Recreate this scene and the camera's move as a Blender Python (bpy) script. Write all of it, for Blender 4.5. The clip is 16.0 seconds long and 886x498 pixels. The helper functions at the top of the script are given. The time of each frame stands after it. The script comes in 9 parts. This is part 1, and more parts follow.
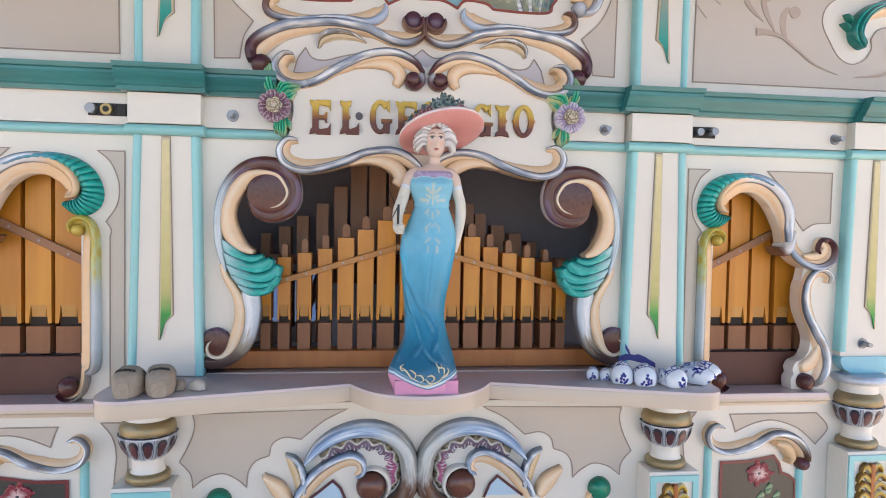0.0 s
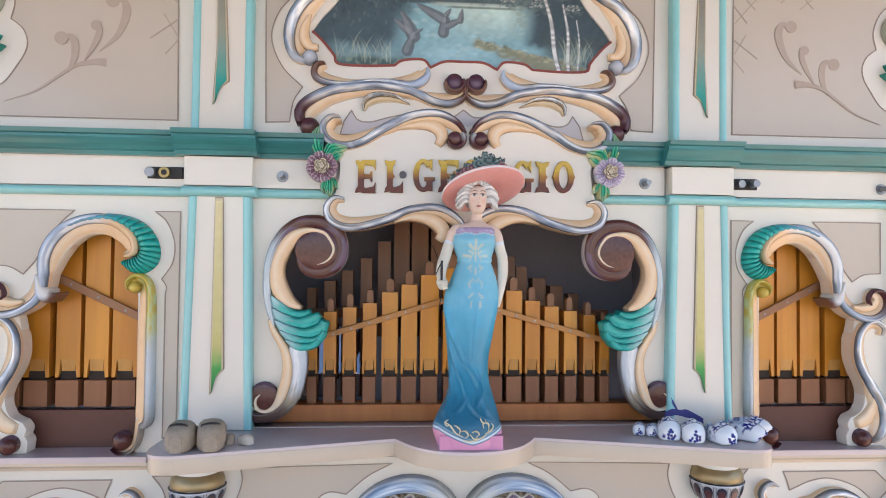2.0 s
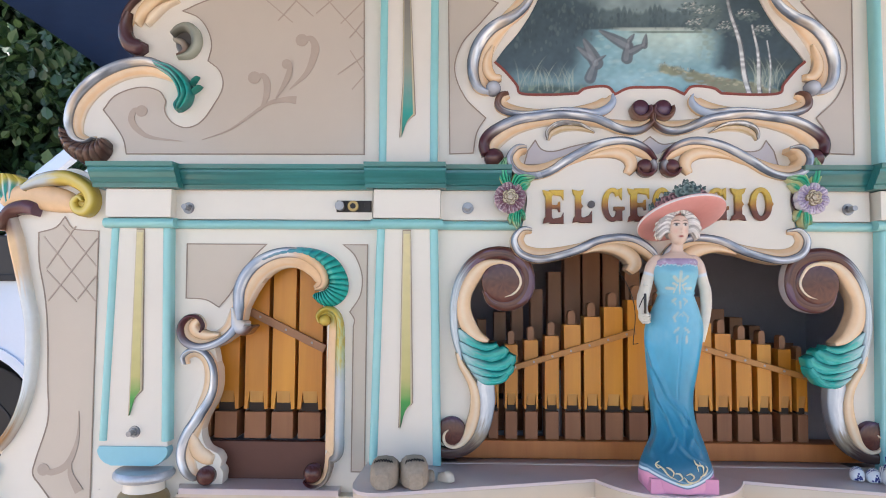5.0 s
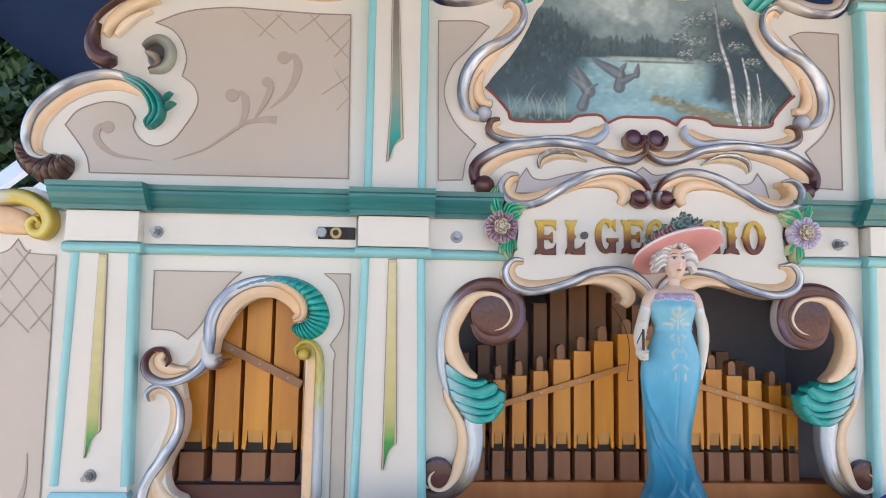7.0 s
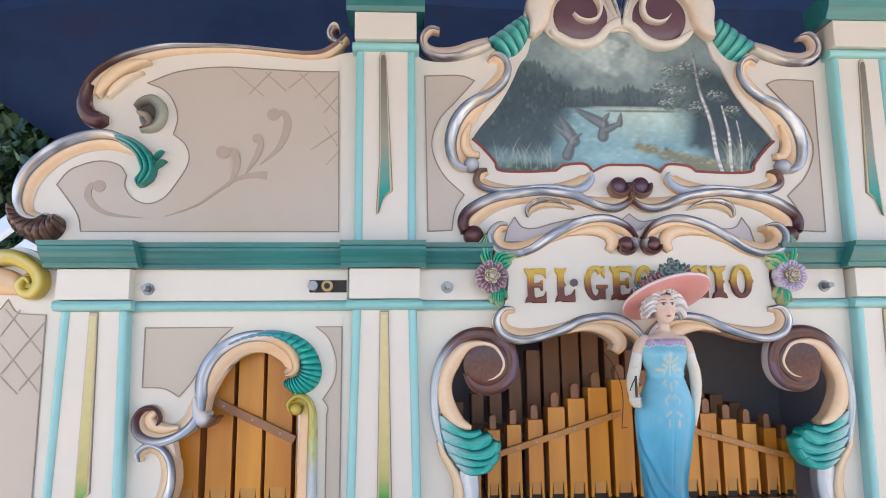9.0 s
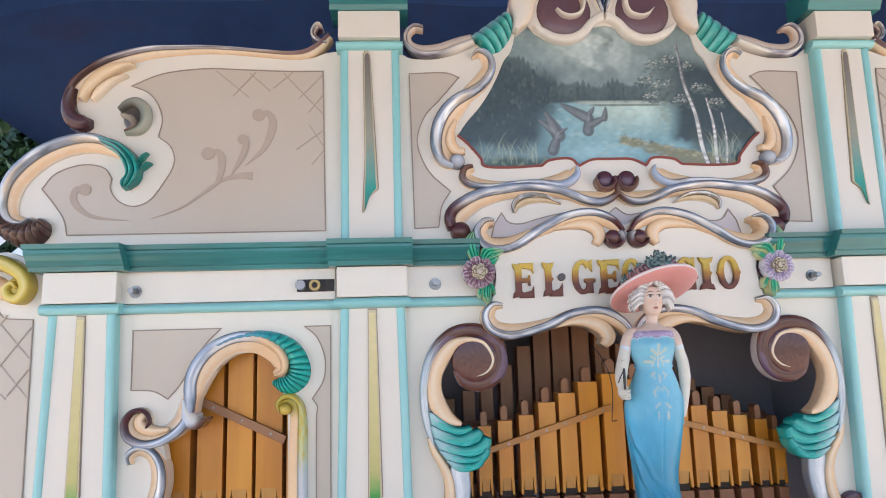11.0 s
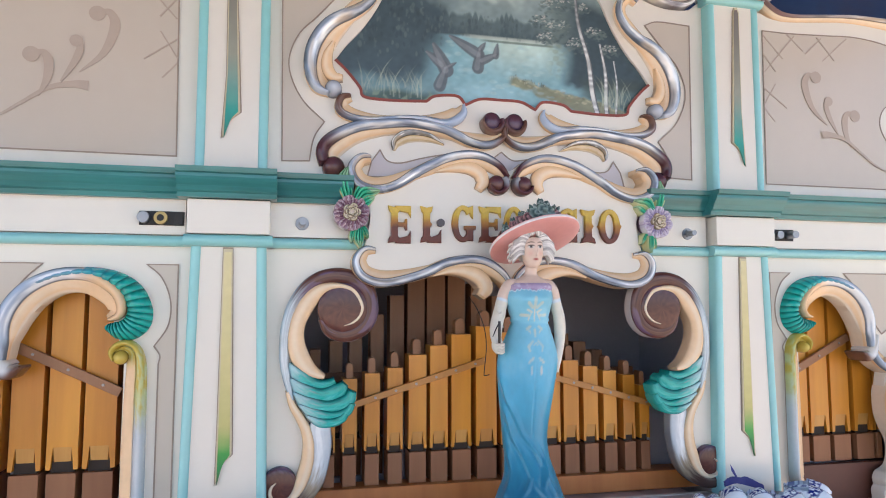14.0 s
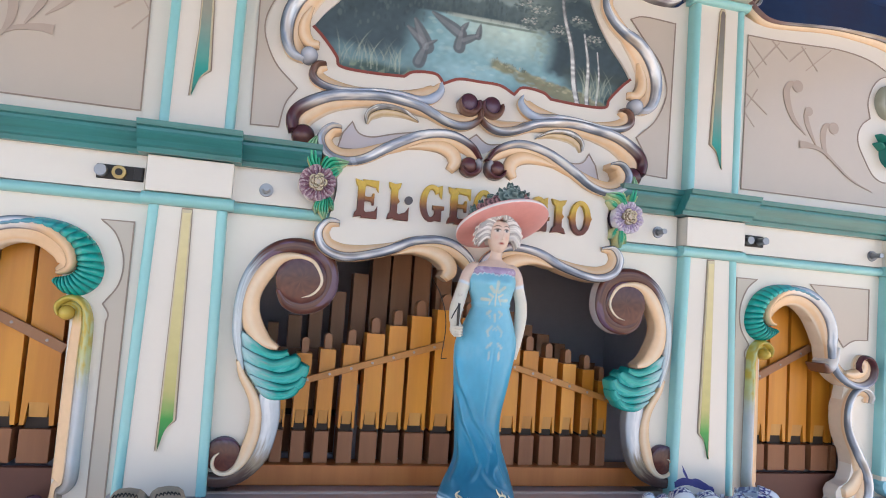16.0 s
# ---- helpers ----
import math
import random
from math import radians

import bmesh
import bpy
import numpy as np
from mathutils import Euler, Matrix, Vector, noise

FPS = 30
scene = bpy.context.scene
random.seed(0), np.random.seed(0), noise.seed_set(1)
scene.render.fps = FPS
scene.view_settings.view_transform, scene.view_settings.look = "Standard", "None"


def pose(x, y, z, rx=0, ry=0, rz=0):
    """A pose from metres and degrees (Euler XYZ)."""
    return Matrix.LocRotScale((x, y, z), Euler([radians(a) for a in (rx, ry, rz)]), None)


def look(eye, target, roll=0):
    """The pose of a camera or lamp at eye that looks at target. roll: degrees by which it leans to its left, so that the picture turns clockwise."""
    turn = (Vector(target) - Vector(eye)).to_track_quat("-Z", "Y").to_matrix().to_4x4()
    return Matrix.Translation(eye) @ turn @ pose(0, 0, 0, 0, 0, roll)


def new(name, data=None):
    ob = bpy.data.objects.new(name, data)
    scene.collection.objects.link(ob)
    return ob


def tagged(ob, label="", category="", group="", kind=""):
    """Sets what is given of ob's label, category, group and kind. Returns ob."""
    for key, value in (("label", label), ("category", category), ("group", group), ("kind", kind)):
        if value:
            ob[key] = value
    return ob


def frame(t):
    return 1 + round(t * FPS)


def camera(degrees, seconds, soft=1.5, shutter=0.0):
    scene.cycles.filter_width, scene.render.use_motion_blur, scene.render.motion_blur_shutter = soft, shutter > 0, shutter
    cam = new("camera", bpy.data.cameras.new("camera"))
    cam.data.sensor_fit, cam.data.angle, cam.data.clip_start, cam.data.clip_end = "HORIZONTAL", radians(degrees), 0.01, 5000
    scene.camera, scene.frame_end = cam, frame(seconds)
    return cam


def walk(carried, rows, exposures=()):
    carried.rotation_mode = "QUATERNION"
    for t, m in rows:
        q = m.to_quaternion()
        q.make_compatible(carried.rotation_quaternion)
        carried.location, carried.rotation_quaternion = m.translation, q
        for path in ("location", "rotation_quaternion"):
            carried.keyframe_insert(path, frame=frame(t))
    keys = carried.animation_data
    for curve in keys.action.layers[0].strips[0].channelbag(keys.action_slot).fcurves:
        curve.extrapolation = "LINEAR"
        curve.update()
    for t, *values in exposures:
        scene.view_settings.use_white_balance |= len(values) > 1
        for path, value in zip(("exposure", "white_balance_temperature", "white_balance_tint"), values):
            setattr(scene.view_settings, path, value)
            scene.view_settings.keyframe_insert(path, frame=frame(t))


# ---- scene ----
cam = camera(66.5, 16.0, soft=1.0)
PATH = [
    (0, (-0.14, -1.46, 1.347), (0.122, 0.522, 1.269), 1.1),
    (0.5, (-0.161, -1.475, 1.356), (-0.036, 0.52, 1.324), 0.4),
    (1, (-0.15, -1.477, 1.367), (-0.004, 0.517, 1.382), 0.0),
    (1.5, (-0.143, -1.478, 1.369), (0.043, 0.514, 1.375), -0.2),
    (2, (-0.153, -1.482, 1.366), (-0.004, 0.512, 1.422), 0.6),
    (2.5, (-0.164, -1.492, 1.371), (-0.063, 0.503, 1.462), 0.1),
    (3, (-0.18, -1.51, 1.374), (-0.137, 0.488, 1.448), 0.4),
    (3.5, (-0.193, -1.511, 1.372), (-0.197, 0.488, 1.428), -0.5),
    (4, (-0.206, -1.496, 1.377), (-0.28, 0.502, 1.422), 1.5),
    (4.5, (-0.316, -1.465, 1.394), (-0.487, 0.524, 1.508), 0.1),
    (4.7, (-0.36, -1.457, 1.383), (-0.491, 0.535, 1.503), 0.2),
    (6.8, (-0.48, -1.389, 1.404), (-0.371, 0.6, 1.573), 1.1),
    (7, (-0.475, -1.382, 1.401), (-0.393, 0.607, 1.594), 0.9),
    (7.5, (-0.478, -1.39, 1.425), (-0.442, 0.595, 1.663), -1.1),
    (8, (-0.47, -1.386, 1.445), (-0.385, 0.597, 1.689), -1.1),
    (8.5, (-0.483, -1.403, 1.428), (-0.479, 0.582, 1.674), -1.1),
    (9, (-0.473, -1.394, 1.42), (-0.368, 0.579, 1.732), -0.5),
    (9.2, (-0.483, -1.392, 1.427), (-0.364, 0.591, 1.663), -1.2),
    (11.3, (-0.445, -1.394, 1.406), (-0.333, 0.569, 1.771), -1.7),
    (11.5, (-0.441, -1.404, 1.407), (-0.335, 0.554, 1.802), -0.7),
    (12, (-0.43, -1.378, 1.401), (-0.244, 0.571, 1.81), 0.1),
    (12.5, (-0.445, -1.377, 1.399), (-0.298, 0.577, 1.799), 1.0),
    (13, (-0.454, -1.366, 1.412), (-0.266, 0.588, 1.798), 1.1),
    (13.5, (-0.43, -1.33, 1.4), (-0.168, 0.626, 1.725), -0.3),
    (14, (-0.417, -1.283, 1.405), (0.032, 0.659, 1.576), -0.0),
    (14.5, (-0.375, -1.274, 1.384), (0.191, 0.641, 1.501), 4.0),
    (15, (-0.359, -1.277, 1.382), (0.222, 0.633, 1.492), 2.9),
    (15.5, (-0.38, -1.266, 1.386), (0.118, 0.666, 1.524), 3.1),
    (16, (-0.377, -1.266, 1.377), (0.12, 0.665, 1.539), 4.1),
]
walk(cam, [(t, look(eye, target, roll)) for t, eye, target, roll in PATH], [(0.0, 1.68, 6360, 16), (4.5, 1.69, 6320, 16), (7.5, 1.71, 6240, 16), (13.0, 1.72, 6200, 16), (16.0, 1.70, 6260, 16)])

# ---- light ----
world = bpy.data.worlds.new("world")
scene.world = world
world.use_nodes = True
wn = world.node_tree
sky = wn.nodes.new("ShaderNodeTexSky")
sky.sky_type = "NISHITA"
sky.sun_disc = False
sky.sun_elevation = radians(52)
sky.sun_rotation = radians(22)
sky.dust_density = 1.6
sky.ozone_density = 0.6
wn.links.new(sky.outputs[0], wn.nodes["Background"].inputs[0])
wn.nodes["Background"].inputs[1].default_value = 0.15
sun = new("sun", bpy.data.lights.new("sun", "SUN"))
sun.data.energy, sun.data.angle, sun.data.color = 5.0, radians(0.5), (1.0, 0.95, 0.86)
sun.matrix_basis = look((0.85, 2.1, 3.2), (0, 0, 0))

# ---- materials ----


def mat_nodes(name):
    m = bpy.data.materials.new(name)
    m.use_nodes = True
    return m, m.node_tree, m.node_tree.nodes["Principled BSDF"]


def noise_node(nt, scale, detail=4.0, rough=0.55, stretch=None):
    tc = nt.nodes.new("ShaderNodeNewGeometry")
    n = nt.nodes.new("ShaderNodeTexNoise")
    n.inputs["Scale"].default_value = scale
    n.inputs["Detail"].default_value = detail
    n.inputs["Roughness"].default_value = rough
    if stretch:
        mp = nt.nodes.new("ShaderNodeMapping")
        mp.inputs["Scale"].default_value = stretch
        nt.links.new(tc.outputs["Position"], mp.inputs["Vector"])
        nt.links.new(mp.outputs[0], n.inputs["Vector"])
    else:
        nt.links.new(tc.outputs["Position"], n.inputs["Vector"])
    return n


def ramp_node(nt, stops):
    r = nt.nodes.new("ShaderNodeValToRGB")
    while len(r.color_ramp.elements) < len(stops):
        r.color_ramp.elements.new(0.5)
    for e, (p, c) in zip(r.color_ramp.elements, stops):
        e.position, e.color = p, (*c, 1)
    return r


def weather(nt, bsdf, colour_socket, amount=0.12, bump=0.15, rough=0.4, big=2.3, small=60.0, stretch=None):
    """Two scales of uneven tone over a colour, with fine relief and uneven gloss."""
    a = noise_node(nt, big, 5, 0.6)
    b = noise_node(nt, small, 4, 0.6, stretch)
    mix1 = nt.nodes.new("ShaderNodeMix")
    mix1.data_type, mix1.blend_type = "RGBA", "MULTIPLY"
    mix1.inputs[0].default_value = 1.0
    add = nt.nodes.new("ShaderNodeMath")
    add.operation = "MULTIPLY_ADD"
    add.inputs[1].default_value, add.inputs[2].default_value = 0.6, 0.2
    nt.links.new(b.outputs[0], add.inputs[0])
    both = nt.nodes.new("ShaderNodeMath")
    both.operation = "ADD"
    nt.links.new(a.outputs[0], both.inputs[0])
    nt.links.new(add.outputs[0], both.inputs[1])
    rng = nt.nodes.new("ShaderNodeMapRange")
    rng.inputs[1].default_value, rng.inputs[2].default_value = 0.6, 1.4
    rng.inputs[3].default_value, rng.inputs[4].default_value = 1.0 - amount, 1.0 + amount * 0.5
    nt.links.new(both.outputs[0], rng.inputs[0])
    nt.links.new(colour_socket, mix1.inputs[6])
    comb = nt.nodes.new("ShaderNodeCombineColor")
    for i in range(3):
        nt.links.new(rng.outputs[0], comb.inputs[i])
    nt.links.new(comb.outputs[0], mix1.inputs[7])
    nt.links.new(mix1.outputs[2], bsdf.inputs["Base Color"])
    rr = nt.nodes.new("ShaderNodeMapRange")
    rr.inputs[3].default_value, rr.inputs[4].default_value = rough - 0.1, rough + 0.12
    nt.links.new(a.outputs[0], rr.inputs[0])
    nt.links.new(rr.outputs[0], bsdf.inputs["Roughness"])
    if bump:
        bp = nt.nodes.new("ShaderNodeBump")
        bp.inputs["Strength"].default_value = bump
        bp.inputs["Distance"].default_value = 0.002
        nt.links.new(b.outputs[0], bp.inputs["Height"])
        nt.links.new(bp.outputs[0], bsdf.inputs["Normal"])


def plain(name, colour, rough=0.4, metal=0.0, amount=0.12, bump=0.12, big=2.3, small=60.0, stretch=None):
    m, nt, bsdf = mat_nodes(name)
    rgb = nt.nodes.new("ShaderNodeRGB")
    rgb.outputs[0].default_value = (*colour, 1)
    weather(nt, bsdf, rgb.outputs[0], amount, bump, rough, big, small, stretch)
    bsdf.inputs["Metallic"].default_value = metal
    if metal == 0.0 and rough < 0.45:
        bsdf.inputs["Coat Weight"].default_value, bsdf.inputs["Coat Roughness"].default_value = 0.4, 0.1
    return m


def height_paint(name, z0, z1, stops, rough=0.35, amount=0.16, small=60.0):
    """Enamel that was sprayed in bands which change with the height."""
    m, nt, bsdf = mat_nodes(name)
    g = nt.nodes.new("ShaderNodeNewGeometry")
    sep = nt.nodes.new("ShaderNodeSeparateXYZ")
    nt.links.new(g.outputs["Position"], sep.inputs[0])
    n = noise_node(nt, 45, 3)
    wob = nt.nodes.new("ShaderNodeMath")
    wob.operation = "MULTIPLY_ADD"
    wob.inputs[1].default_value = 0.016
    nt.links.new(n.outputs[0], wob.inputs[0])
    nt.links.new(sep.outputs[2], wob.inputs[2])
    rng = nt.nodes.new("ShaderNodeMapRange")
    rng.inputs[1].default_value, rng.inputs[2].default_value = z0 + 0.008, z1 + 0.008
    nt.links.new(wob.outputs[0], rng.inputs[0])
    r = ramp_node(nt, stops)
    nt.links.new(rng.outputs[0], r.inputs[0])
    weather(nt, bsdf, r.outputs[0], amount, 0.15, rough, 2.3, small)
    return m


def attribute_paint(name, rough=0.35, amount=0.14, bump=0.15, small=70.0, metal=0.0):
    """Hand-sprayed enamel: the colour that was laid on along each carving; its alpha says where it is metal paint."""
    m, nt, bsdf = mat_nodes(name)
    at = nt.nodes.new("ShaderNodeAttribute")
    at.attribute_name = "paint"
    weather(nt, bsdf, at.outputs["Color"], amount, bump, rough, 9.0, small)
    bsdf.inputs["Coat Weight"].default_value, bsdf.inputs["Coat Roughness"].default_value = 0.2, 0.12
    bsdf.inputs["Specular IOR Level"].default_value = 0.35
    nt.links.new(at.outputs["Alpha"], bsdf.inputs["Metallic"])
    return m


def wood(name, dark, light, rough=0.45, scale=1.0, vary=0.25):
    m, nt, bsdf = mat_nodes(name)
    n = noise_node(nt, 26 * scale, 6, 0.6, (1.0, 1.0, 0.07))
    n2 = noise_node(nt, 7 * scale, 3, 0.5, (1.0, 1.0, 0.25))
    add = nt.nodes.new("ShaderNodeMath")
    add.operation = "ADD"
    nt.links.new(n.outputs[0], add.inputs[0])
    nt.links.new(n2.outputs[0], add.inputs[1])
    info = nt.nodes.new("ShaderNodeObjectInfo")
    mad = nt.nodes.new("ShaderNodeMath")
    mad.operation = "MULTIPLY_ADD"
    mad.inputs[1].default_value = vary
    nt.links.new(info.outputs["Random"], mad.inputs[0])
    nt.links.new(add.outputs[0], mad.inputs[2])
    rng = nt.nodes.new("ShaderNodeMapRange")
    rng.inputs[1].default_value, rng.inputs[2].default_value = 0.7, 1.35 + vary
    nt.links.new(mad.outputs[0], rng.inputs[0])
    r = ramp_node(nt, [(0.0, dark), (0.5, tuple((a + b) / 2 for a, b in zip(dark, light))), (1.0, light)])
    nt.links.new(rng.outputs[0], r.inputs[0])
    nt.links.new(r.outputs[0], bsdf.inputs["Base Color"])
    bsdf.inputs["Roughness"].default_value = rough
    bp = nt.nodes.new("ShaderNodeBump")
    bp.inputs["Strength"].default_value, bp.inputs["Distance"].default_value = 0.2, 0.001
    nt.links.new(n.outputs[0], bp.inputs["Height"])
    nt.links.new(bp.outputs[0], bsdf.inputs["Normal"])
    return m


CREAM = (0.745, 0.710, 0.632)
PEACH = (0.79, 0.55, 0.33)
BLUE = (0.27, 0.37, 0.55)
PLUM = (0.085, 0.026, 0.034)
BROWN = (0.15, 0.075, 0.055)
TEAL = (0.02, 0.30, 0.27)
AQUA = (0.03, 0.50, 0.48)

cream = plain("cream enamel", CREAM, 0.34, amount=0.05, bump=0.08, small=25)
taupe = plain("taupe enamel", (0.55, 0.487, 0.408), 0.33, amount=0.05, bump=0.08, small=25)
lilac = plain("lilac grey enamel", (0.55, 0.50, 0.51), 0.33, amount=0.05, bump=0.08, small=25)
line_brown = plain("brown lining paint", (0.32, 0.25, 0.20), 0.5, amount=0.2)
motif = plain("fawn stencil paint", (0.44, 0.36, 0.295), 0.45, amount=0.12)
turq = plain("turquoise enamel", (0.27, 0.60, 0.61), 0.3, amount=0.1, bump=0.12)
paleblue = plain("pale sky enamel", (0.46, 0.62, 0.74), 0.3, amount=0.08)
lightblue = plain("light blue enamel", (0.22, 0.55, 0.66), 0.3, amount=0.08)
green = plain("sea green enamel", (0.032, 0.210, 0.215), 0.36, amount=0.6, bump=0.45, small=70, stretch=(0.07, 1, 1))
shelf_paint = plain("mauve shelf enamel", (0.624, 0.52, 0.507), 0.3, amount=0.08, small=25)
shelf_edge = plain("beige shelf edge enamel", (0.61, 0.50, 0.375), 0.34, amount=0.06, small=25)
carve = attribute_paint("sprayed carving enamel", 0.22)
gilt_cream = plain("pale gilt border paint", (0.60, 0.53, 0.36), 0.4, 0.2, amount=0.25)
gilt = plain("gilt bronze paint", (0.37, 0.285, 0.15), 0.38, 0.5, amount=0.3)
navy_line = plain("dark navy lining", (0.02, 0.025, 0.045), 0.4)
silver = plain("silver paint", (0.50, 0.54, 0.60), 0.3, 0.3, amount=0.35, small=90)
wine = plain("wine red enamel", (0.10, 0.03, 0.035), 0.35, amount=0.2)
steel = plain("zinc plated steel", (0.30, 0.31, 0.33), 0.38, 0.85, amount=0.25)
brass = plain("worn brass", (0.45, 0.33, 0.14), 0.4, 0.8, amount=0.3)
black = plain("black iron", (0.02, 0.018, 0.018), 0.45, 0.2)
dark_inside = plain("dark stained inside", (0.40, 0.395, 0.44), 0.7)
slit_dark = plain("windway shade", (0.03, 0.018, 0.012), 0.7)
pipe_wood = wood("amber varnished pipe wood", (0.46, 0.155, 0.012), (0.78, 0.35, 0.038), 0.34)
pipe_mid = wood("brown pipe wood", (0.20, 0.085, 0.034), (0.36, 0.17, 0.075), 0.5)
foot_wood = wood("dark pipe foot wood", (0.20, 0.080, 0.036), (0.36, 0.16, 0.070), 0.6)
rail_wood = wood("reddish rail wood", (0.34, 0.105, 0.024), (0.58, 0.22, 0.055), 0.42)
screw_steel = plain("bright screw steel", (0.34, 0.33, 0.32), 0.3, 0.7, amount=0.1)
board_wood = plain("maroon painted board", (0.125, 0.045, 0.028), 0.55, amount=0.2)
strap_wood = wood("tan strap wood", (0.40, 0.16, 0.03), (0.58, 0.27, 0.07), 0.4)
lip_wood = wood("rubbed pale pipe lip wood", (0.44, 0.18, 0.035), (0.70, 0.38, 0.10), 0.5)
strap_grey = wood("brown strap wood", (0.25, 0.115, 0.055), (0.39, 0.20, 0.10), 0.55)
flute_low = height_paint("yellow to green flute paint", 1.09, 1.52, [(0.0, (0.02, 0.07, 0.03)), (0.08, (0.015, 0.24, 0.06)), (0.14, (0.05, 0.34, 0.06)), (0.25, (0.55, 0.51, 0.19)), (0.5, (0.64, 0.57, 0.26)), (1.0, (0.70, 0.62, 0.35))])
flute_up = height_paint("grey to teal flute paint", 1.70, 2.07, [(0.0, (0.02, 0.14, 0.10)), (0.16, (0.02, 0.32, 0.27)), (0.30, (0.17, 0.33, 0.29)), (0.45, (0.30, 0.31, 0.25)), (1.0, (0.16, 0.13, 0.12))])
letter_paint = height_paint("gold to brown letter paint", 1.52, 1.61, [(0.0, (0.14, 0.028, 0.012)), (0.36, (0.13, 0.03, 0.014)), (0.50, (0.40, 0.17, 0.015)), (0.66, (0.62, 0.42, 0.04)), (1.0, (0.68, 0.46, 0.09))], 0.4, 0.5, 130.0)

# ---- helpers for building ----


def place(ob, parent):
    ob.parent = parent
    ob.matrix_parent_inverse = Matrix.Translation(-base_of(parent))
    return ob


def base_of(ob):
    v = Vector(ob.location)
    return v + base_of(ob.parent) if ob.parent and ob.parent.type == "EMPTY" and ob.type == "EMPTY" else v


def mesh_of(name, bm, material, smooth=None):
    bmesh.ops.recalc_face_normals(bm, faces=bm.faces)
    me = bpy.data.meshes.new(name)
    bm.to_mesh(me)
    bm.free()
    if material:
        me.materials.append(material)
    if smooth is not None:
        me.polygons.foreach_set("use_smooth", [True] * len(me.polygons))
        me.set_sharp_from_angle(angle=radians(smooth))
    return me


def part(name, bm, material, parent, label="", smooth=None):
    ob = new(name, mesh_of(name, bm, material, smooth))
    if parent:
        place(ob, parent)
    return tagged(ob, label)


def thing(name, x, y, z, label, category, group=""):
    ob = new(name)
    ob.empty_display_size = 0.05
    ob.location = (x, y, z)
    return tagged(ob, label, category, group)


def structure(name, bm, material, label="", smooth=None):
    return tagged(new(name, mesh_of(name, bm, material, smooth)), label, kind="structure")


def boxes(*bounds, bevel=0.0):
    bm = bmesh.new()
    for x0, x1, y0, y1, z0, z1 in bounds:
        r = bmesh.ops.create_cube(bm, size=1)
        for v in r["verts"]:
            v.co = Vector(((x0 + x1) / 2 + v.co.x * (x1 - x0), (y0 + y1) / 2 + v.co.y * (y1 - y0), (z0 + z1) / 2 + v.co.z * (z1 - z0)))
    if bevel:
        bmesh.ops.bevel(bm, geom=bm.edges[:], offset=bevel, segments=2, affect="EDGES", profile=0.5)
    return bm


def curve(pts, n=6, closed=False):
    """Smooth points through the given ones (any number of values each)."""
    p = np.array(pts, float)
    if len(p) < 3:
        return [tuple(p[0] + (p[-1] - p[0]) * i / n) for i in range(n + 1)]
    out = []
    last = len(p) if closed else len(p) - 1
    for i in range(last):
        if closed:
            a, b, c, d = (p[(i + k) % len(p)] for k in (-1, 0, 1, 2))
        else:
            b, c = p[i], p[i + 1]
            a = p[i - 1] if i else 2 * b - c
            d = p[i + 2] if i + 2 < len(p) else 2 * c - b
        for k in range(n):
            s = k / n
            out.append(tuple(0.5 * (2 * b + (c - a) * s + (2 * a - 5 * b + 4 * c - d) * s * s + (3 * b - a - 3 * c + d) * s ** 3)))
    if not closed:
        out.append(tuple(p[-1]))
    return out


def outline(*runs, n=6):
    """A closed outline: lists are smooth runs, tuples are straight ones; runs meet in corners."""
    out = []
    for run in runs:
        out += curve(run, n) if len(run) > 2 and isinstance(run, list) else [tuple(q) for q in run]
    clean = []
    for q in out:
        if not clean or abs(q[0] - clean[-1][0]) + abs(q[1] - clean[-1][1]) > 1e-5:
            clean.append(q)
    if abs(clean[0][0] - clean[-1][0]) + abs(clean[0][1] - clean[-1][1]) < 1e-5:
        clean.pop()
    return clean


def both_sides(half):
    """A left half outline, from the middle line round to the middle line, closed with its mirror image."""
    return half + [(-x, z) for x, z in reversed(half) if abs(x) > 1e-4]


def slab(loops, y, depth, bevel=0.0):
    """A board cut out along an outline (the first loop) with holes (the others); its face at y, its back at y + depth."""
    bm = bmesh.new()
    edges = []
    for loop in loops:
        vs = [bm.verts.new((q[0], y, q[1])) for q in loop]
        edges += [bm.edges.new((vs[i], vs[(i + 1) % len(vs)])) for i in range(len(vs))]
    bmesh.ops.triangle_fill(bm, use_beauty=True, use_dissolve=False, edges=edges, normal=(0, -1, 0))
    rim = [e for e in bm.edges if e.is_boundary]
    twin = {v: bm.verts.new((v.co.x, y + depth, v.co.z)) for v in bm.verts[:]}
    for f in bm.faces[:]:
        bm.faces.new([twin[v] for v in reversed(f.verts)])
    for e in rim:
        a, b = e.verts
        bm.faces.new((a, b, twin[b], twin[a]))
    if bevel:
        bmesh.ops.recalc_face_normals(bm, faces=bm.faces)
        bmesh.ops.bevel(bm, geom=rim, offset=bevel, segments=2, affect="EDGES", profile=0.5, clamp_overlap=True)
    return bm


def mirror(pts, m):
    return [(q[0] * m, *q[1:]) for q in pts]


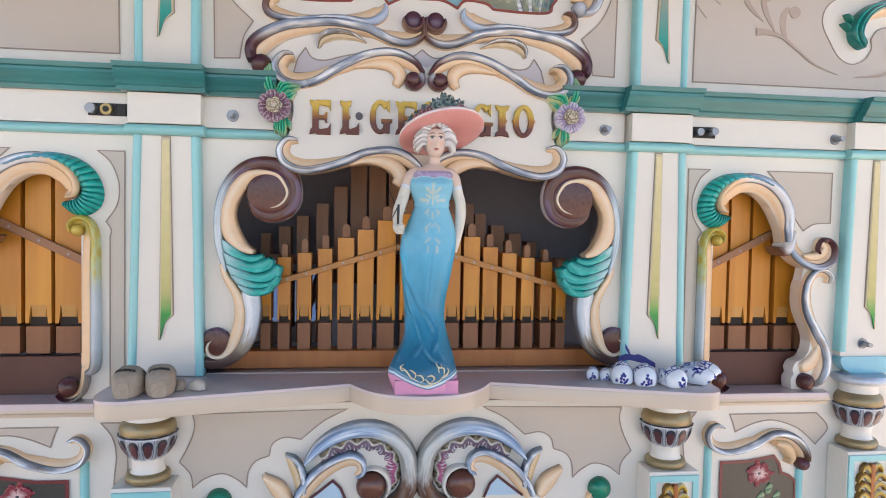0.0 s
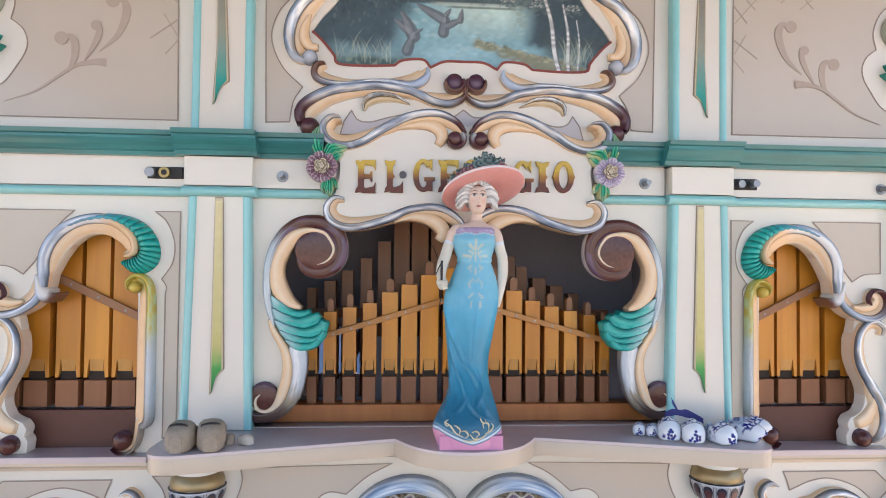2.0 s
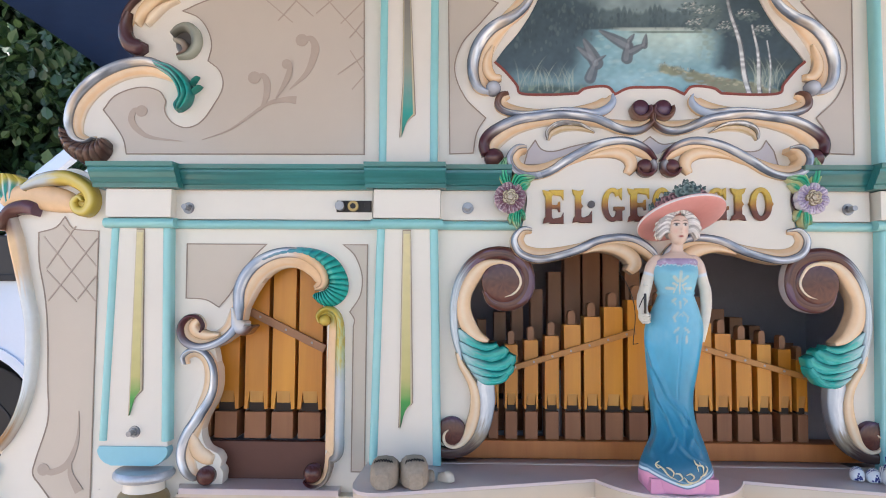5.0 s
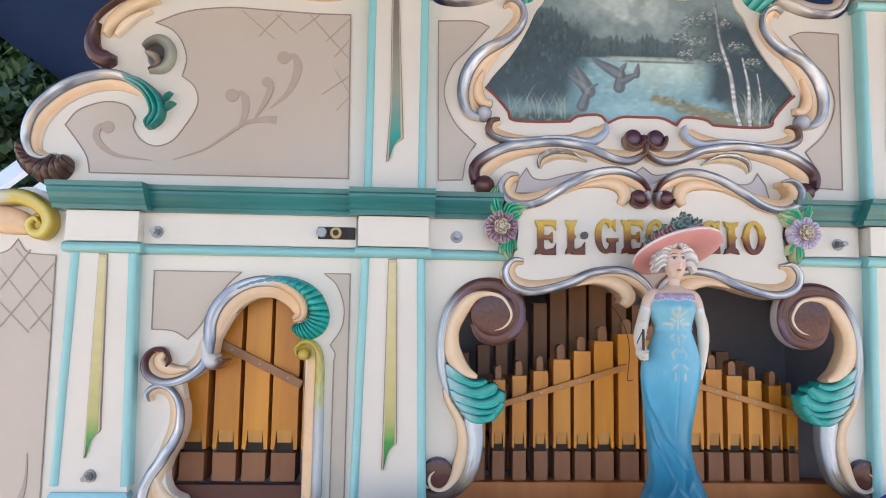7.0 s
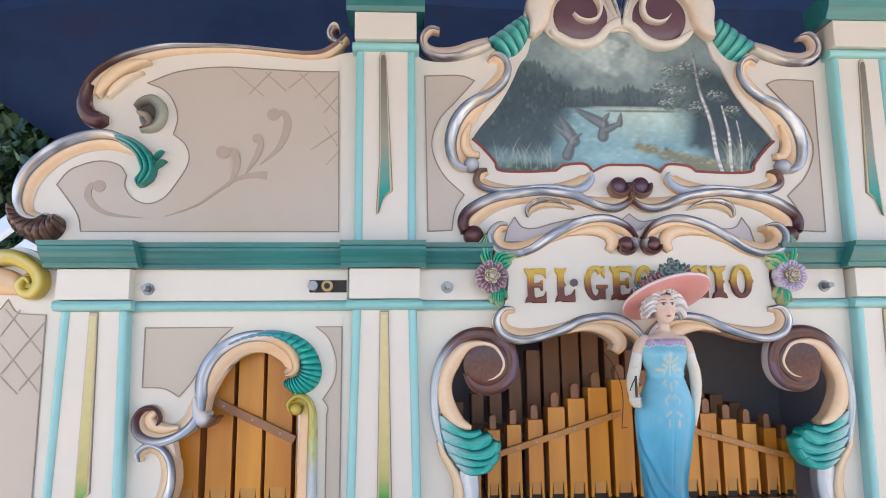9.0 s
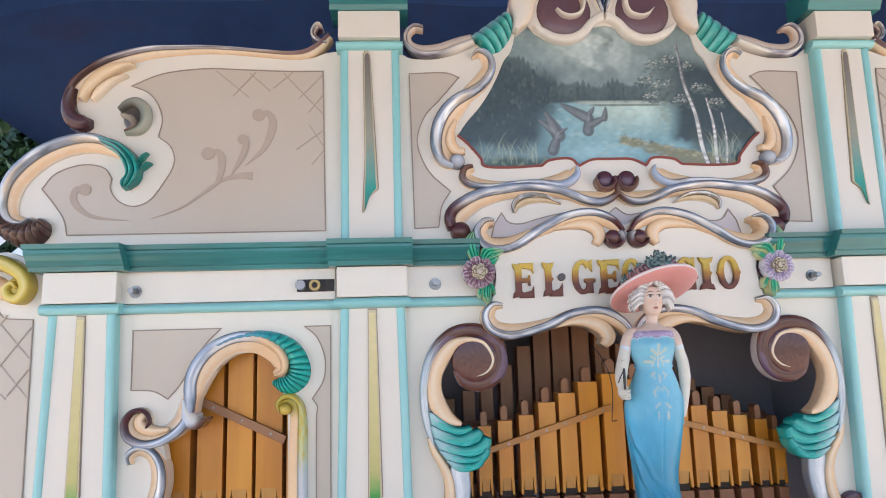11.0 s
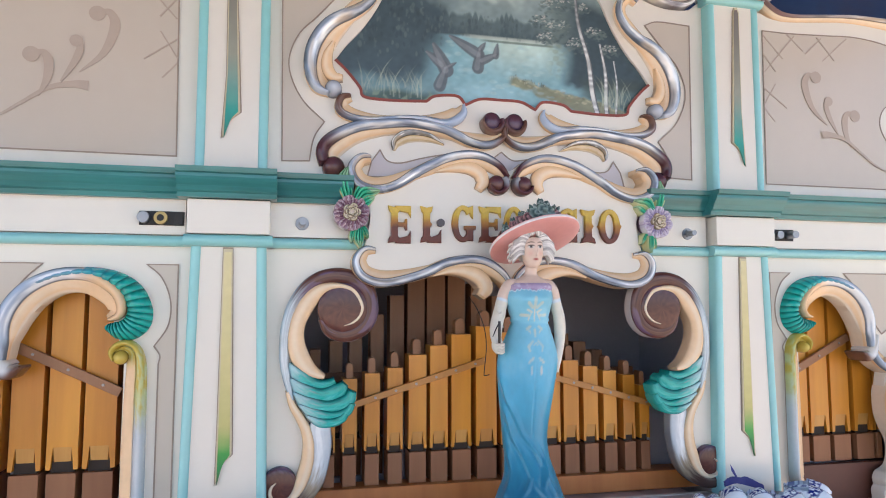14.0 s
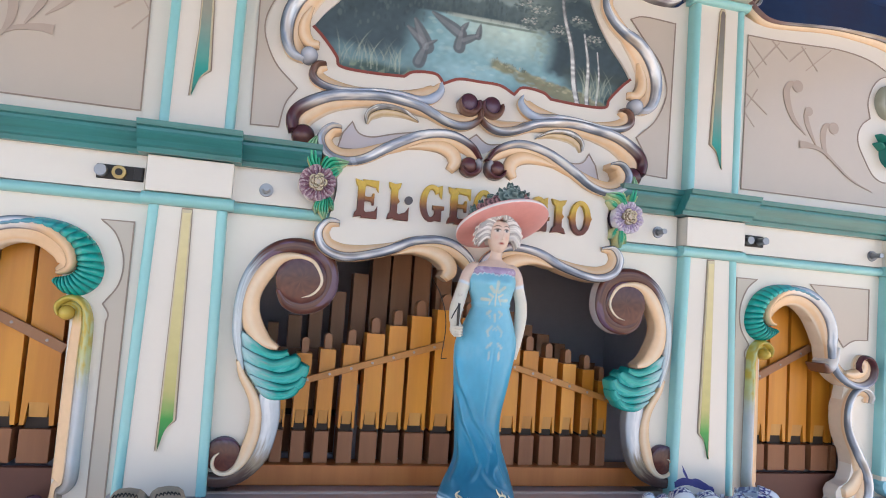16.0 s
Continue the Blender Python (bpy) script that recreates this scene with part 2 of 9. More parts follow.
def painted_line(pts, width, y, closed=True, depth=0.0012):
    """A lining stroke of even width along an outline."""
    bm = bmesh.new()
    p = [Vector((q[0], q[1])) for q in pts]
    n = len(p)
    rows = []
    for i in range(n):
        a, b = (p[i - 1], p[(i + 1) % n]) if closed else (p[max(i - 1, 0)], p[min(i + 1, n - 1)])
        d1 = (p[i] - a).normalized() if (p[i] - a).length > 1e-7 else (b - p[i]).normalized()
        d2 = (b - p[i]).normalized() if (b - p[i]).length > 1e-7 else d1
        t = (d1 + d2).normalized() if (d1 + d2).length > 1e-6 else d1
        nn = Vector((-t.y, t.x))
        k = min(1.0 / max(0.45, nn.dot(Vector((-d1.y, d1.x)))), 2.0)
        w = width[min(i, len(width) - 1)] if isinstance(width, (list, tuple)) else width
        o = nn * w * 0.5 * k
        rows.append([bm.verts.new((p[i].x + s * o.x, yy, p[i].y + s * o.y)) for s, yy in ((1, y + depth), (1, y), (-1, y), (-1, y + depth))])
    for i in range(n if closed else n - 1):
        r, q = rows[i], rows[(i + 1) % n]
        for k in range(3):
            bm.faces.new((r[k], r[k + 1], q[k + 1], q[k]))
    return bm


def panel(parent, pts, y=0.0, material=None, line=0.0025):
    """A painted panel field with its brown lining."""
    part("panel_field", slab([pts], y - 0.0012, 0.0014), material or taupe, parent)
    part("panel_lining", painted_line(pts, line, y - 0.0022), line_brown, parent)


def bay_side(pts, m):
    """A side bay's points; the bay on the other side is a little narrower."""
    return pts if m == 1 else [(0.812 + (-x - 0.83) * 0.947, z) for x, z in pts]


def narrow_bay(ob, m):
    if m == -1:
        ob.location.x, ob.scale.x = ob.location.x - 0.018, 0.947


def mixc(a, b, k):
    k = max(0.0, min(1.0, k))
    return tuple(x + (y - x) * k for x, y in zip(a, b))


def step(a, b, x):
    k = max(0.0, min(1.0, (x - a) / (b - a)))
    return k * k * (3 - 2 * k)


def set_paint(me, colours):
    at = me.color_attributes.new("paint", "FLOAT_COLOR", "POINT")
    at.data.foreach_set("color", np.array([(c[0], c[1], c[2], c[3] if len(c) > 3 else 0.0) for c in colours], dtype=np.float32).ravel())


US = (-1.0, -1.0, -0.92, -0.80, -0.66, -0.52, -0.38, -0.24, -0.12, -0.03, 0.03, 0.07, 0.11, 0.16, 0.23, 0.32, 0.42, 0.52, 0.62, 0.72, 0.82, 0.90, 0.96, 1.0, 1.0)


def roll_profile(u):
    """A carved ribbon: a broad flat band that rises from the wall, a groove, and a round bead along the outer edge."""
    if u > 0.06:
        return 0.48 + 0.52 * math.sin(math.pi * min(1.0, (u - 0.06) / 1.02)) ** 0.75 if u < 1 else 0.40
    return 0.10 + 0.44 * max(0.0, (u + 1.0) / 1.06) ** 0.75 - 0.10 * math.exp(-((u - 0.04) / 0.05) ** 2)


def round_profile(u):
    return 0.25 + 0.75 * math.sqrt(max(0.0, 1 - u * u))


def brushed(s, u, seed):
    """Uneven strokes of a brush drawn along a carving."""
    return noise.noise(Vector((s * 7.0 + seed, u * 5.0, seed * 1.7))) + 0.5 * noise.noise(Vector((s * 22.0, u * 11.0 + seed, 3.1)))


brush_seed = [0.0]


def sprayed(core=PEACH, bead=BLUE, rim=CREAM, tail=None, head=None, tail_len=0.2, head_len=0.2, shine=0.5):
    """Colours along (s) and across (u) a carved ribbon: an enamelled band and a silver-blue bead, both with highlights
    painted in; the bead's ends may be another colour.
    """
    brush_seed[0] += 1.37
    seed = brush_seed[0]
    deep = tuple(0.30 * v for v in bead)
    tan = (0.46, 0.36, 0.24)

    def colour(s, u):
        n = brushed(s, u, seed)
        patch = 0.45 + 0.75 * step(-0.25, 0.3, noise.noise(Vector((s * 6.0 + seed * 3.1, u * 0.8, 0.4))))
        c = mixc(mixc(rim, core, 0.35), core, step(-1.0, -0.72, u + 0.1 * n))
        # pale stripe along the band, put in as a highlight
        c = mixc(c, mixc(core, (0.84, 0.74, 0.58), 0.6), math.exp(-((u + 0.30 + 0.2 * n) / 0.20) ** 2))
        metal = 0.0
        if u > 0.0:
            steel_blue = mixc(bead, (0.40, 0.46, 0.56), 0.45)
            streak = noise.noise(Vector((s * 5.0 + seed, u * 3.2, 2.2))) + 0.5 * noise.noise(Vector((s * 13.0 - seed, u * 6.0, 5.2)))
            # brushed silver streaks plus a white glint painted along the bead's crest
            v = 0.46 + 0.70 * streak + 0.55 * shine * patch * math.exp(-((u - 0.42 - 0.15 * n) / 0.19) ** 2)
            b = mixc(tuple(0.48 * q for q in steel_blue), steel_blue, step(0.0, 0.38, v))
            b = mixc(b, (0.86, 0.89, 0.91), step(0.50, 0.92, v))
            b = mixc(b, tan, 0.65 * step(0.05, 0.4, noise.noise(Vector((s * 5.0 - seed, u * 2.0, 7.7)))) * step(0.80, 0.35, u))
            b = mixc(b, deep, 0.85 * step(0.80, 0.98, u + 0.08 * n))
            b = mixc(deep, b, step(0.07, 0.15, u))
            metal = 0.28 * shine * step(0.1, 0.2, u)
            if tail:
                k = step(tail_len * 0.35, tail_len, s + 0.02 * n)
                b, metal = mixc(tail, b, k), metal * k
            if head:
                k = step(1 - head_len, 1 - head_len * 0.35, s + 0.02 * n)
                b, metal = mixc(b, head, k), metal * (1 - k)
            c = mixc(c, b, step(0.02, 0.08, u))
        return (*c, metal)
    return colour


def bend(q):
    """For each point of a way: +1 where it turns to the right (its outer side is the left), -1 where it turns to the left, smooth between."""
    ang, pos = [], [0.0]
    for i in range(len(q)):
        a, b = q[max(i - 1, 0)], q[min(i + 1, len(q) - 1)]
        ang.append(math.atan2(b[1] - a[1], b[0] - a[0]))
        if i:
            pos.append(pos[-1] + math.hypot(q[i][0] - q[i - 1][0], q[i][1] - q[i - 1][1]))
            while ang[i] - ang[i - 1] > math.pi:
                ang[i] -= 2 * math.pi
            while ang[i] - ang[i - 1] < -math.pi:
                ang[i] += 2 * math.pi
    out = []
    for i in range(len(q)):
        j, k = i, i
        while j > 0 and pos[i] - pos[j] < 0.030:
            j -= 1
        while k < len(q) - 1 and pos[k] - pos[i] < 0.030:
            k += 1
        out.append(math.tanh(-0.22 * (ang[k] - ang[j]) / max(pos[k] - pos[j], 1e-5)))
    even = []
    for i in range(len(out)):
        near = [o for o, p in zip(out, pos) if abs(p - pos[i]) < 0.022]
        even.append(sum(near) / len(near))
    return even


SPINE = tuple([(0, t) for t in (1.0, 1.0, 0.9, 0.72, 0.5, 0.25, 0.06)] + [(1, t) for t in (0.0, 0.04, 0.1, 0.18, 0.28, 0.38, 0.5, 0.62, 0.72, 0.82, 0.9, 0.96, 1.0)] + [(2, t) for t in (0.06, 0.25, 0.5, 0.72, 0.9, 1.0, 1.0)])


def roll(name, parent, pts, widths, y=0.0, h=0.02, colour=None, m=1, back=0.012, flip=False, profile=roll_profile, n=12, label="", spine=False):
    """A carved roll along (x, z) points, with its half width at each; the bead lies to the left of the way, or to the right with flip;
    with spine it keeps to the outer side of every bend and the flat band to the inner side."""
    q = curve([(x, z, w) for (x, z), w in zip(pts, widths)], n)
    bm = bmesh.new()
    rows, cols = [], []
    length = [0.0]
    for i in range(1, len(q)):
        length.append(length[-1] + math.hypot(q[i][0] - q[i - 1][0], q[i][1] - q[i - 1][1]))
    turn = bend(q) if spine else None
    for i, (x, z, w) in enumerate(q):
        a, b = q[max(i - 1, 0)], q[min(i + 1, len(q) - 1)]
        tx, tz = b[0] - a[0], b[1] - a[1]
        d = math.hypot(tx, tz) or 1.0
        nx, nz = -tz / d, tx / d
        w = abs(w)
        s = length[i] / length[-1]
        end = min(1.0, min(s, 1 - s) * length[-1] / max(0.5 * w, 0.002) + 0.35)
        across = []
        if spine:
            k = turn[i]
            half = 0.50 + 0.10 * (1 - abs(k))
            mid, reach = (1 - half) * k, 0.72 + 0.28 * abs(k)
            side = step(-0.35, 0.35, k)
            for zone, t in SPINE:
                if zone == 0:
                    o, us = mid + half + (max(reach, mid + half) - mid - half) * t, ((-t, 1.0),)
                elif zone == 2:
                    o, us = mid - half - (max(reach, half - mid) - half + mid) * t, ((-t, 1.0),)
                else:
                    o, us = mid + half - 2 * half * t, ((1 - 0.94 * t, side), (0.06 + 0.94 * t, 1 - side))
                across.append((o, us))
        else:
            across = [(-u if flip else u, ((u, 1.0),)) for u in US]
        row = []
        for j, (o, us) in enumerate(across):
            lift = sum(profile(u) * f for u, f in us)
            yy = y + back if j in (0, len(across) - 1) else y - h * lift * end
            row.append(bm.verts.new(((x + nx * o * w) * m, yy, z + nz * o * w)))
            c = np.zeros(4)
            for u, f in us:
                v = colour(s, u) if colour else CREAM
                c += f * np.array((*v[:3], v[3] if len(v) > 3 else 0.0))
            cols.append(tuple(c))
        rows.append(row)
    for r, t in zip(rows, rows[1:]):
        for k in range(len(r) - 1):
            bm.faces.new((r[k], r[k + 1], t[k + 1], t[k]))
    bm.faces.new(rows[0])
    bm.faces.new(list(reversed(rows[-1])))
    ob = part(name, bm, carve, parent, label, smooth=50)
    set_paint(ob.data, cols)
    return ob


def dome(name, parent, x, z, r, y, h, colour, m=1, squash=1.0, back=0.012, label="", spiral=None):
    """A round carved boss; spiral gives a raised pale line that winds inwards on it."""
    bm = bmesh.new()
    cols = []
    rings, seg = 9, 32
    rows = []
    for i in range(rings + 1):
        k = i / rings
        rr = r * math.sin(k * math.pi / 2) if i else 0
        yy = y - h * math.cos(k * math.pi / 2) ** 0.8 if i < rings else y
        row = []
        for j in range(seg if i else 1):
            a = 2 * math.pi * j / seg
            row.append(bm.verts.new(((x + rr * math.cos(a)) * m, yy, z + rr * math.sin(a) * squash)))
            cols.append(colour(k, a))
        rows.append(row)
    row = []
    for j in range(seg):
        a = 2 * math.pi * j / seg
        row.append(bm.verts.new(((x + r * math.cos(a)) * m, y + back, z + r * math.sin(a) * squash)))
        cols.append(colour(1.0, a))
    rows.append(row)
    for i in range(len(rows) - 1):
        for j in range(seg):
            b, c = rows[i + 1][j], rows[i + 1][(j + 1) % seg]
            if i == 0:
                bm.faces.new((rows[0][0], b, c))
            else:
                bm.faces.new((rows[i][j], b, c, rows[i][(j + 1) % seg]))
    bm.faces.new(rows[-1])
    ob = part(name, bm, carve, parent, label, smooth=60)
    set_paint(ob.data, cols)
    return ob


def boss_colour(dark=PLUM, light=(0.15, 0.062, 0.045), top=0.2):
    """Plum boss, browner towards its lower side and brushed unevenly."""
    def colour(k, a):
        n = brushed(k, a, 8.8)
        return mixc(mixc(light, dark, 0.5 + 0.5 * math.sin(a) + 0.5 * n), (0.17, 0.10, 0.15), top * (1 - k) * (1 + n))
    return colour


def loft(name, parent, left, right, y, h, ribs, colour, m=1, n=10, back=0.012, bulge=0.6, label="", along=False, sag=0.0):
    """A carved shell between two edge curves; ribs run from edge to edge (or along the edges)."""
    a, b = curve(left, n), curve(right, n)
    count = min(len(a), len(b))
    a = [a[round(i * (len(a) - 1) / (count - 1))] for i in range(count)]
    b = [b[round(i * (len(b) - 1) / (count - 1))] for i in range(count)]
    na, nb = max(count, ribs * 8) if not along else count, 14 if not along else ribs * 8
    bm = bmesh.new()
    rows, cols = [], []
    for i in range(na + 1):
        f = i / na * (count - 1)
        k = min(int(f), count - 2)
        p = Vector(a[k]).lerp(Vector(a[k + 1]), f - k)
        q = Vector(b[k]).lerp(Vector(b[k + 1]), f - k)
        s = i / na
        row = []
        for j in range(nb + 1):
            t = j / nb
            c = p.lerp(q, t)
            c.y -= sag * math.sin(math.pi * t)
            ph = (t if along else s) * ribs
            fr = ph - math.floor(ph)
            rib = math.sin(math.pi * fr) ** 0.7
            lift = h * (bulge * math.sin(math.pi * min(max(t, 0.04), 0.96)) + (1 - bulge) * (0.2 + 0.8 * rib))
            rim = i in (0, na) or j in (0, nb)
            row.append(bm.verts.new((c.x * m, y + back if rim else y - lift, c.y)))
            cols.append(colour(s, t, fr))
        rows.append(row)
    for r, q in zip(rows, rows[1:]):
        for j in range(nb):
            bm.faces.new((r[j], r[j + 1], q[j + 1], q[j]))
    ob = part(name, bm, carve, parent, label, smooth=55)
    set_paint(ob.data, cols)
    return ob


def turned(profile, cx, cy, seg=32, cap=True):
    """A turned shape from (radius, z) pairs."""
    bm = bmesh.new()
    rows = [[bm.verts.new((cx + r * math.cos(2 * math.pi * j / seg), cy + r * math.sin(2 * math.pi * j / seg), z)) for j in range(seg)] for r, z in profile]
    for r, q in zip(rows, rows[1:]):
        for j in range(seg):
            bm.faces.new((r[j], r[(j + 1) % seg], q[(j + 1) % seg], q[j]))
    if cap:
        bm.faces.new(list(reversed(rows[0])))
        bm.faces.new(rows[-1])
    return bm


def extruded(profile, x0, x1):
    """A moulding: a closed (y, z) profile drawn along x."""
    bm = bmesh.new()
    a = [bm.verts.new((x0, y, z)) for y, z in profile]
    b = [bm.verts.new((x1, y, z)) for y, z in profile]
    n = len(profile)
    for i in range(n):
        bm.faces.new((a[i], a[(i + 1) % n], b[(i + 1) % n], b[i]))
    bm.faces.new(list(reversed(a)))
    bm.faces.new(b)
    return bm


def tube(bm, pts, radii, seg=12):
    """Adds a round limb along 3D points to bm; returns how many vertices came."""
    q = curve([(*p, r) for p, r in zip(pts, radii)], 5)
    start = len(bm.verts)
    rows = []
    for i, (x, y, z, r) in enumerate(q):
        a, b = q[max(i - 1, 0)], q[min(i + 1, len(q) - 1)]
        t = (Vector(b[:3]) - Vector(a[:3])).normalized()
        u = t.cross(Vector((0, 1, 0.13))).normalized()
        v = t.cross(u)
        rows.append([bm.verts.new(Vector((x, y, z)) + (u * math.cos(2 * math.pi * j / seg) + v * math.sin(2 * math.pi * j / seg)) * r) for j in range(seg)])
    for r, s in zip(rows, rows[1:]):
        for j in range(seg):
            bm.faces.new((r[j], r[(j + 1) % seg], s[(j + 1) % seg], s[j]))
    bm.faces.new(list(reversed(rows[0])))
    bm.faces.new(rows[-1])
    return len(bm.verts) - start

# ---- ground and the walls of the facade ----
ground_mat = plain("sandy paving", (0.465, 0.36, 0.262), 0.8, amount=0.25, big=0.6, small=12)
bm = boxes((-60, 60, -60, 60, -0.2, 0.0))
ground = structure("ground", bm, ground_mat, "sandy beige trodden paving")

# cut-outs, left half or left bay; x is mirrored for the other side
CENTRE_HOLE = both_sides(outline([(0, 1.0206), (-0.448, 1.0206)],
                                 [(-0.448, 1.0206), (-0.446, 1.05)], [(-0.446, 1.05), (-0.425, 1.066), (-0.398, 1.068), (-0.372, 1.082), (-0.350, 1.11), (-0.342, 1.15), (-0.348, 1.20), (-0.372, 1.265), (-0.394, 1.33), (-0.392, 1.385), (-0.37, 1.425), (-0.33, 1.448), (-0.262, 1.462), (-0.2, 1.462), (-0.12, 1.475), (0, 1.475)]))
SIDE_HOLE = outline([(-0.69, 0.965), (-0.69, 1.33)],
                    [(-0.69, 1.33), (-0.705, 1.36), (-0.715, 1.40), (-0.745, 1.432), (-0.789, 1.438), (-0.838, 1.412), (-0.866, 1.37), (-0.872, 1.325), (-0.90, 1.29), (-0.935, 1.27)],
                    [(-0.935, 1.27), (-0.925, 1.22), (-0.928, 1.16), (-0.953, 1.095), (-0.958, 1.05), (-0.93, 1.03), (-0.92, 0.965)])

CENTRE_HOLE = [(x + 0.022 if x > 0.2 else x, z) for x, z in CENTRE_HOLE]
bm = slab([[(-0.52, 1.02), (0.52, 1.02), (0.52, 1.62), (-0.52, 1.62)], CENTRE_HOLE], 0.0, 0.012)
wall_centre = structure("wall_centre", bm, cream, "cream enamelled facade board with a shaped pipe opening")
bm = slab([[(-1.175, 0.0), (1.175, 0.0), (1.175, 0.955), (-1.175, 0.955)]], 0.0, 0.03)
wall_base = structure("wall_base", bm, cream, "cream enamelled base of the organ facade")
walls_side, walls_up, walls_wing = {}, {}, {}
for m, side in ((-1, "right"), (1, "left")):
    bm = slab([mirror([(-1.17, 0.955), (-0.52, 0.955), (-0.52, 1.62), (-1.17, 1.62)], m), bay_side(SIDE_HOLE, m)], 0.0, 0.03)
    walls_side[m] = structure("wall_" + side, bm, cream, "cream enamelled side bay with an arched pipe opening")
    crest = outline([(-0.52, 1.62), (-0.52, 2.078)],
                    [(-0.52, 2.078), (-0.606, 2.072), (-0.650, 2.058), (-0.72, 2.058), (-0.817, 2.067), (-0.9, 2.071), (-0.982, 2.065), (-1.05, 2.048), (-1.106, 2.024), (-1.138, 1.995), (-1.155, 1.955), (-1.152, 1.915), (-1.125, 1.895), (-1.12, 1.885)],
                    [(-1.12, 1.885), (-1.2, 1.855), (-1.25, 1.805), (-1.268, 1.75), (-1.27, 1.70), (-1.245, 1.66), (-1.19, 1.645), (-1.165, 1.62)])
    walls_up[m] = structure("wall_upper_" + side, slab([mirror(crest, m)], 0.0, 0.024, 0.004), cream, "cream crest board with a scrolled silhouette")
    wing = outline([(-1.17, 0.60), (-1.17, 1.60)],
                   [(-1.17, 1.60), (-1.20, 1.62), (-1.255, 1.645), (-1.31, 1.630), (-1.36, 1.600), (-1.385, 1.57), (-1.388, 1.535), (-1.361, 1.443), (-1.334, 1.327), (-1.322, 1.225), (-1.332, 1.135), (-1.375, 1.04), (-1.395, 0.96), (-1.375, 0.88), (-1.35, 0.80), (-1.36, 0.60)])
    wing = [(x - 0.010 if x < -1.3 else x, z) for x, z in wing]
    walls_wing[m] = structure("wall_wing_" + side, slab([mirror(wing, m)], 0.002, 0.024, 0.003), cream, "cream wing board with a waved outer edge")

PAINT_HOLE = both_sides(outline([(0, 1.824), (-0.043, 1.823), (-0.074, 1.809)],
                                [(-0.074, 1.809), (-0.092, 1.826), (-0.135, 1.823), (-0.154, 1.811)],
                                [(-0.154, 1.811), (-0.22, 1.808), (-0.276, 1.811), (-0.285, 1.828), (-0.298, 1.845), (-0.317, 1.866), (-0.334, 1.881)],
                                [(-0.334, 1.881), (-0.313, 1.911), (-0.284, 1.945), (-0.259, 1.983), (-0.241, 2.018), (-0.226, 2.052), (-0.210, 2.074), (-0.200, 2.108), (-0.192, 2.143), (-0.185, 2.174)],
                                [(-0.185, 2.174), (-0.174, 2.150), (-0.166, 2.128), (-0.145, 2.109), (-0.116, 2.094), (-0.083, 2.090), (-0.056, 2.101), (-0.028, 2.128), (0, 2.134)]))
CROWN = both_sides(outline([(0, 1.62), (-0.52, 1.62)], [(-0.52, 1.62), (-0.52, 2.078)],
                           [(-0.52, 2.078), (-0.465, 2.078), (-0.434, 2.058), (-0.378, 2.055), (-0.328, 2.068), (-0.285, 2.09), (-0.235, 2.13), (-0.214, 2.165), (-0.206, 2.20), (-0.178, 2.24), (-0.13, 2.255), (-0.08, 2.248), (-0.045, 2.22), (-0.03, 2.25), (-0.022, 2.275)],
                           [(-0.022, 2.275), (-0.018, 2.22), (0, 2.155)]))
bm = slab([CROWN, PAINT_HOLE], 0.0, 0.024, 0.003)
wall_crown = structure("wall_upper_centre", bm, cream, "cream crown board round a painted landscape")

# panel fields with their linings
LPATCH = outline([(-1.024, 1.997), (-0.959, 2.024), (-0.872, 2.035), (-0.789, 2.032), (-0.694, 2.028), (-0.621, 2.028)],
                 [(-0.616, 1.677), (-1.139, 1.677)],
                 [(-1.139, 1.677), (-1.147, 1.71), (-1.168, 1.742), (-1.194, 1.775)],
                 [(-1.194, 1.775), (-1.168, 1.807), (-1.116, 1.825), (-1.073, 1.818), (-1.055, 1.795)],
                 [(-1.055, 1.795), (-1.057, 1.772), (-1.04, 1.747), (-1.008, 1.735), (-0.975, 1.749), (-0.948, 1.787), (-0.932, 1.817), (-0.93, 1.842), (-0.941, 1.866), (-0.964, 1.884)],
                 [(-0.964, 1.884), (-0.957, 1.921), (-0.968, 1.957), (-0.99, 1.983), (-1.024, 1.997)])
QPATCH = outline([(-0.435, 2.021), (-0.359, 2.023), (-0.327, 2.012)],
                 [(-0.327, 2.012), (-0.37, 1.962), (-0.405, 1.922), (-0.421, 1.864), (-0.398, 1.802), (-0.353, 1.757)],
                 [(-0.353, 1.757), (-0.372, 1.725), (-0.38, 1.68)], [(-0.38, 1.68), (-0.43, 1.678)])
SPATCH1 = outline([(-0.998, 1.48), (-0.825, 1.48)], [(-0.825, 1.48), (-0.852, 1.453), (-0.878, 1.415), (-0.9, 1.375), (-0.925, 1.344)],
                  [(-0.925, 1.344), (-0.955, 1.36), (-0.997, 1.363)])
SPATCH2 = outline(((-0.658, 1.48), (-0.606, 1.48), (-0.606, 1.0), (-0.634, 1.0), (-0.634, 1.305)),
                  [(-0.634, 1.305), (-0.632, 1.32), (-0.642, 1.336)], [(-0.642, 1.336), (-0.62, 1.372), (-0.617, 1.415), (-0.633, 1.457), (-0.658, 1.48)])
BROWPATCH = both_sides(outline(((0, 1.66), (-0.27, 1.655), (-0.262, 1.685), (-0.246, 1.708)), [(-0.246, 1.708), (-0.232, 1.688), (-0.205, 1.684), (-0.165, 1.695), (-0.11, 1.706), (-0.06, 1.704), (-0.025, 1.70), (0, 1.716)]))
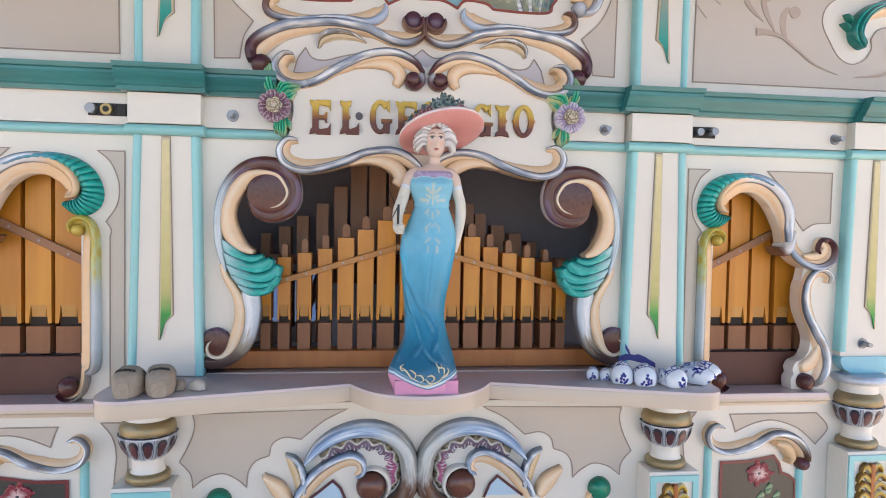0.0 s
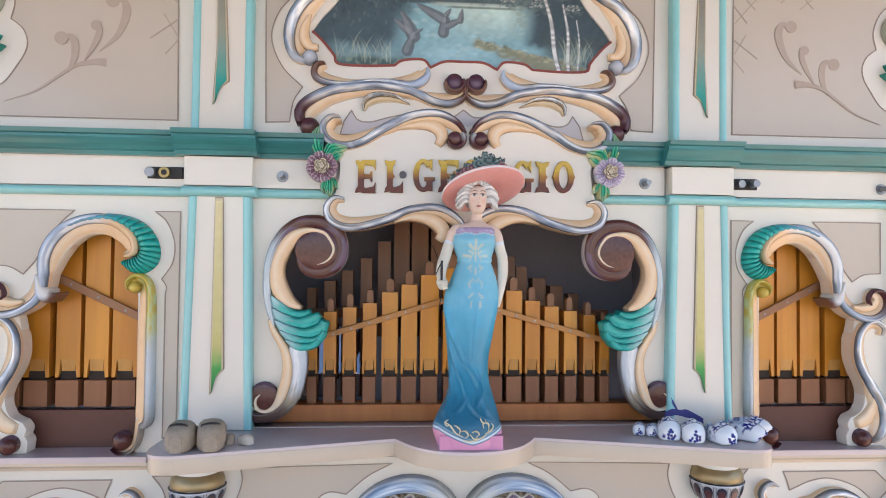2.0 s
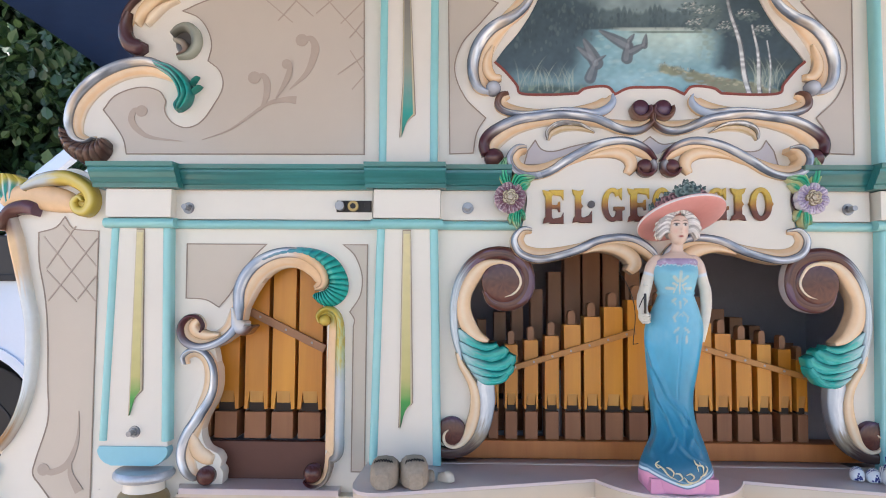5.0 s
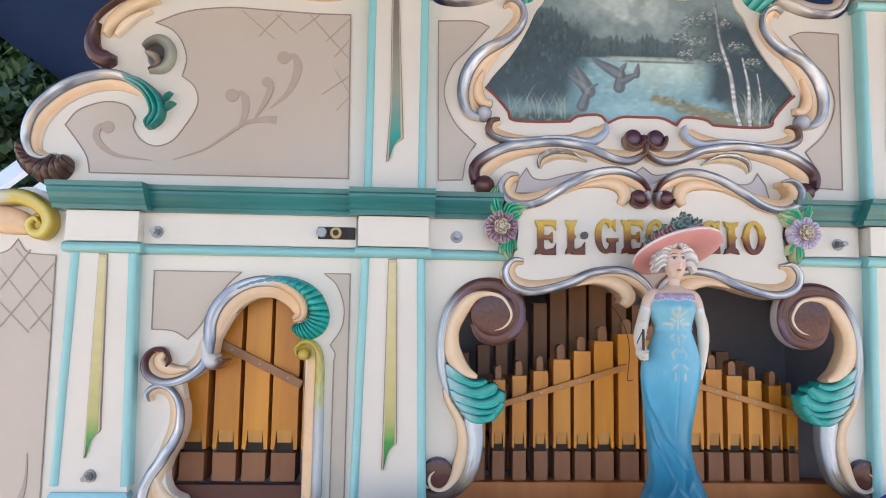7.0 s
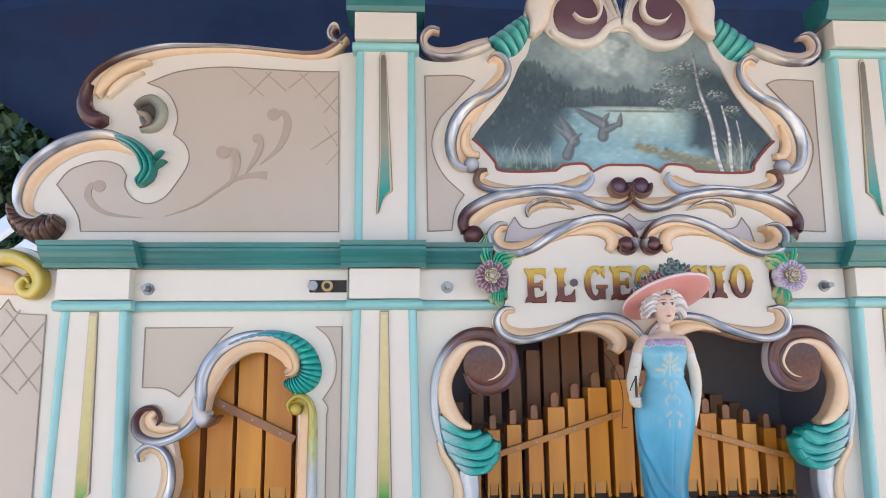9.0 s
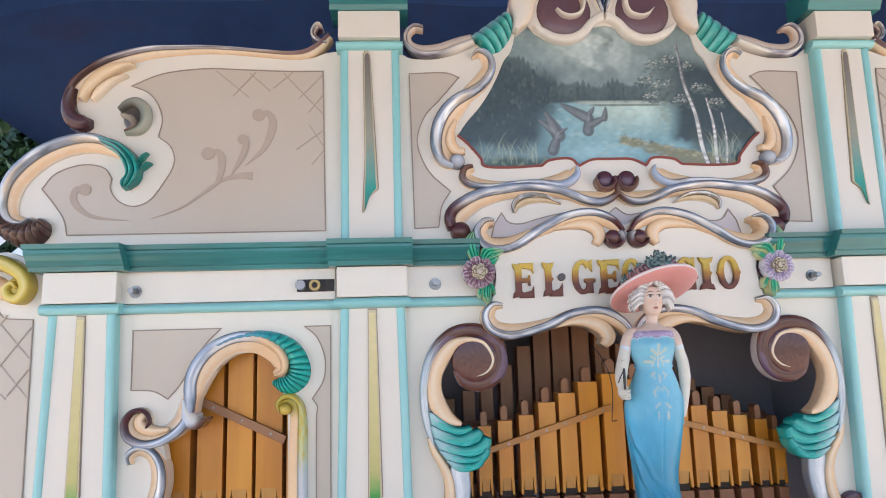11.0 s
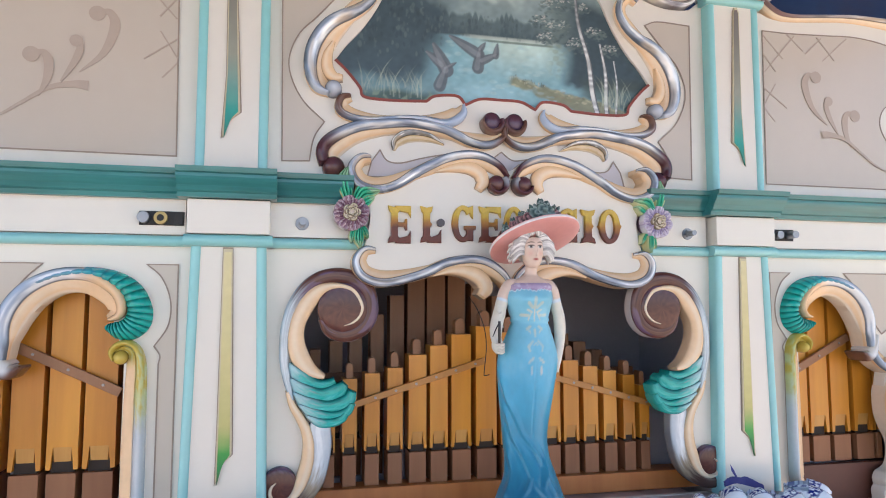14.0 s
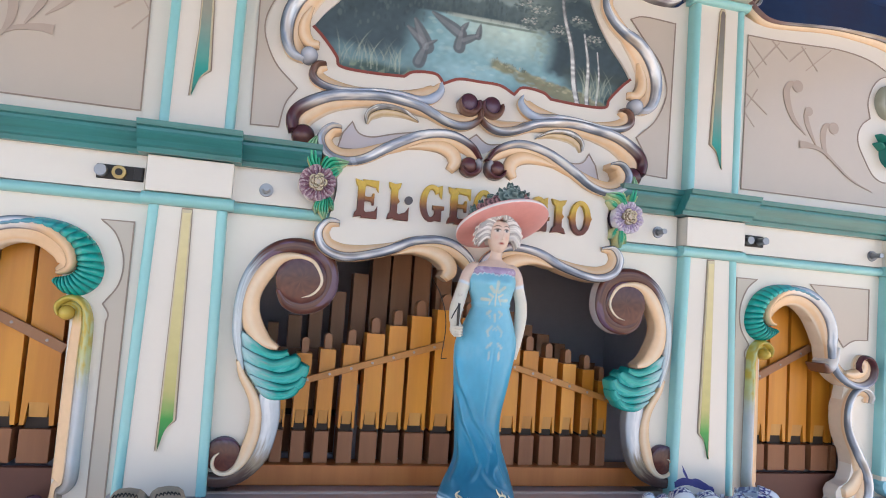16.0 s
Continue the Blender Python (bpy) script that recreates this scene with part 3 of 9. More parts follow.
WPATCH = outline([(-1.19, 0.62), (-1.195, 1.507)], [(-1.195, 1.507), (-1.24, 1.512), (-1.261, 1.538)], [(-1.261, 1.538), (-1.28, 1.515), (-1.318, 1.503)],
                 [(-1.318, 1.503), (-1.314, 1.44), (-1.297, 1.36), (-1.288, 1.276), (-1.284, 1.18), (-1.28, 1.099), (-1.302, 1.02), (-1.308, 0.985), (-1.29, 0.96), (-1.27, 0.935)], [(-1.27, 0.935), (-1.25, 0.80), (-1.27, 0.62)])
LOWPATCH = outline([(-0.47, 0.935), (-0.466, 0.909), (-0.476, 0.873), (-0.496, 0.834)], [(-0.496, 0.834), (-0.474, 0.808), (-0.469, 0.779)],
                   [(-0.469, 0.779), (-0.442, 0.799), (-0.408, 0.807), (-0.379, 0.794), (-0.359, 0.776)],
                   [(-0.359, 0.776), (-0.356, 0.809), (-0.341, 0.832), (-0.313, 0.843)], [(-0.313, 0.843), (-0.306, 0.868), (-0.281, 0.882), (-0.246, 0.877)],
                   [(-0.246, 0.877), (-0.2, 0.915), (-0.149, 0.941)])
BAYPATCH = outline([(-0.735, 0.913), (-0.955, 0.913)], [(-0.955, 0.913), (-0.985, 0.877), (-0.955, 0.838)], [(-0.955, 0.838), (-0.91, 0.876), (-0.848, 0.897), (-0.80, 0.892), (-0.75, 0.872)],
                   [(-0.75, 0.872), (-0.743, 0.895), (-0.735, 0.913)])
NOTCHPATCH = outline([(-0.60, 0.92), (-0.652, 0.92)], [(-0.652, 0.92), (-0.63, 0.89), (-0.622, 0.85), (-0.626, 0.80), (-0.628, 0.70)], [(-0.60, 0.70), (-0.60, 0.92)])
for m in (1, -1):
    panel(walls_up[m], mirror(LPATCH, m))
    panel(wall_crown, mirror(QPATCH, m))
    panel(walls_side[m], bay_side(SPATCH1, m))
    panel(walls_side[m], [(q[0] + (0.008 if m == -1 else 0.0), q[1]) for q in mirror(SPATCH2, m)])
    panel(walls_wing[m], mirror([(x - 0.010 if x < -1.23 else x, z) for x, z in WPATCH], m), 0.002)
    panel(wall_base, mirror(LOWPATCH, m))
    panel(wall_base, mirror(BAYPATCH, m))
    panel(wall_base, mirror(NOTCHPATCH, m))
panel(wall_crown, BROWPATCH, 0.0, lilac, 0.0025)
RED_EDGE = sorted([q for q in PAINT_HOLE if q[1] < 1.8815], key=lambda q: q[0])
part("panel_lining", painted_line(RED_EDGE, 0.0055, -0.0015, closed=False), plain("brick red lining paint", (0.27, 0.055, 0.035), 0.45, amount=0.35, small=90), wall_crown, "brick red painted lining")

# stencilled swirls and lattice on the panel fields


layer = [0]


def swirl(parent, pts, widths, m, ball=0.0, y=-0.0012):
    layer[0] = (layer[0] + 1) % 5
    y -= 0.0004 * layer[0]
    q = curve([(x, z, w) for (x, z), w in zip(pts, widths)], 7)
    bm = painted_line([(x * m, z) for x, z, w in q], [w for x, z, w in q], y - 0.0012, closed=False)
    if ball:
        x, z = q[0][0] * m, q[0][1]
        d = slab([[(x + ball * math.cos(a * math.pi / 8), z + ball * math.sin(a * math.pi / 8)) for a in range(16)]], y - 0.00145, 0.001)
        tmp = bpy.data.meshes.new("tmp")
        d.to_mesh(tmp)
        d.free()
        bm.from_mesh(tmp)
        bpy.data.meshes.remove(tmp)
    part("stencil_swirl", bm, motif, parent)


for m in (1, -1):
    w = walls_up[m]
    swirl(w, [(-1.108, 1.772), (-1.125, 1.772), (-1.13, 1.752), (-1.115, 1.73), (-1.083, 1.713), (-1.016, 1.705)], [0.012, 0.013, 0.014, 0.012, 0.008, 0.001], m, 0.013)
    swirl(w, [(-0.766, 1.796), (-0.79, 1.797), (-0.83, 1.788), (-0.871, 1.759), (-0.913, 1.73), (-0.972, 1.708)], [0.018, 0.013, 0.008, 0.006, 0.004, 0.001], m)
    swirl(w, [(-0.86, 1.846), (-0.84, 1.85), (-0.831, 1.83), (-0.834, 1.80), (-0.846, 1.772)], [0.008, 0.012, 0.016, 0.012, 0.003], m, 0.014)
    swirl(w, [(-0.789, 1.876), (-0.782, 1.866), (-0.79, 1.838), (-0.811, 1.80)], [0.01, 0.012, 0.012, 0.003], m, 0.011)
    swirl(w, [(-0.757, 1.93), (-0.736, 1.933), (-0.727, 1.907), (-0.744, 1.858), (-0.782, 1.82)], [0.01, 0.013, 0.018, 0.012, 0.002], m, 0.014)
    for k, (a, b) in enumerate((((-0.848, 2.03), (-0.778, 1.97)), ((-0.765, 2.026), (-0.811, 1.974)), ((-0.777, 2.024), (-0.732, 1.983)), ((-0.685, 2.026), (-0.727, 1.99)), ((-0.705, 2.024), (-0.622, 1.932)),
                 ((-0.652, 1.935), (-0.621, 1.974)), ((-0.621, 2.02), (-0.672, 1.967)), ((-0.65, 1.907), (-0.619, 1.858)), ((-0.677, 1.853), (-0.62, 1.895)), ((-0.645, 1.82), (-0.619, 1.85)))):
        part("lattice_stroke", painted_line(mirror([a, b], m), 0.0028, -0.0020 - 0.0003 * (k % 3), closed=False), motif, w)
    ww = walls_wing[m]
    swirl(ww, [(-1.295, 0.995), (-1.275, 0.99), (-1.245, 1.005), (-1.228, 1.04), (-1.222, 1.075), (-1.223, 1.12)], [0.012, 0.014, 0.014, 0.01, 0.005, 0.001], m, 0.013, 0.0008)
    swirl(ww, [(-1.238, 1.02), (-1.235, 0.985), (-1.215, 0.95)], [0.003, 0.012, 0.02], m, 0, 0.0008)
    for k, (a, b) in enumerate((((-1.316, 1.495), (-1.197, 1.355)), ((-1.275, 1.52), (-1.197, 1.43)), ((-1.306, 1.42), (-1.237, 1.352)), ((-1.307, 1.425), (-1.245, 1.518)), ((-1.30, 1.355), (-1.197, 1.492)), ((-1.235, 1.36), (-1.197, 1.41)))):
        part("lattice_stroke", painted_line(mirror([a, b], m), 0.003, 0.0001 - 0.0003 * k, closed=False), motif, ww)

# ---- cornice, frieze and turquoise moulding ----
CORNICE = [(0.0, 1.596), (-0.026, 1.596), (-0.028, 1.604), (-0.034, 1.607), (-0.038, 1.615), (-0.046, 1.624), (-0.049, 1.629), (-0.049, 1.634), (-0.056, 1.636), (-0.058, 1.645), (0.0, 1.648)]


def shifted(profile, d):
    return [(y - d if y < 0 else y, z) for y, z in profile]


def bead(x0, x1, y, z, r, material, parent, name="bead_moulding"):
    prof = [(y + r * 0.2 - r * 1.2 * math.sin(math.pi * k / 8), z - r * math.cos(math.pi * k / 8)) for k in range(9)] + [(0.0, z + r), (0.0, z - r)]
    return part(name, extruded(prof, x0, x1), material, parent, smooth=40)


for m, side in ((1, "left"), (-1, "right")):
    xs = lambda a, b: (a, b) if m == 1 else (-b, -a)
    trim = structure("cornice_" + side, extruded(CORNICE, *xs(-1.0, -0.605)), green, "sea green moulded cornice")
    part("cornice_length", extruded(CORNICE, *xs(-0.437, -0.30)), green, trim)
    part("cornice_break", extruded(shifted(CORNICE, 0.028), *xs(-1.182, -1.0)), green, trim)
    part("cornice_break", extruded(shifted(CORNICE, 0.028), *xs(-0.605, -0.437)), green, trim)
    frieze = structure("frieze_" + side, boxes((*xs(-1.03, -0.595), -0.012, 0.0, 1.533, 1.596)), cream, "cream frieze band under the cornice")
    part("frieze_length", boxes((*xs(-0.453, -0.27), -0.012, 0.0, 1.533, 1.596)), cream, frieze)
    bead(*xs(-1.03, -0.595), -0.012, 1.522, 0.0095, turq, frieze)
    bead(*xs(-0.453, -0.27), -0.012, 1.522, 0.0095, turq, frieze)

# ---- pilasters ----


def tapered_bead(x0, x1, z0, z1, r, y):
    """A half-round upright that leans from x0 at z0 to x1 at z1."""
    bm = bmesh.new()
    rows = []
    for x, z in ((x0, z0), (x1, z1)):
        rows.append([bm.verts.new((x - r * math.cos(math.pi * k / 10), y - r * 0.9 * math.sin(math.pi * k / 10), z)) for k in range(11)] + [bm.verts.new((x + r, 0.0, z)), bm.verts.new((x - r, 0.0, z))])
    n = len(rows[0])
    for k in range(n):
        bm.faces.new((rows[0][k], rows[0][(k + 1) % n], rows[1][(k + 1) % n], rows[1][k]))
    bm.faces.new(list(reversed(rows[0])))
    bm.faces.new(rows[1])
    return bm


def flute(parent, pts, y, material, m):
    pts = mirror(pts, m)
    part("flute_edge", slab([pts], y - 0.0012, 0.0014), line_brown, parent)
    cx, cz = sum(p[0] for p in pts) / len(pts), sum(p[1] for p in pts) / len(pts)
    shrink = lambda fx, fz: [(cx + (p[0] - cx) * fx, cz + (p[1] - cz) * fz) for p in pts]
    part("flute_border", slab([shrink(0.88, 0.992)], y - 0.0042, 0.0037, 0.0025), gilt_cream, parent)
    part("flute", slab([shrink(0.68, 0.976)], y - 0.0052, 0.003, 0.0012), material, parent)


def pilaster(cx, z0, m, upper, base):
    ob = thing("pilaster", cx * m, -0.02, z0, "cream pilaster with turquoise edge beads and a pointed painted flute", "pilaster", "pilasters of the facade")
    sh = slab([mirror([(cx - 0.071, z0), (cx + 0.071, z0), (cx + 0.064, 1.512), (cx - 0.064, 1.512)], m)], -0.022, 0.022)
    part("shaft", sh, cream, ob)
    for s in (-1, 1):
        part("edge_bead", tapered_bead((cx + s * 0.0665) * m, (cx + s * 0.056) * m, z0 + (0.018 if base else 0.0), 1.512, 0.0088, -0.02), turq, ob, smooth=40)
    d = cx + 0.519
    lift = 0.02 if base else 0.0
    hook = ((-0.529 + d, 1.511), (-0.511 + d, 1.511), (-0.503 + d, 1.148 + lift))
    flute(ob, outline(hook, curve([(-0.503 + d, 1.148 + lift), (-0.52 + d, 1.13 + lift), (-0.5335 + d, 1.095 + lift)], 4), [(-0.532 + d, 1.18 + lift), (-0.529 + d, 1.511)]), -0.022, flute_low, m)
    part("block", boxes(((cx * m) - 0.0705, (cx * m) + 0.0705, -0.04, -0.0005, 1.534, 1.595), bevel=0.0015), cream, ob)
    bead(cx * m - 0.076, cx * m + 0.076, -0.03, 1.523, 0.0105, turq, ob, "cap_bead")
    if upper:
        part("upper_shaft", slab([mirror([(cx - 0.062, 1.646), (cx + 0.062, 1.646), (cx + 0.062, 2.066), (cx - 0.062, 2.066)], m)], -0.022, 0.03), cream, ob)
        for s in (-1, 1):
            part("edge_bead", tapered_bead((cx + s * 0.0545) * m, (cx + s * 0.0545) * m, 1.646, 2.064, 0.0085, -0.02), turq, ob, smooth=40)
        flute(ob, outline(((-0.534 + d, 2.055), (-0.530 + d, 2.064), (-0.522 + d, 2.064), (-0.518 + d, 2.055), (-0.503 + d, 1.759)), curve([(-0.503 + d, 1.759), (-0.522 + d, 1.742), (-0.5385 + d, 1.708)], 4), [(-0.532 + d, 1.83), (-0.534 + d, 2.055)]), -0.022, flute_up, m)
        bead(cx * m - 0.071, cx * m + 0.071, -0.026, 2.075, 0.0095, turq, ob, "cap_bead")
        part("upper_block", boxes((cx * m - 0.0655, cx * m + 0.0655, -0.045, 0.02, 2.085, 2.145), bevel=0.0015), cream, ob)
        part("upper_cap", extruded([(0.03, 2.145), (-0.05, 2.145), (-0.054, 2.155), (-0.063, 2.167), (-0.066, 2.18), (-0.078, 2.19), (-0.08, 2.205), (0.03, 2.205)], cx * m - 0.083, cx * m + 0.083), green, ob)
    if base:
        pts = outline(curve([(cx - 0.071, 1.052), (cx - 0.0745, 1.043), (cx - 0.070, 1.031), (cx - 0.060, 1.020), (cx - 0.044, 1.013)], 3), curve([(cx + 0.044, 1.013), (cx + 0.060, 1.020), (cx + 0.070, 1.031), (cx + 0.0745, 1.043), (cx + 0.071, 1.052)], 3))
        part("base_block", slab([mirror(pts, m)], -0.029, 0.029, 0.001), lightblue, ob)
        part("base_back", boxes((cx * m - 0.05, cx * m + 0.05, -0.028, 0.0, 1.0125, 1.0138)), cream, ob)
    return ob


for m in (1, -1):
    pilaster(-0.519 if m == 1 else -0.530, 1.021, m, True, False)
    pilaster(-1.09 if m == 1 else -1.065, 1.045, m, False, True)

# ---- balusters and pedestals under the pilasters ----


def gilt_leaf_paint(s, u):
    """Bright gilt with brown veins and a white lit rim."""
    n = brushed(s * 2, u, 7.1)
    c = mixc((0.20, 0.095, 0.012), (0.58, 0.40, 0.05), step(-0.5, 0.3, u + 0.5 * n))
    return mixc(c, (0.74, 0.70, 0.52), 0.7 * step(0.45, 0.85, u + 0.3 * n))


def lobe_profile(u):
    """A broad flat lobe with a low rounded edge."""
    return 0.30 + 0.70 * (1 - abs(u) ** 3.5) ** 0.6


lead_line = plain("lead grey lining", (0.13, 0.14, 0.16), 0.4)


def urn(cx, cy, top, m, tall):
    """A turned urn half let into the wall on its pedestal: gilt shoulder, silver bowl with wine flutes, white neck, gilt foot ring."""
    x = cx * m
    w = 0.95 if tall else 1.0
    ob = thing("urn_baluster", x, cy, 0.0, "turned urn with gilt shoulder and silver fluted bowl on a pedestal", "baluster", "urns along the facade")
    if tall:
        part("collar", turned([(0.0565, top), (0.0610, top - 0.006), (0.0610, top - 0.013), (0.0545, top - 0.020)], x, cy), silver, ob, "silver painted collar ring", 40)
        part("neck_top", turned([(0.0425, top - 0.020), (0.0410, top - 0.03), (0.0425, top - 0.042)], x, cy), cream, ob, smooth=40)
        top -= 0.04
    else:
        part("neck_top", turned([(0.0440, 0.986), (0.0440, top - 0.020), (0.0455, top - 0.026)], x, cy), cream, ob, smooth=40)
        top -= 0.024
    part("shoulder", turned([(0.0390 * w, top), (0.0450 * w, top - 0.003), (0.0518 * w, top - 0.010), (0.0551 * w, top - 0.020), (0.0551 * w, top - 0.027), (0.0531 * w, top - 0.032)], x, cy), gilt, ob, "gilt shoulder", 60)
    z = top - 0.030
    bowl = turned([(0.0531 * w, z), (0.0556 * w, z - 0.003), (0.0554 * w, z - 0.008), (0.0523 * w, z - 0.02), (0.0462 * w, z - 0.036), (0.0369 * w, z - 0.048), (0.0328 * w, z - 0.052)], x, cy, 96)
    for v in bowl.verts:
        d = Vector((v.co.x - x, v.co.y - cy))
        k = 1 + 0.030 * math.cos(12 * math.atan2(d.y, d.x))
        v.co.x, v.co.y = x + d.x * k, cy + d.y * k
    part("bowl", bowl, silver, ob, "silver painted fluted bowl", 50)
    part("bowl_lining", turned([(0.0556 * w, z - 0.0005), (0.0585 * w, z - 0.002), (0.0556 * w, z - 0.0035)], x, cy, 64), navy_line, ob)
    for k in range(12):
        a = 2 * math.pi * (k + 0.5) / 12
        if math.sin(a) > 0.5:
            continue
        arch = ((z - 0.0075, 0.0557, 0.002), (z - 0.0095, 0.0557, 0.0068), (z - 0.013, 0.0552, 0.0095), (z - 0.019, 0.0540, 0.0102), (z - 0.026, 0.0520, 0.0088))
        oval = ((z - 0.0145, 0.0558, 0.002), (z - 0.0170, 0.0556, 0.0062), (z - 0.026, 0.0527, 0.0078), (z - 0.036, 0.0480, 0.0068), (z - 0.043, 0.0432, 0.004), (z - 0.0455, 0.0410, 0.0006))
        for name, mat, shape in (("flute_arch", navy_line, arch), ("bowl_flute", wine, oval)):
            bm = bmesh.new()
            rows = []
            for zz, rr, hw in shape:
                rows.append([bm.verts.new((x + rr * w * math.cos(a + t / rr), cy + rr * w * math.sin(a + t / rr), zz)) for t in (-hw, -hw * 0.4, hw * 0.4, hw)])
            for r, q in zip(rows, rows[1:]):
                for j in range(3):
                    bm.faces.new((r[j], r[j + 1], q[j + 1], q[j]))
            part(name, bm, mat, ob)
        a += math.pi / 12
        for off in (-0.0028, 0.0028):
            bm = bmesh.new()
            rows = []
            for zz, rr in ((z - 0.006, 0.0575), (z - 0.02, 0.0542), (z - 0.036, 0.0480), (z - 0.047, 0.0386)):
                rows.append([bm.verts.new((x + rr * w * math.cos(a + t / rr), cy + rr * w * math.sin(a + t / rr), zz)) for t in (off - 0.0006, off + 0.0006)])
            for r, q in zip(rows, rows[1:]):
                bm.faces.new((r[0], r[1], q[1], q[0]))
            part("rib_lining", bm, lead_line, ob)
    part("neck", turned([(0.0338, z - 0.05), (0.0308, z - 0.058), (0.0318, z - 0.078), (0.0359, z - 0.083)], x, cy), cream, ob, smooth=50)
    part("foot_ring", turned([(0.0349, z - 0.081), (0.0410, z - 0.083), (0.0446, z - 0.09), (0.0431, z - 0.098), (0.0369, z - 0.102)], x, cy), gilt, ob, "gilt foot ring", 50)
    zt = z - 0.102
    part("pedestal", boxes((x - 0.058, x + 0.058, cy - 0.046, -0.0005, 0.0, zt), bevel=0.002), cream, ob)
    f = cy - 0.046
    for b in ((x - 0.056, x - 0.043, zt - 0.5, zt - 0.008), (x + 0.043, x + 0.056, zt - 0.5, zt - 0.008), (x - 0.043, x + 0.043, zt - 0.021, zt - 0.008)):
        part("pedestal_frame", boxes((b[0], b[1], f - 0.005, f + 0.002, b[2], b[3])), turq, ob)
    for k in range(7):
        for s in (-1, 1):
            za, w = zt - 0.050 - 0.021 * k, 1.0 if k else 0.75
            roll("gilt_leaf", ob, [(x + s * 0.003, za), (x + s * 0.010 * w, za + 0.013), (x + s * 0.021 * w, za + 0.019), (x + s * 0.031 * w, za + 0.012), (x + s * 0.035 * w, za + 0.001)], [0.0030, 0.0062, 0.0066, 0.0048, 0.0010], f - 0.002 - 0.0006 * k, 0.009, gilt_leaf_paint, 1, 0.004, profile=lobe_profile, n=4)
    part("leaf_stem", boxes((x - 0.0055, x + 0.0055, f - 0.012, f, zt - 0.3, zt - 0.026), bevel=0.0025), rail_wood, ob)
    return ob


for m in (1, -1):
    urn(-0.553 if m == 1 else -0.569, -0.022, 0.963, m, False)
    urn(-1.066 if m == 1 else -1.045, -0.022, 1.006 if m == 1 else 1.0124, m, True)

# ---- shelf and window ledges ----


def level_board(pts, z, thick, bevel=0.002):
    bm = slab([pts], 0.0, thick, bevel)
    for v in bm.verts:
        v.co = Vector((v.co.x, v.co.z, z - v.co.y))
    return bm


half = outline(((0.0, 0.055), (-0.41, 0.055), (-0.41, -0.001), (-0.60, -0.001)), [(-0.60, -0.001), (-0.606, -0.15)],
               curve([(-0.606, -0.15), (-0.603, -0.178), (-0.592, -0.203), (-0.572, -0.215), (-0.545, -0.2165)], 8), [(-0.545, -0.2165), (-0.143, -0.103)],
               [(-0.143, -0.103), (-0.125, -0.138), (-0.095, -0.178), (-0.05, -0.205), (0.0, -0.214)])
SHELF = both_sides(half)
shelf = thing("shelf", 0, -0.1, 0.986, "mauve topped console shelf with a waved beige edge", "shelf")
part("shelf_top", level_board(SHELF, 1.02, 0.006), shelf_paint, shelf, "mauve enamelled top", 40)
part("shelf_edge", level_board([(x * 0.9985, y * 0.994 if y < 0 else y) for x, y in SHELF], 1.0135, 0.0285), shelf_edge, shelf, "", 40)
for m in (1, -1):
    xs = lambda a, b: (a, b) if m == 1 else (-b, -a)
    ledge = thing("window_ledge", -0.83 * m, -0.02, 0.94, "mauve moulded ledge below the side pipes", "ledge", "ledges of the side bays")
    part("ledge_board", level_board(mirror([(-0.655, 0.06), (-1.0, 0.06), (-1.0, -0.001), (-0.988, -0.034), (-0.655, -0.034)], m), 0.97, 0.012), shelf_paint, ledge)
    part("ledge_moulding", extruded([(0.0, 0.957), (-0.03, 0.957), (-0.031, 0.951), (-0.022, 0.945), (-0.02, 0.939), (0.0, 0.939)], *xs(-0.995, -0.62)), shelf_edge, ledge)
    narrow_bay(ledge, m)

# ---- carvings of the middle bay ----


def shell_colour(a=TEAL, b=AQUA):
    def colour(s, t, fr):
        n = brushed(t, s * 4, 5.5)
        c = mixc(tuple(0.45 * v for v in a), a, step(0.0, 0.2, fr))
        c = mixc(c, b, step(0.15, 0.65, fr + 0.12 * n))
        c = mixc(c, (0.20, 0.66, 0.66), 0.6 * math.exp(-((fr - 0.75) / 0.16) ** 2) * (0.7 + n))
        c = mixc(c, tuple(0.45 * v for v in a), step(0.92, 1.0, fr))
        return mixc(c, (0.36, 0.52, 0.60), 0.75 * step(0.40, 0.0, t + 0.1 * n))
    return colour


EDGE_LILAC = (0.58, 0.54, 0.54)


def board_profile(u):
    """A sawn board with a slightly rounded face."""
    return 0.72 + 0.28 * (1 - abs(u) ** 4)


def rib_profile(u):
    """A lobe that swells towards its lower lip."""
    return 0.22 + 0.78 * max(0.0, 1 - abs(u - 0.25) ** 2.4 / 1.75) ** 0.8 if u > -0.99 else 0.15


def lobe_shell_paint(k):
    """Pale blue where the lobe springs, turquoise over its back, dark teal under its lip."""
    def colour(s, u):
        n = brushed(s, u, 5.5 + k)
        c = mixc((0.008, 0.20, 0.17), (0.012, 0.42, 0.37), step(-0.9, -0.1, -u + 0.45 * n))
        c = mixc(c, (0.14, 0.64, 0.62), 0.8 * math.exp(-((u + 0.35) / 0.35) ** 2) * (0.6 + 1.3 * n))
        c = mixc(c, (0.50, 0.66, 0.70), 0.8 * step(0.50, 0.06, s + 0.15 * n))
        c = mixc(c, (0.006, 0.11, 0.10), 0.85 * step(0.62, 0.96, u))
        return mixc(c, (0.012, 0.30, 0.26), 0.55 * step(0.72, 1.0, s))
    return colour


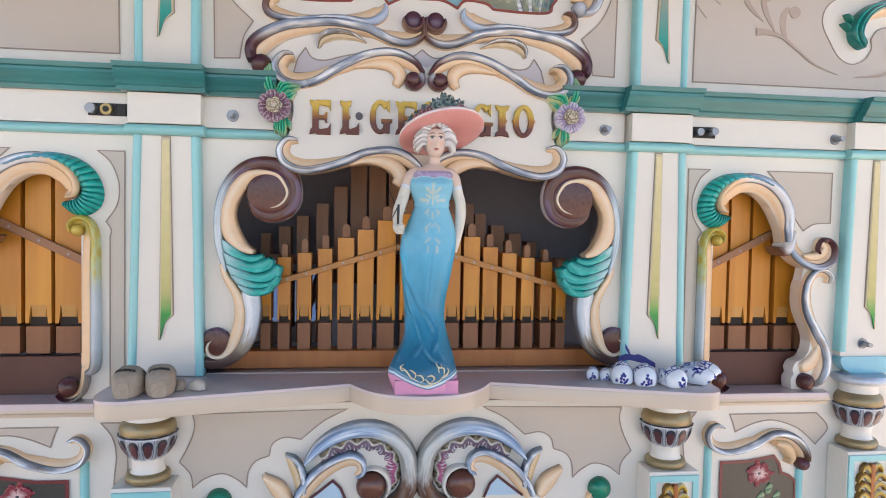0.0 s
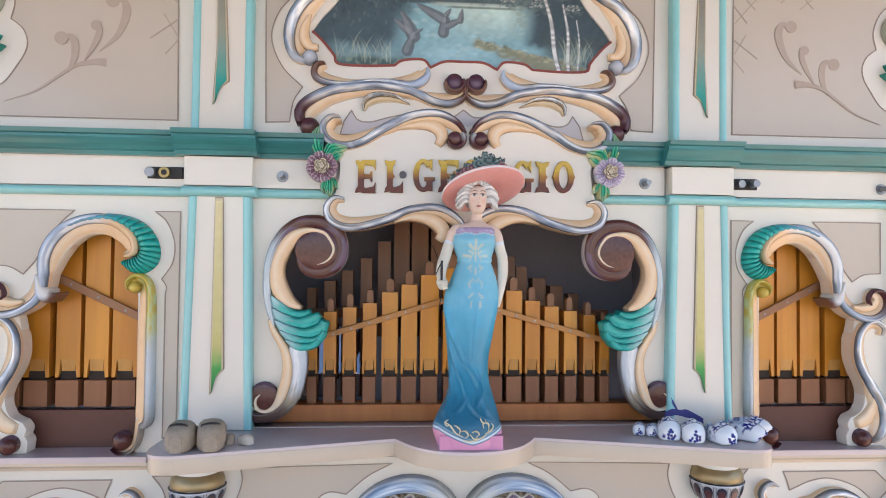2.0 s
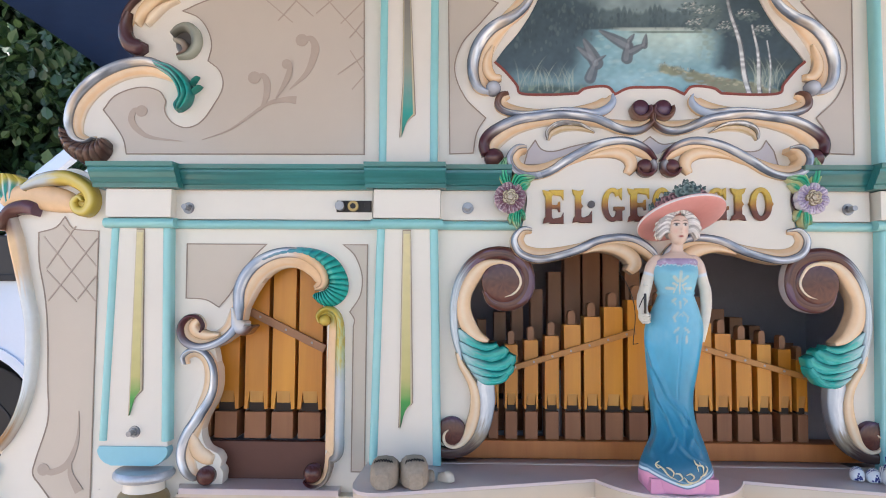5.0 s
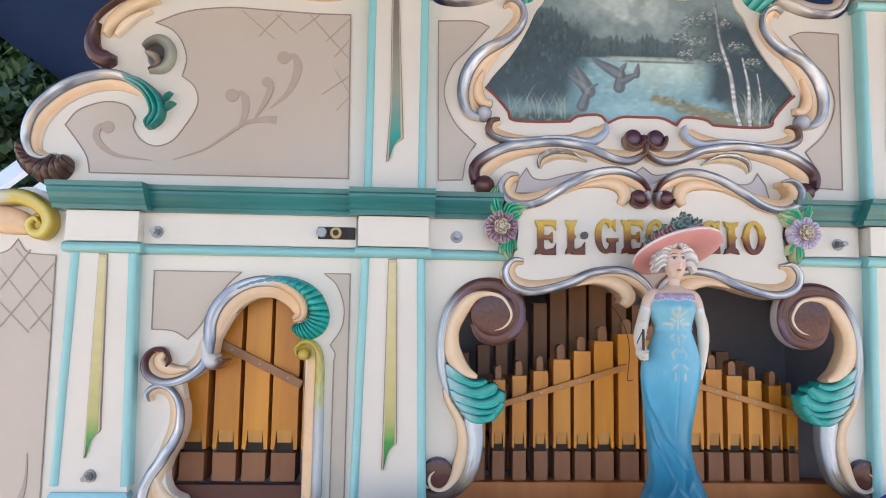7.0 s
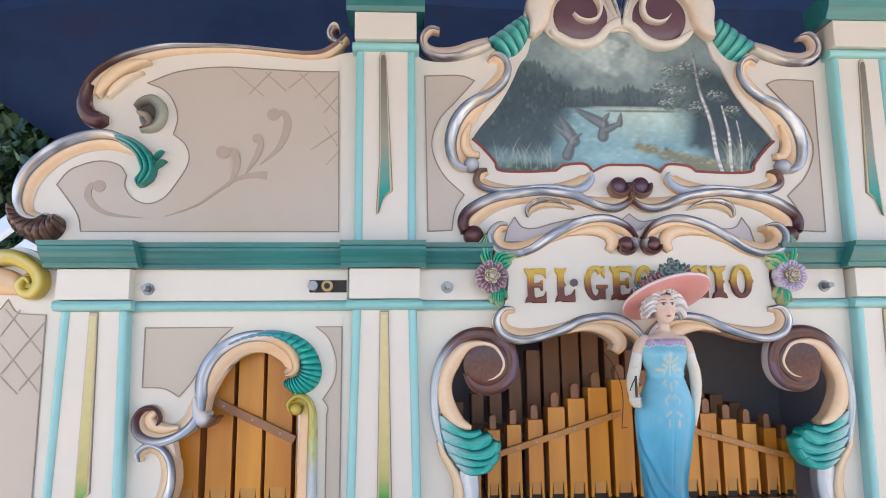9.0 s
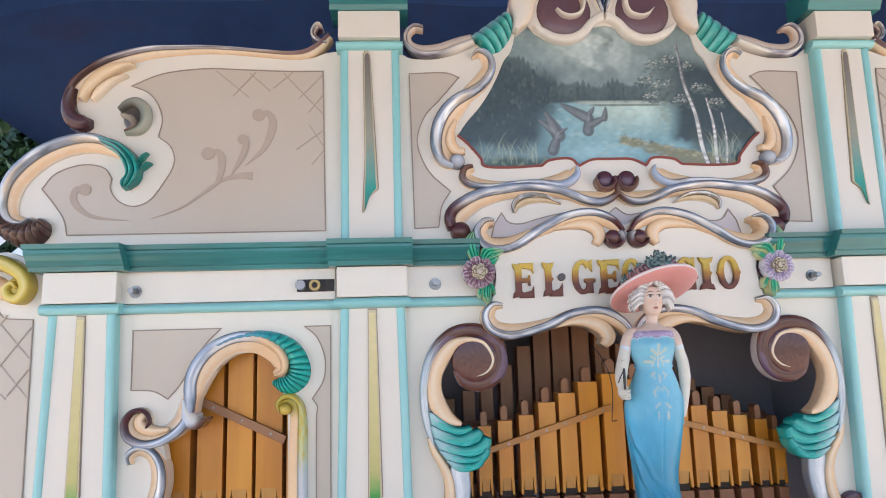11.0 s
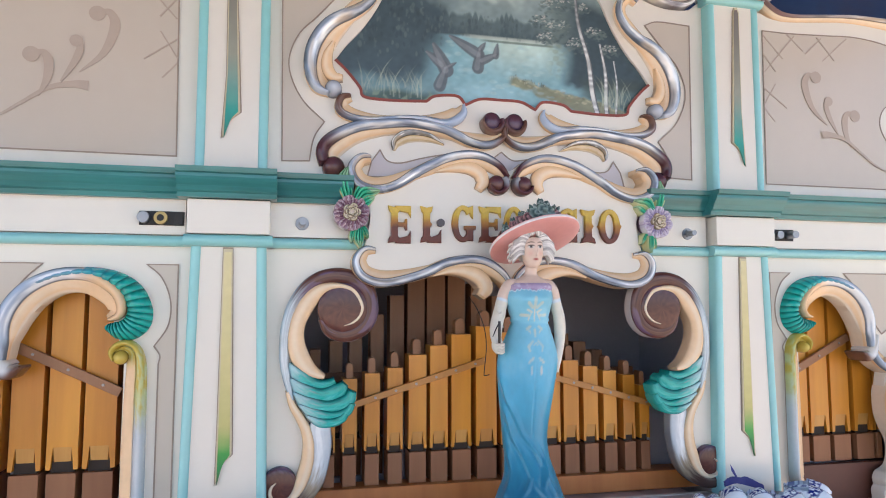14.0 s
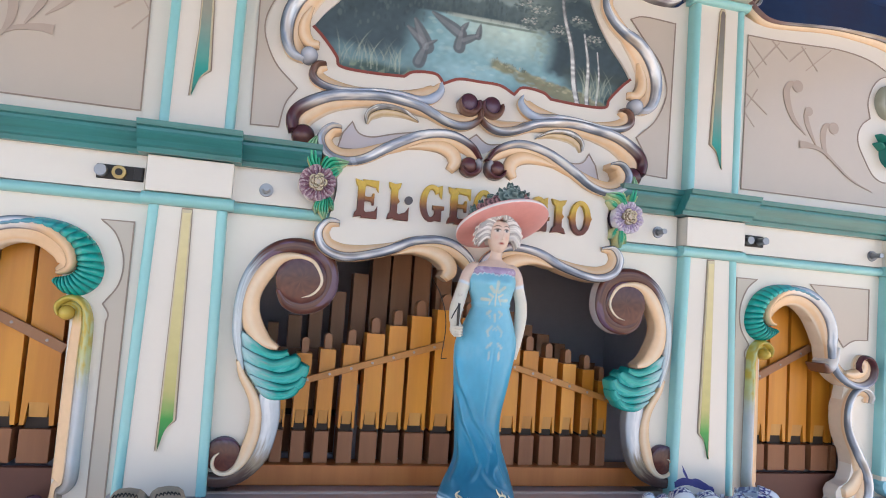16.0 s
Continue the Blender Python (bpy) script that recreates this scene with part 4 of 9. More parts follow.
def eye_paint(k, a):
    """Red brown boss with a lilac sky reflection painted on its upper side."""
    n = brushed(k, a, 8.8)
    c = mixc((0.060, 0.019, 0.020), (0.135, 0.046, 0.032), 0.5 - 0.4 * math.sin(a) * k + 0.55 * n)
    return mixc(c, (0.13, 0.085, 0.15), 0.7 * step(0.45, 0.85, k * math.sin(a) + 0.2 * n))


# edges between the lobes of the shell beside the pipe opening
SHELL_EDGES = [[(-0.411, 1.317), (-0.395, 1.292), (-0.366, 1.273), (-0.345, 1.270), (-0.333, 1.276)], [(-0.410, 1.290), (-0.389, 1.267), (-0.358, 1.255), (-0.335, 1.257), (-0.318, 1.265)],
               [(-0.406, 1.264), (-0.383, 1.241), (-0.346, 1.232), (-0.308, 1.244), (-0.297, 1.264)], [(-0.399, 1.240), (-0.370, 1.220), (-0.333, 1.214), (-0.302, 1.221), (-0.291, 1.238)],
               [(-0.387, 1.220), (-0.358, 1.204), (-0.327, 1.201), (-0.308, 1.206), (-0.297, 1.221)], [(-0.371, 1.200), (-0.352, 1.189), (-0.337, 1.189), (-0.321, 1.197), (-0.315, 1.206)]]


def lobe_paint(s, u):
    c = mixc(PEACH, (0.84, 0.74, 0.58), 0.5 * math.exp(-((u + 0.2) / 0.35) ** 2))
    return mixc(c, (0.28, 0.22, 0.18), 0.8 * step(0.86, 0.99, abs(u)) * step(0.25, 0.5, s))


for m in (1, -1):
    c_scroll = thing("opening_scroll", -0.36 * m, -0.01, 1.03, "large carved C scroll with plum volutes and a turquoise shell", "carving", "scrolls round the pipe opening")

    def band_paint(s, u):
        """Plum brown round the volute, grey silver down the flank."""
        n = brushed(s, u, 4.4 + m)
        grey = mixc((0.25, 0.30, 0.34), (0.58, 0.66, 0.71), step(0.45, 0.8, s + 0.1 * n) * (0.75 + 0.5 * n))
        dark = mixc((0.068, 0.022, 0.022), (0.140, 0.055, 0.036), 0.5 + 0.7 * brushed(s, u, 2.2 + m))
        # lilac patches imitate sky mirrored in the wet-looking plum
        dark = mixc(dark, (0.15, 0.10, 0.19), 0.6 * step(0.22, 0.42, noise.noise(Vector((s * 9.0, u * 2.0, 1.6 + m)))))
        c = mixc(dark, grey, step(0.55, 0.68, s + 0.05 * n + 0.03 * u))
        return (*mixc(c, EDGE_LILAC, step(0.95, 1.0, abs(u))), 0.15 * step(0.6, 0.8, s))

    def peach_paint(s, u):
        c = mixc(mixc(PEACH, (0.84, 0.74, 0.58), 0.55 * math.exp(-((u - 0.2) / 0.4) ** 2)), (0.50, 0.36, 0.24), 0.5 * step(0.8, 1.0, abs(u)))
        return mixc(c, (0.82, 0.74, 0.60), 0.5 * step(0.55, 0.9, s))

    band = [(-0.352, 1.386), (-0.338, 1.361), (-0.310, 1.3535), (-0.281, 1.364), (-0.265, 1.385), (-0.262, 1.411), (-0.271, 1.437), (-0.293, 1.456), (-0.322, 1.463), (-0.351, 1.459), (-0.374, 1.447), (-0.393, 1.428), (-0.410, 1.397), (-0.4185, 1.355), (-0.4185, 1.307), (-0.412, 1.268), (-0.402, 1.235)]
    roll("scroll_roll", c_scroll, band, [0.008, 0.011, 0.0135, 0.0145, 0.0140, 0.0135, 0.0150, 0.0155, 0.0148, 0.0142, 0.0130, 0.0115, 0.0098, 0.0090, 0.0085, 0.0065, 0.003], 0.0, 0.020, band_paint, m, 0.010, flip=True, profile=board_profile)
    peach = [(-0.345, 1.277), (-0.372, 1.290), (-0.391, 1.315), (-0.3985, 1.345), (-0.3955, 1.376), (-0.3815, 1.407), (-0.3635, 1.4305), (-0.3435, 1.4415), (-0.3185, 1.4435), (-0.2975, 1.4365), (-0.2840, 1.419), (-0.2790, 1.402), (-0.2850, 1.3865), (-0.2975, 1.3755), (-0.314, 1.3700)]
    roll("scroll_band", c_scroll, peach, [0.004, 0.013, 0.017, 0.0150, 0.0140, 0.0150, 0.0130, 0.0085, 0.0052, 0.0046, 0.0040, 0.0036, 0.0032, 0.0026, 0.0006], -0.003, 0.020, peach_paint, m, 0.013, profile=board_profile)
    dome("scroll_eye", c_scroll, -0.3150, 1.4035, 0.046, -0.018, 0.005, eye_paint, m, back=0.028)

    def tail_paint(s, u):
        n = brushed(s, u, 6.1 + m)
        c = mixc((0.46, 0.54, 0.61), (0.74, 0.79, 0.82), math.exp(-((u - 0.25 - 0.3 * n) / 0.45) ** 2))
        c = mixc(c, (0.30, 0.25, 0.18), step(0.34, 0.52, s + 0.08 * n))
        c = mixc(c, (0.075, 0.040, 0.034), step(0.50, 0.68, s + 0.08 * n))
        return (*mixc(c, (0.12, 0.11, 0.11), 0.7 * step(0.84, 1.0, abs(u))), 0.08 * step(0.6, 0.4, s))
    roll("scroll_tail", c_scroll, [(-0.350, 1.206), (-0.353, 1.185), (-0.3495, 1.154), (-0.3520, 1.120), (-0.3605, 1.090), (-0.3765, 1.067), (-0.398, 1.051), (-0.424, 1.044), (-0.447, 1.048), (-0.459, 1.068)], [0.016, 0.020, 0.0180, 0.0155, 0.0150, 0.0135, 0.0125, 0.0115, 0.010, 0.004], 0.0, 0.017, tail_paint, m, 0.010, flip=True, profile=board_profile)
    roll("tail_band", c_scroll, [(-0.413, 1.254), (-0.403, 1.228), (-0.389, 1.205), (-0.379, 1.185), (-0.3735, 1.160), (-0.3745, 1.130), (-0.3815, 1.102), (-0.390, 1.080), (-0.402, 1.0645), (-0.417, 1.0575), (-0.4315, 1.061), (-0.4385, 1.072), (-0.4370, 1.085), (-0.428, 1.094)], [0.003, 0.0065, 0.0080, 0.0090, 0.0100, 0.0112, 0.0115, 0.0090, 0.0060, 0.0042, 0.0037, 0.0033, 0.0028, 0.0010], -0.006, 0.015, peach_paint, m, 0.016, profile=board_profile)
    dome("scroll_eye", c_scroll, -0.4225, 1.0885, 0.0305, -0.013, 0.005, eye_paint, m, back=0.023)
    # turquoise shell of five overlapping lobes with a scalloped free edge
    shell = loft("shell", c_scroll, [(-0.409, 1.312), (-0.407, 1.275), (-0.398, 1.243), (-0.383, 1.216), (-0.366, 1.197)], [(-0.345, 1.272), (-0.322, 1.262), (-0.306, 1.243), (-0.306, 1.222), (-0.330, 1.195)], -0.002, 0.014, 5, lambda s, t, fr: (0.008, 0.12, 0.11), m, back=0.014, bulge=0.5, label="turquoise fluted shell")
    for k in range(5):
        mid = [((a[0] + b[0]) / 2, (a[1] + b[1]) / 2) for a, b in zip(SHELL_EDGES[k], SHELL_EDGES[k + 1])]
        half_w = [max(0.0035, 0.56 * math.hypot(a[0] - b[0], a[1] - b[1])) for a, b in zip(SHELL_EDGES[k], SHELL_EDGES[k + 1])]
        half_w[-1] *= 0.55
        half_w[0] = 0.0022
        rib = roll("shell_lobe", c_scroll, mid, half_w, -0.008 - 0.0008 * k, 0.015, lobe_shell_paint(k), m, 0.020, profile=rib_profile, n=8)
        rib.parent = shell
    if m == -1:
        c_scroll.location.x += 0.022

# ---- title sign ----


def petal_paint(m):
    """Streaks from a plum heart to a pale rim."""
    heart, body = ((0.16, 0.07, 0.11), (0.32, 0.20, 0.26)) if m == 1 else ((0.30, 0.24, 0.40), (0.58, 0.53, 0.66))

    def colour(s, t, fr):
        n = brushed(s * 2, t * 3, 3.3)
        c = mixc(heart, body, step(0.2, 0.75, s + 0.35 * n))
        c = mixc(c, (0.72, 0.66, 0.70), 0.7 * step(0.35, 0.8, fr) * step(0.1, 0.5, n + 0.4 * s))
        return mixc(c, (0.78, 0.74, 0.76), 0.8 * step(0.80, 0.97, s))
    return colour


sign = thing("title_sign", 0, -0.03, 1.45, "cream carved title board with gold letters and silver scrolls", "sign")
board = both_sides(outline([(0, 1.672), (-0.03, 1.685), (-0.07, 1.692), (-0.124, 1.686), (-0.186, 1.655), (-0.236, 1.634), (-0.285, 1.632)],
                           [(-0.285, 1.632), (-0.272, 1.60), (-0.268, 1.57), (-0.275, 1.53), (-0.283, 1.505)],
                           [(-0.283, 1.505), (-0.278, 1.475), (-0.229, 1.458), (-0.176, 1.467), (-0.114, 1.485), (-0.06, 1.485), (-0.02, 1.462), (0, 1.452)]))
part("board", slab([board], -0.03, 0.03, 0.003), cream, sign)
for m in (1, -1):
    col = sprayed(PEACH, (0.30, 0.36, 0.47), CREAM, shine=0.85)
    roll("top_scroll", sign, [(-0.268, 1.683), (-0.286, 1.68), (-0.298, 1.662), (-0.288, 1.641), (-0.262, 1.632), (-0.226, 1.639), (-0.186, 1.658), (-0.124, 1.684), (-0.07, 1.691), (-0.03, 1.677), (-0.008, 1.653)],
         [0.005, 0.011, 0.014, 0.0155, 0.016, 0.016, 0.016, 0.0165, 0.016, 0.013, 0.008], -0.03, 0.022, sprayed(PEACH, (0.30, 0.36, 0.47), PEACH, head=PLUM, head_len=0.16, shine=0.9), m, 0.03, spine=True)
    roll("scroll_leaf", sign, [(-0.150, 1.662), (-0.115, 1.672), (-0.082, 1.674), (-0.060, 1.663), (-0.055, 1.646), (-0.064, 1.630)], [0.001, 0.008, 0.013, 0.014, 0.013, 0.008], -0.029, 0.013, lobe_paint, m, 0.02, profile=lobe_profile)
    dome("scroll_eye", sign, -0.027, 1.645, 0.0165, -0.034, 0.014, boss_colour(), m, back=0.03)
    wrap = [(-0.026 + 0.0175 * math.cos(a), 1.644 + 0.0175 * math.sin(a)) for a in (0.9, 0.3, -0.4, -1.1, -1.8, -2.5, -3.1)]
    roll("eye_wrap", sign, wrap, [0.006, 0.0062, 0.006, 0.0055, 0.0048, 0.0038, 0.001], -0.036, 0.016, lambda s, u: mixc(mixc((0.30, 0.32, 0.36), PLUM, step(0.1, 0.4, s)), BROWN, 0.5 * step(0.0, 0.8, u)), m, 0.03, profile=round_profile)
    roll("bottom_scroll", sign, [(-0.258, 1.509), (-0.277, 1.508), (-0.288, 1.49), (-0.279, 1.469), (-0.253, 1.458), (-0.22, 1.459), (-0.176, 1.468), (-0.114, 1.486), (-0.06, 1.487), (-0.022, 1.467), (0.0, 1.437)],
         [0.005, 0.010, 0.0135, 0.015, 0.016, 0.0155, 0.015, 0.0155, 0.015, 0.012, 0.006], -0.03, 0.022, sprayed(PEACH, (0.30, 0.36, 0.47), PEACH, shine=0.9), m, 0.03, spine=True)
    roll("scroll_leaf", sign, [(-0.155, 1.462), (-0.118, 1.474), (-0.083, 1.472), (-0.058, 1.458), (-0.050, 1.440), (-0.060, 1.424)], [0.001, 0.008, 0.014, 0.0155, 0.015, 0.009], -0.029, 0.013, lobe_paint, m, 0.03, profile=lobe_profile)
    # rosette with leaves at each end of the board
    flower = part("flower_back", slab([[(-0.304 * m + 0.026 * math.cos(k * math.pi / 9), 1.577 + 0.026 * math.sin(k * math.pi / 9)) for k in range(18)]], -0.045, 0.045), carve, sign)
    set_paint(flower.data, [(0.24, 0.15, 0.21)] * len(flower.data.vertices))
    for k in range(8):
        a = 2 * math.pi * k / 8 + 0.2
        ca, sa = math.cos(a), math.sin(a)
        tip = lambda r, d: (-0.304 + (r * ca - d * sa) * 0.98, 1.577 + (r * sa + d * ca))
        loft("petal", flower, [tip(0.008, -0.005), tip(0.018, -0.0095), tip(0.026, -0.0125), tip(0.0310, -0.0105), tip(0.0330, -0.003)], [tip(0.008, 0.005), tip(0.018, 0.0095), tip(0.026, 0.0125), tip(0.0310, 0.0105), tip(0.0330, 0.003)], -0.046, 0.009, 3, petal_paint(m), m, 4, along=True)
    dome("rosette_core", flower, -0.304, 1.577, 0.0165, -0.046, 0.012, lambda k, a: mixc((0.62, 0.55, 0.47), (0.30, 0.22, 0.24), step(0.75, 1.0, k)), m)
    for q, (r0, ht) in enumerate(((0.0150, 0.006), (0.0105, 0.010), (0.006, 0.013))):
        for k in range(5):
            a = 2 * math.pi * k / 5 + 0.6 * q
            pts = [(-0.304 + r0 * math.cos(a + b) * f, 1.578 + r0 * math.sin(a + b) * f) for b, f in ((-0.55, 0.9), (-0.2, 1.0), (0.2, 1.0), (0.6, 0.82))]
            roll("rosette_petal", flower, pts, [0.0010, 0.0021, 0.0021, 0.0010], -0.050 - ht * 0.5, 0.006, lambda s, u: mixc((0.30, 0.24, 0.17), (0.74, 0.68, 0.52), step(-0.7, 0.4, u)), m, 0.006, profile=round_profile, n=4)

    def leaf_col(s, t, fr):
        n = brushed(s, t, 9.1)
        c = mixc((0.02, 0.32, 0.19), (0.05, 0.50, 0.30), step(0.2, 0.8, fr + 0.3 * n))
        c = mixc(c, (0.64, 0.62, 0.30), (0.9 if m == 1 else 1.0) * step(0.72 if m == 1 else 0.25, 0.98, abs(2 * t - 1)))
        return mixc(c, (0.58, 0.66, 0.42), 0.5 * step(0.5, 0.9, s + 0.3 * n))
    loft("leaf", sign, [(-0.318, 1.602), (-0.328, 1.622), (-0.330, 1.645), (-0.315, 1.664)], [(-0.300, 1.606), (-0.301, 1.625), (-0.303, 1.645), (-0.308, 1.663)], -0.034, 0.018, 4, leaf_col, m, along=True)
    loft("leaf", sign, [(-0.304, 1.604), (-0.296, 1.628), (-0.280, 1.634), (-0.251, 1.622)], [(-0.288, 1.598), (-0.276, 1.607), (-0.264, 1.609), (-0.252, 1.618)], -0.036, 0.020, 4, leaf_col, m, along=True)
    loft("leaf", sign, [(-0.286, 1.602), (-0.277, 1.612), (-0.262, 1.612)], [(-0.279, 1.590), (-0.270, 1.593), (-0.261, 1.606)], -0.036, 0.012, 3, leaf_col, m, along=True)
    loft("leaf", sign, [(-0.302, 1.553), (-0.308, 1.536), (-0.304, 1.524)], [(-0.293, 1.550), (-0.294, 1.534), (-0.302, 1.522)], -0.034, 0.014, 3, leaf_col, m, along=True)
    loft("leaf", sign, [(-0.297, 1.550), (-0.300, 1.530), (-0.289, 1.513)], [(-0.282, 1.550), (-0.280, 1.530), (-0.286, 1.512)], -0.038, 0.018, 4, leaf_col, m, along=True)
    loft("leaf", sign, [(-0.288, 1.552), (-0.282, 1.538), (-0.273, 1.530)], [(-0.279, 1.556), (-0.272, 1.546), (-0.271, 1.532)], -0.036, 0.012, 3, leaf_col, m, along=True)
# letters: slab strokes with split feet
def stroke(x0, x1, z0, z1, flare=0.0):
    """An upright stem that spreads to slab feet with notched ends."""
    w = x1 - x0
    return [(x0 - flare, z0), (x0 + w * 0.5, z0 + 0.003), (x1 + flare, z0), (x1 + flare * 0.6, z0 + 0.010), (x1, z0 + 0.014), (x1, (z0 + z1) / 2 - 0.006), (x1 + 0.004, (z0 + z1) / 2), (x1, (z0 + z1) / 2 + 0.006),
            (x1, z1 - 0.014), (x1 + flare * 0.6, z1 - 0.010), (x1 + flare, z1), (x0 + w * 0.5, z1 - 0.003), (x0 - flare, z1), (x0 - flare * 0.6, z1 - 0.010), (x0, z1 - 0.014), (x0, z0 + 0.014), (x0 - flare * 0.6, z0 + 0.010)]


def letter(kind, x0, x1, z0, z1):
    loops = []
    w = x1 - x0
    if kind == "I":
        loops = [[stroke(x0 + w * 0.28, x1 - w * 0.28, z0, z1, w * 0.26)]]
    elif kind == "L":
        loops = [[stroke(x0 + w * 0.13, x0 + w * 0.45, z0, z1, w * 0.14)], [[(x0 + w * 0.3, z0 + 0.0002), (x1, z0), (x1, z0 + 0.026), (x1 - 0.006, z0 + 0.016), (x0 + w * 0.45, z0 + 0.010)]]]
    elif kind == "E":
        loops = [[stroke(x0 + w * 0.13, x0 + w * 0.43, z0, z1, w * 0.14)],
                 [[(x0 + w * 0.3, z0 + 0.0002), (x1, z0), (x1, z0 + 0.024), (x1 - 0.005, z0 + 0.014), (x0 + w * 0.45, z0 + 0.010)]],
                 [[(x0 + w * 0.3, z1 - 0.0002), (x0 + w * 0.45, z1 - 0.010), (x1 - 0.005, z1 - 0.013), (x1, z1 - 0.022), (x1, z1)]],
                 [[(x0 + w * 0.4, (z0 + z1) / 2 - 0.004), (x0 + w * 0.7, (z0 + z1) / 2 - 0.004), (x0 + w * 0.76, (z0 + z1) / 2 - 0.011), (x0 + w * 0.84, (z0 + z1) / 2 - 0.011), (x0 + w * 0.84, (z0 + z1) / 2 + 0.011), (x0 + w * 0.76, (z0 + z1) / 2 + 0.011), (x0 + w * 0.7, (z0 + z1) / 2 + 0.004), (x0 + w * 0.4, (z0 + z1) / 2 + 0.004)]]]
    elif kind in "OG":
        cx, cz, rx, rz = (x0 + x1) / 2, (z0 + z1) / 2, w / 2, (z1 - z0) / 2
        if kind == "O":
            ring = [(cx + (rx + (0.003 if k in (0, 20) else 0)) * math.cos(k * math.pi / 20), cz + rz * math.sin(k * math.pi / 20)) for k in range(40)]
            hole = [(cx + rx * 0.47 * math.cos(k * math.pi / 12), cz + rz * 0.72 * math.sin(k * math.pi / 12)) for k in range(24)]
            loops = [[ring, hole]]
        else:
            angles = [math.radians(40 + 285 * k / 26) for k in range(27)]
            outer = [(cx + rx * 0.95 * math.cos(a), cz + rz * math.sin(a)) for a in angles]
            inner = [(cx + rx * 0.42 * math.cos(a), cz + rz * 0.74 * math.sin(a)) for a in reversed(angles)]
            loops = [[outer + inner], [[(cx + rx * 0.1, cz - 0.004), (x1 + 0.002, cz - 0.004), (x1 + 0.002, cz - 0.011), (x1 - 0.003, cz - 0.013), (x1 - 0.003, z0 + 0.002), (x1 - rx * 0.7, z0 + 0.003), (x1 - rx * 0.7, cz - 0.013), (cx + rx * 0.1, cz - 0.012)]],
                     [[(x1 - rx * 0.55, z1 - 0.004), (x1 - rx * 0.15, z1), (x1 - rx * 0.15, z1 - 0.026), (x1 - rx * 0.35, z1 - 0.02)]]]
    bm = bmesh.new()
    for i, loop in enumerate(loops):
        piece = slab(loop, -0.0385 - 0.0003 * i, 0.0085, 0.0012)
        tmp = bpy.data.meshes.new("tmp")
        piece.to_mesh(tmp)
        piece.free()
        bm.from_mesh(tmp)
        bpy.data.meshes.remove(tmp)
    return bm


for kind, x0, x1, z0, z1 in (("E", -0.234, -0.191, 1.524, 1.595), ("L", -0.172, -0.132, 1.526, 1.596), ("G", -0.112, -0.066, 1.529, 1.600), ("E", -0.057, -0.013, 1.529, 1.599), ("O", -0.006, 0.034, 1.530, 1.601), ("I", 0.046, 0.078, 1.531, 1.600),
                             ("G", 0.104, 0.149, 1.531, 1.601), ("I", 0.154, 0.187, 1.532, 1.600), ("O", 0.195, 0.240, 1.532, 1.602)):
    x0, x1 = (x0 - 0.0065) / 1.02, (x1 - 0.0065) / 1.02
    part("letter", letter(kind, x0, x1, z0, z1), letter_paint, sign, "gold to brown painted letter")
part("letter_dot", slab([[(-0.1365 + 0.0075 * math.cos(k * math.pi / 8), 1.565 + 0.0078 * math.sin(k * math.pi / 8)) for k in range(16)]], -0.037, 0.008, 0.001), plain("dark brown dot paint", (0.045, 0.022, 0.020), 0.35), sign)
sign.location.x, sign.scale.x = 0.0065, 1.02

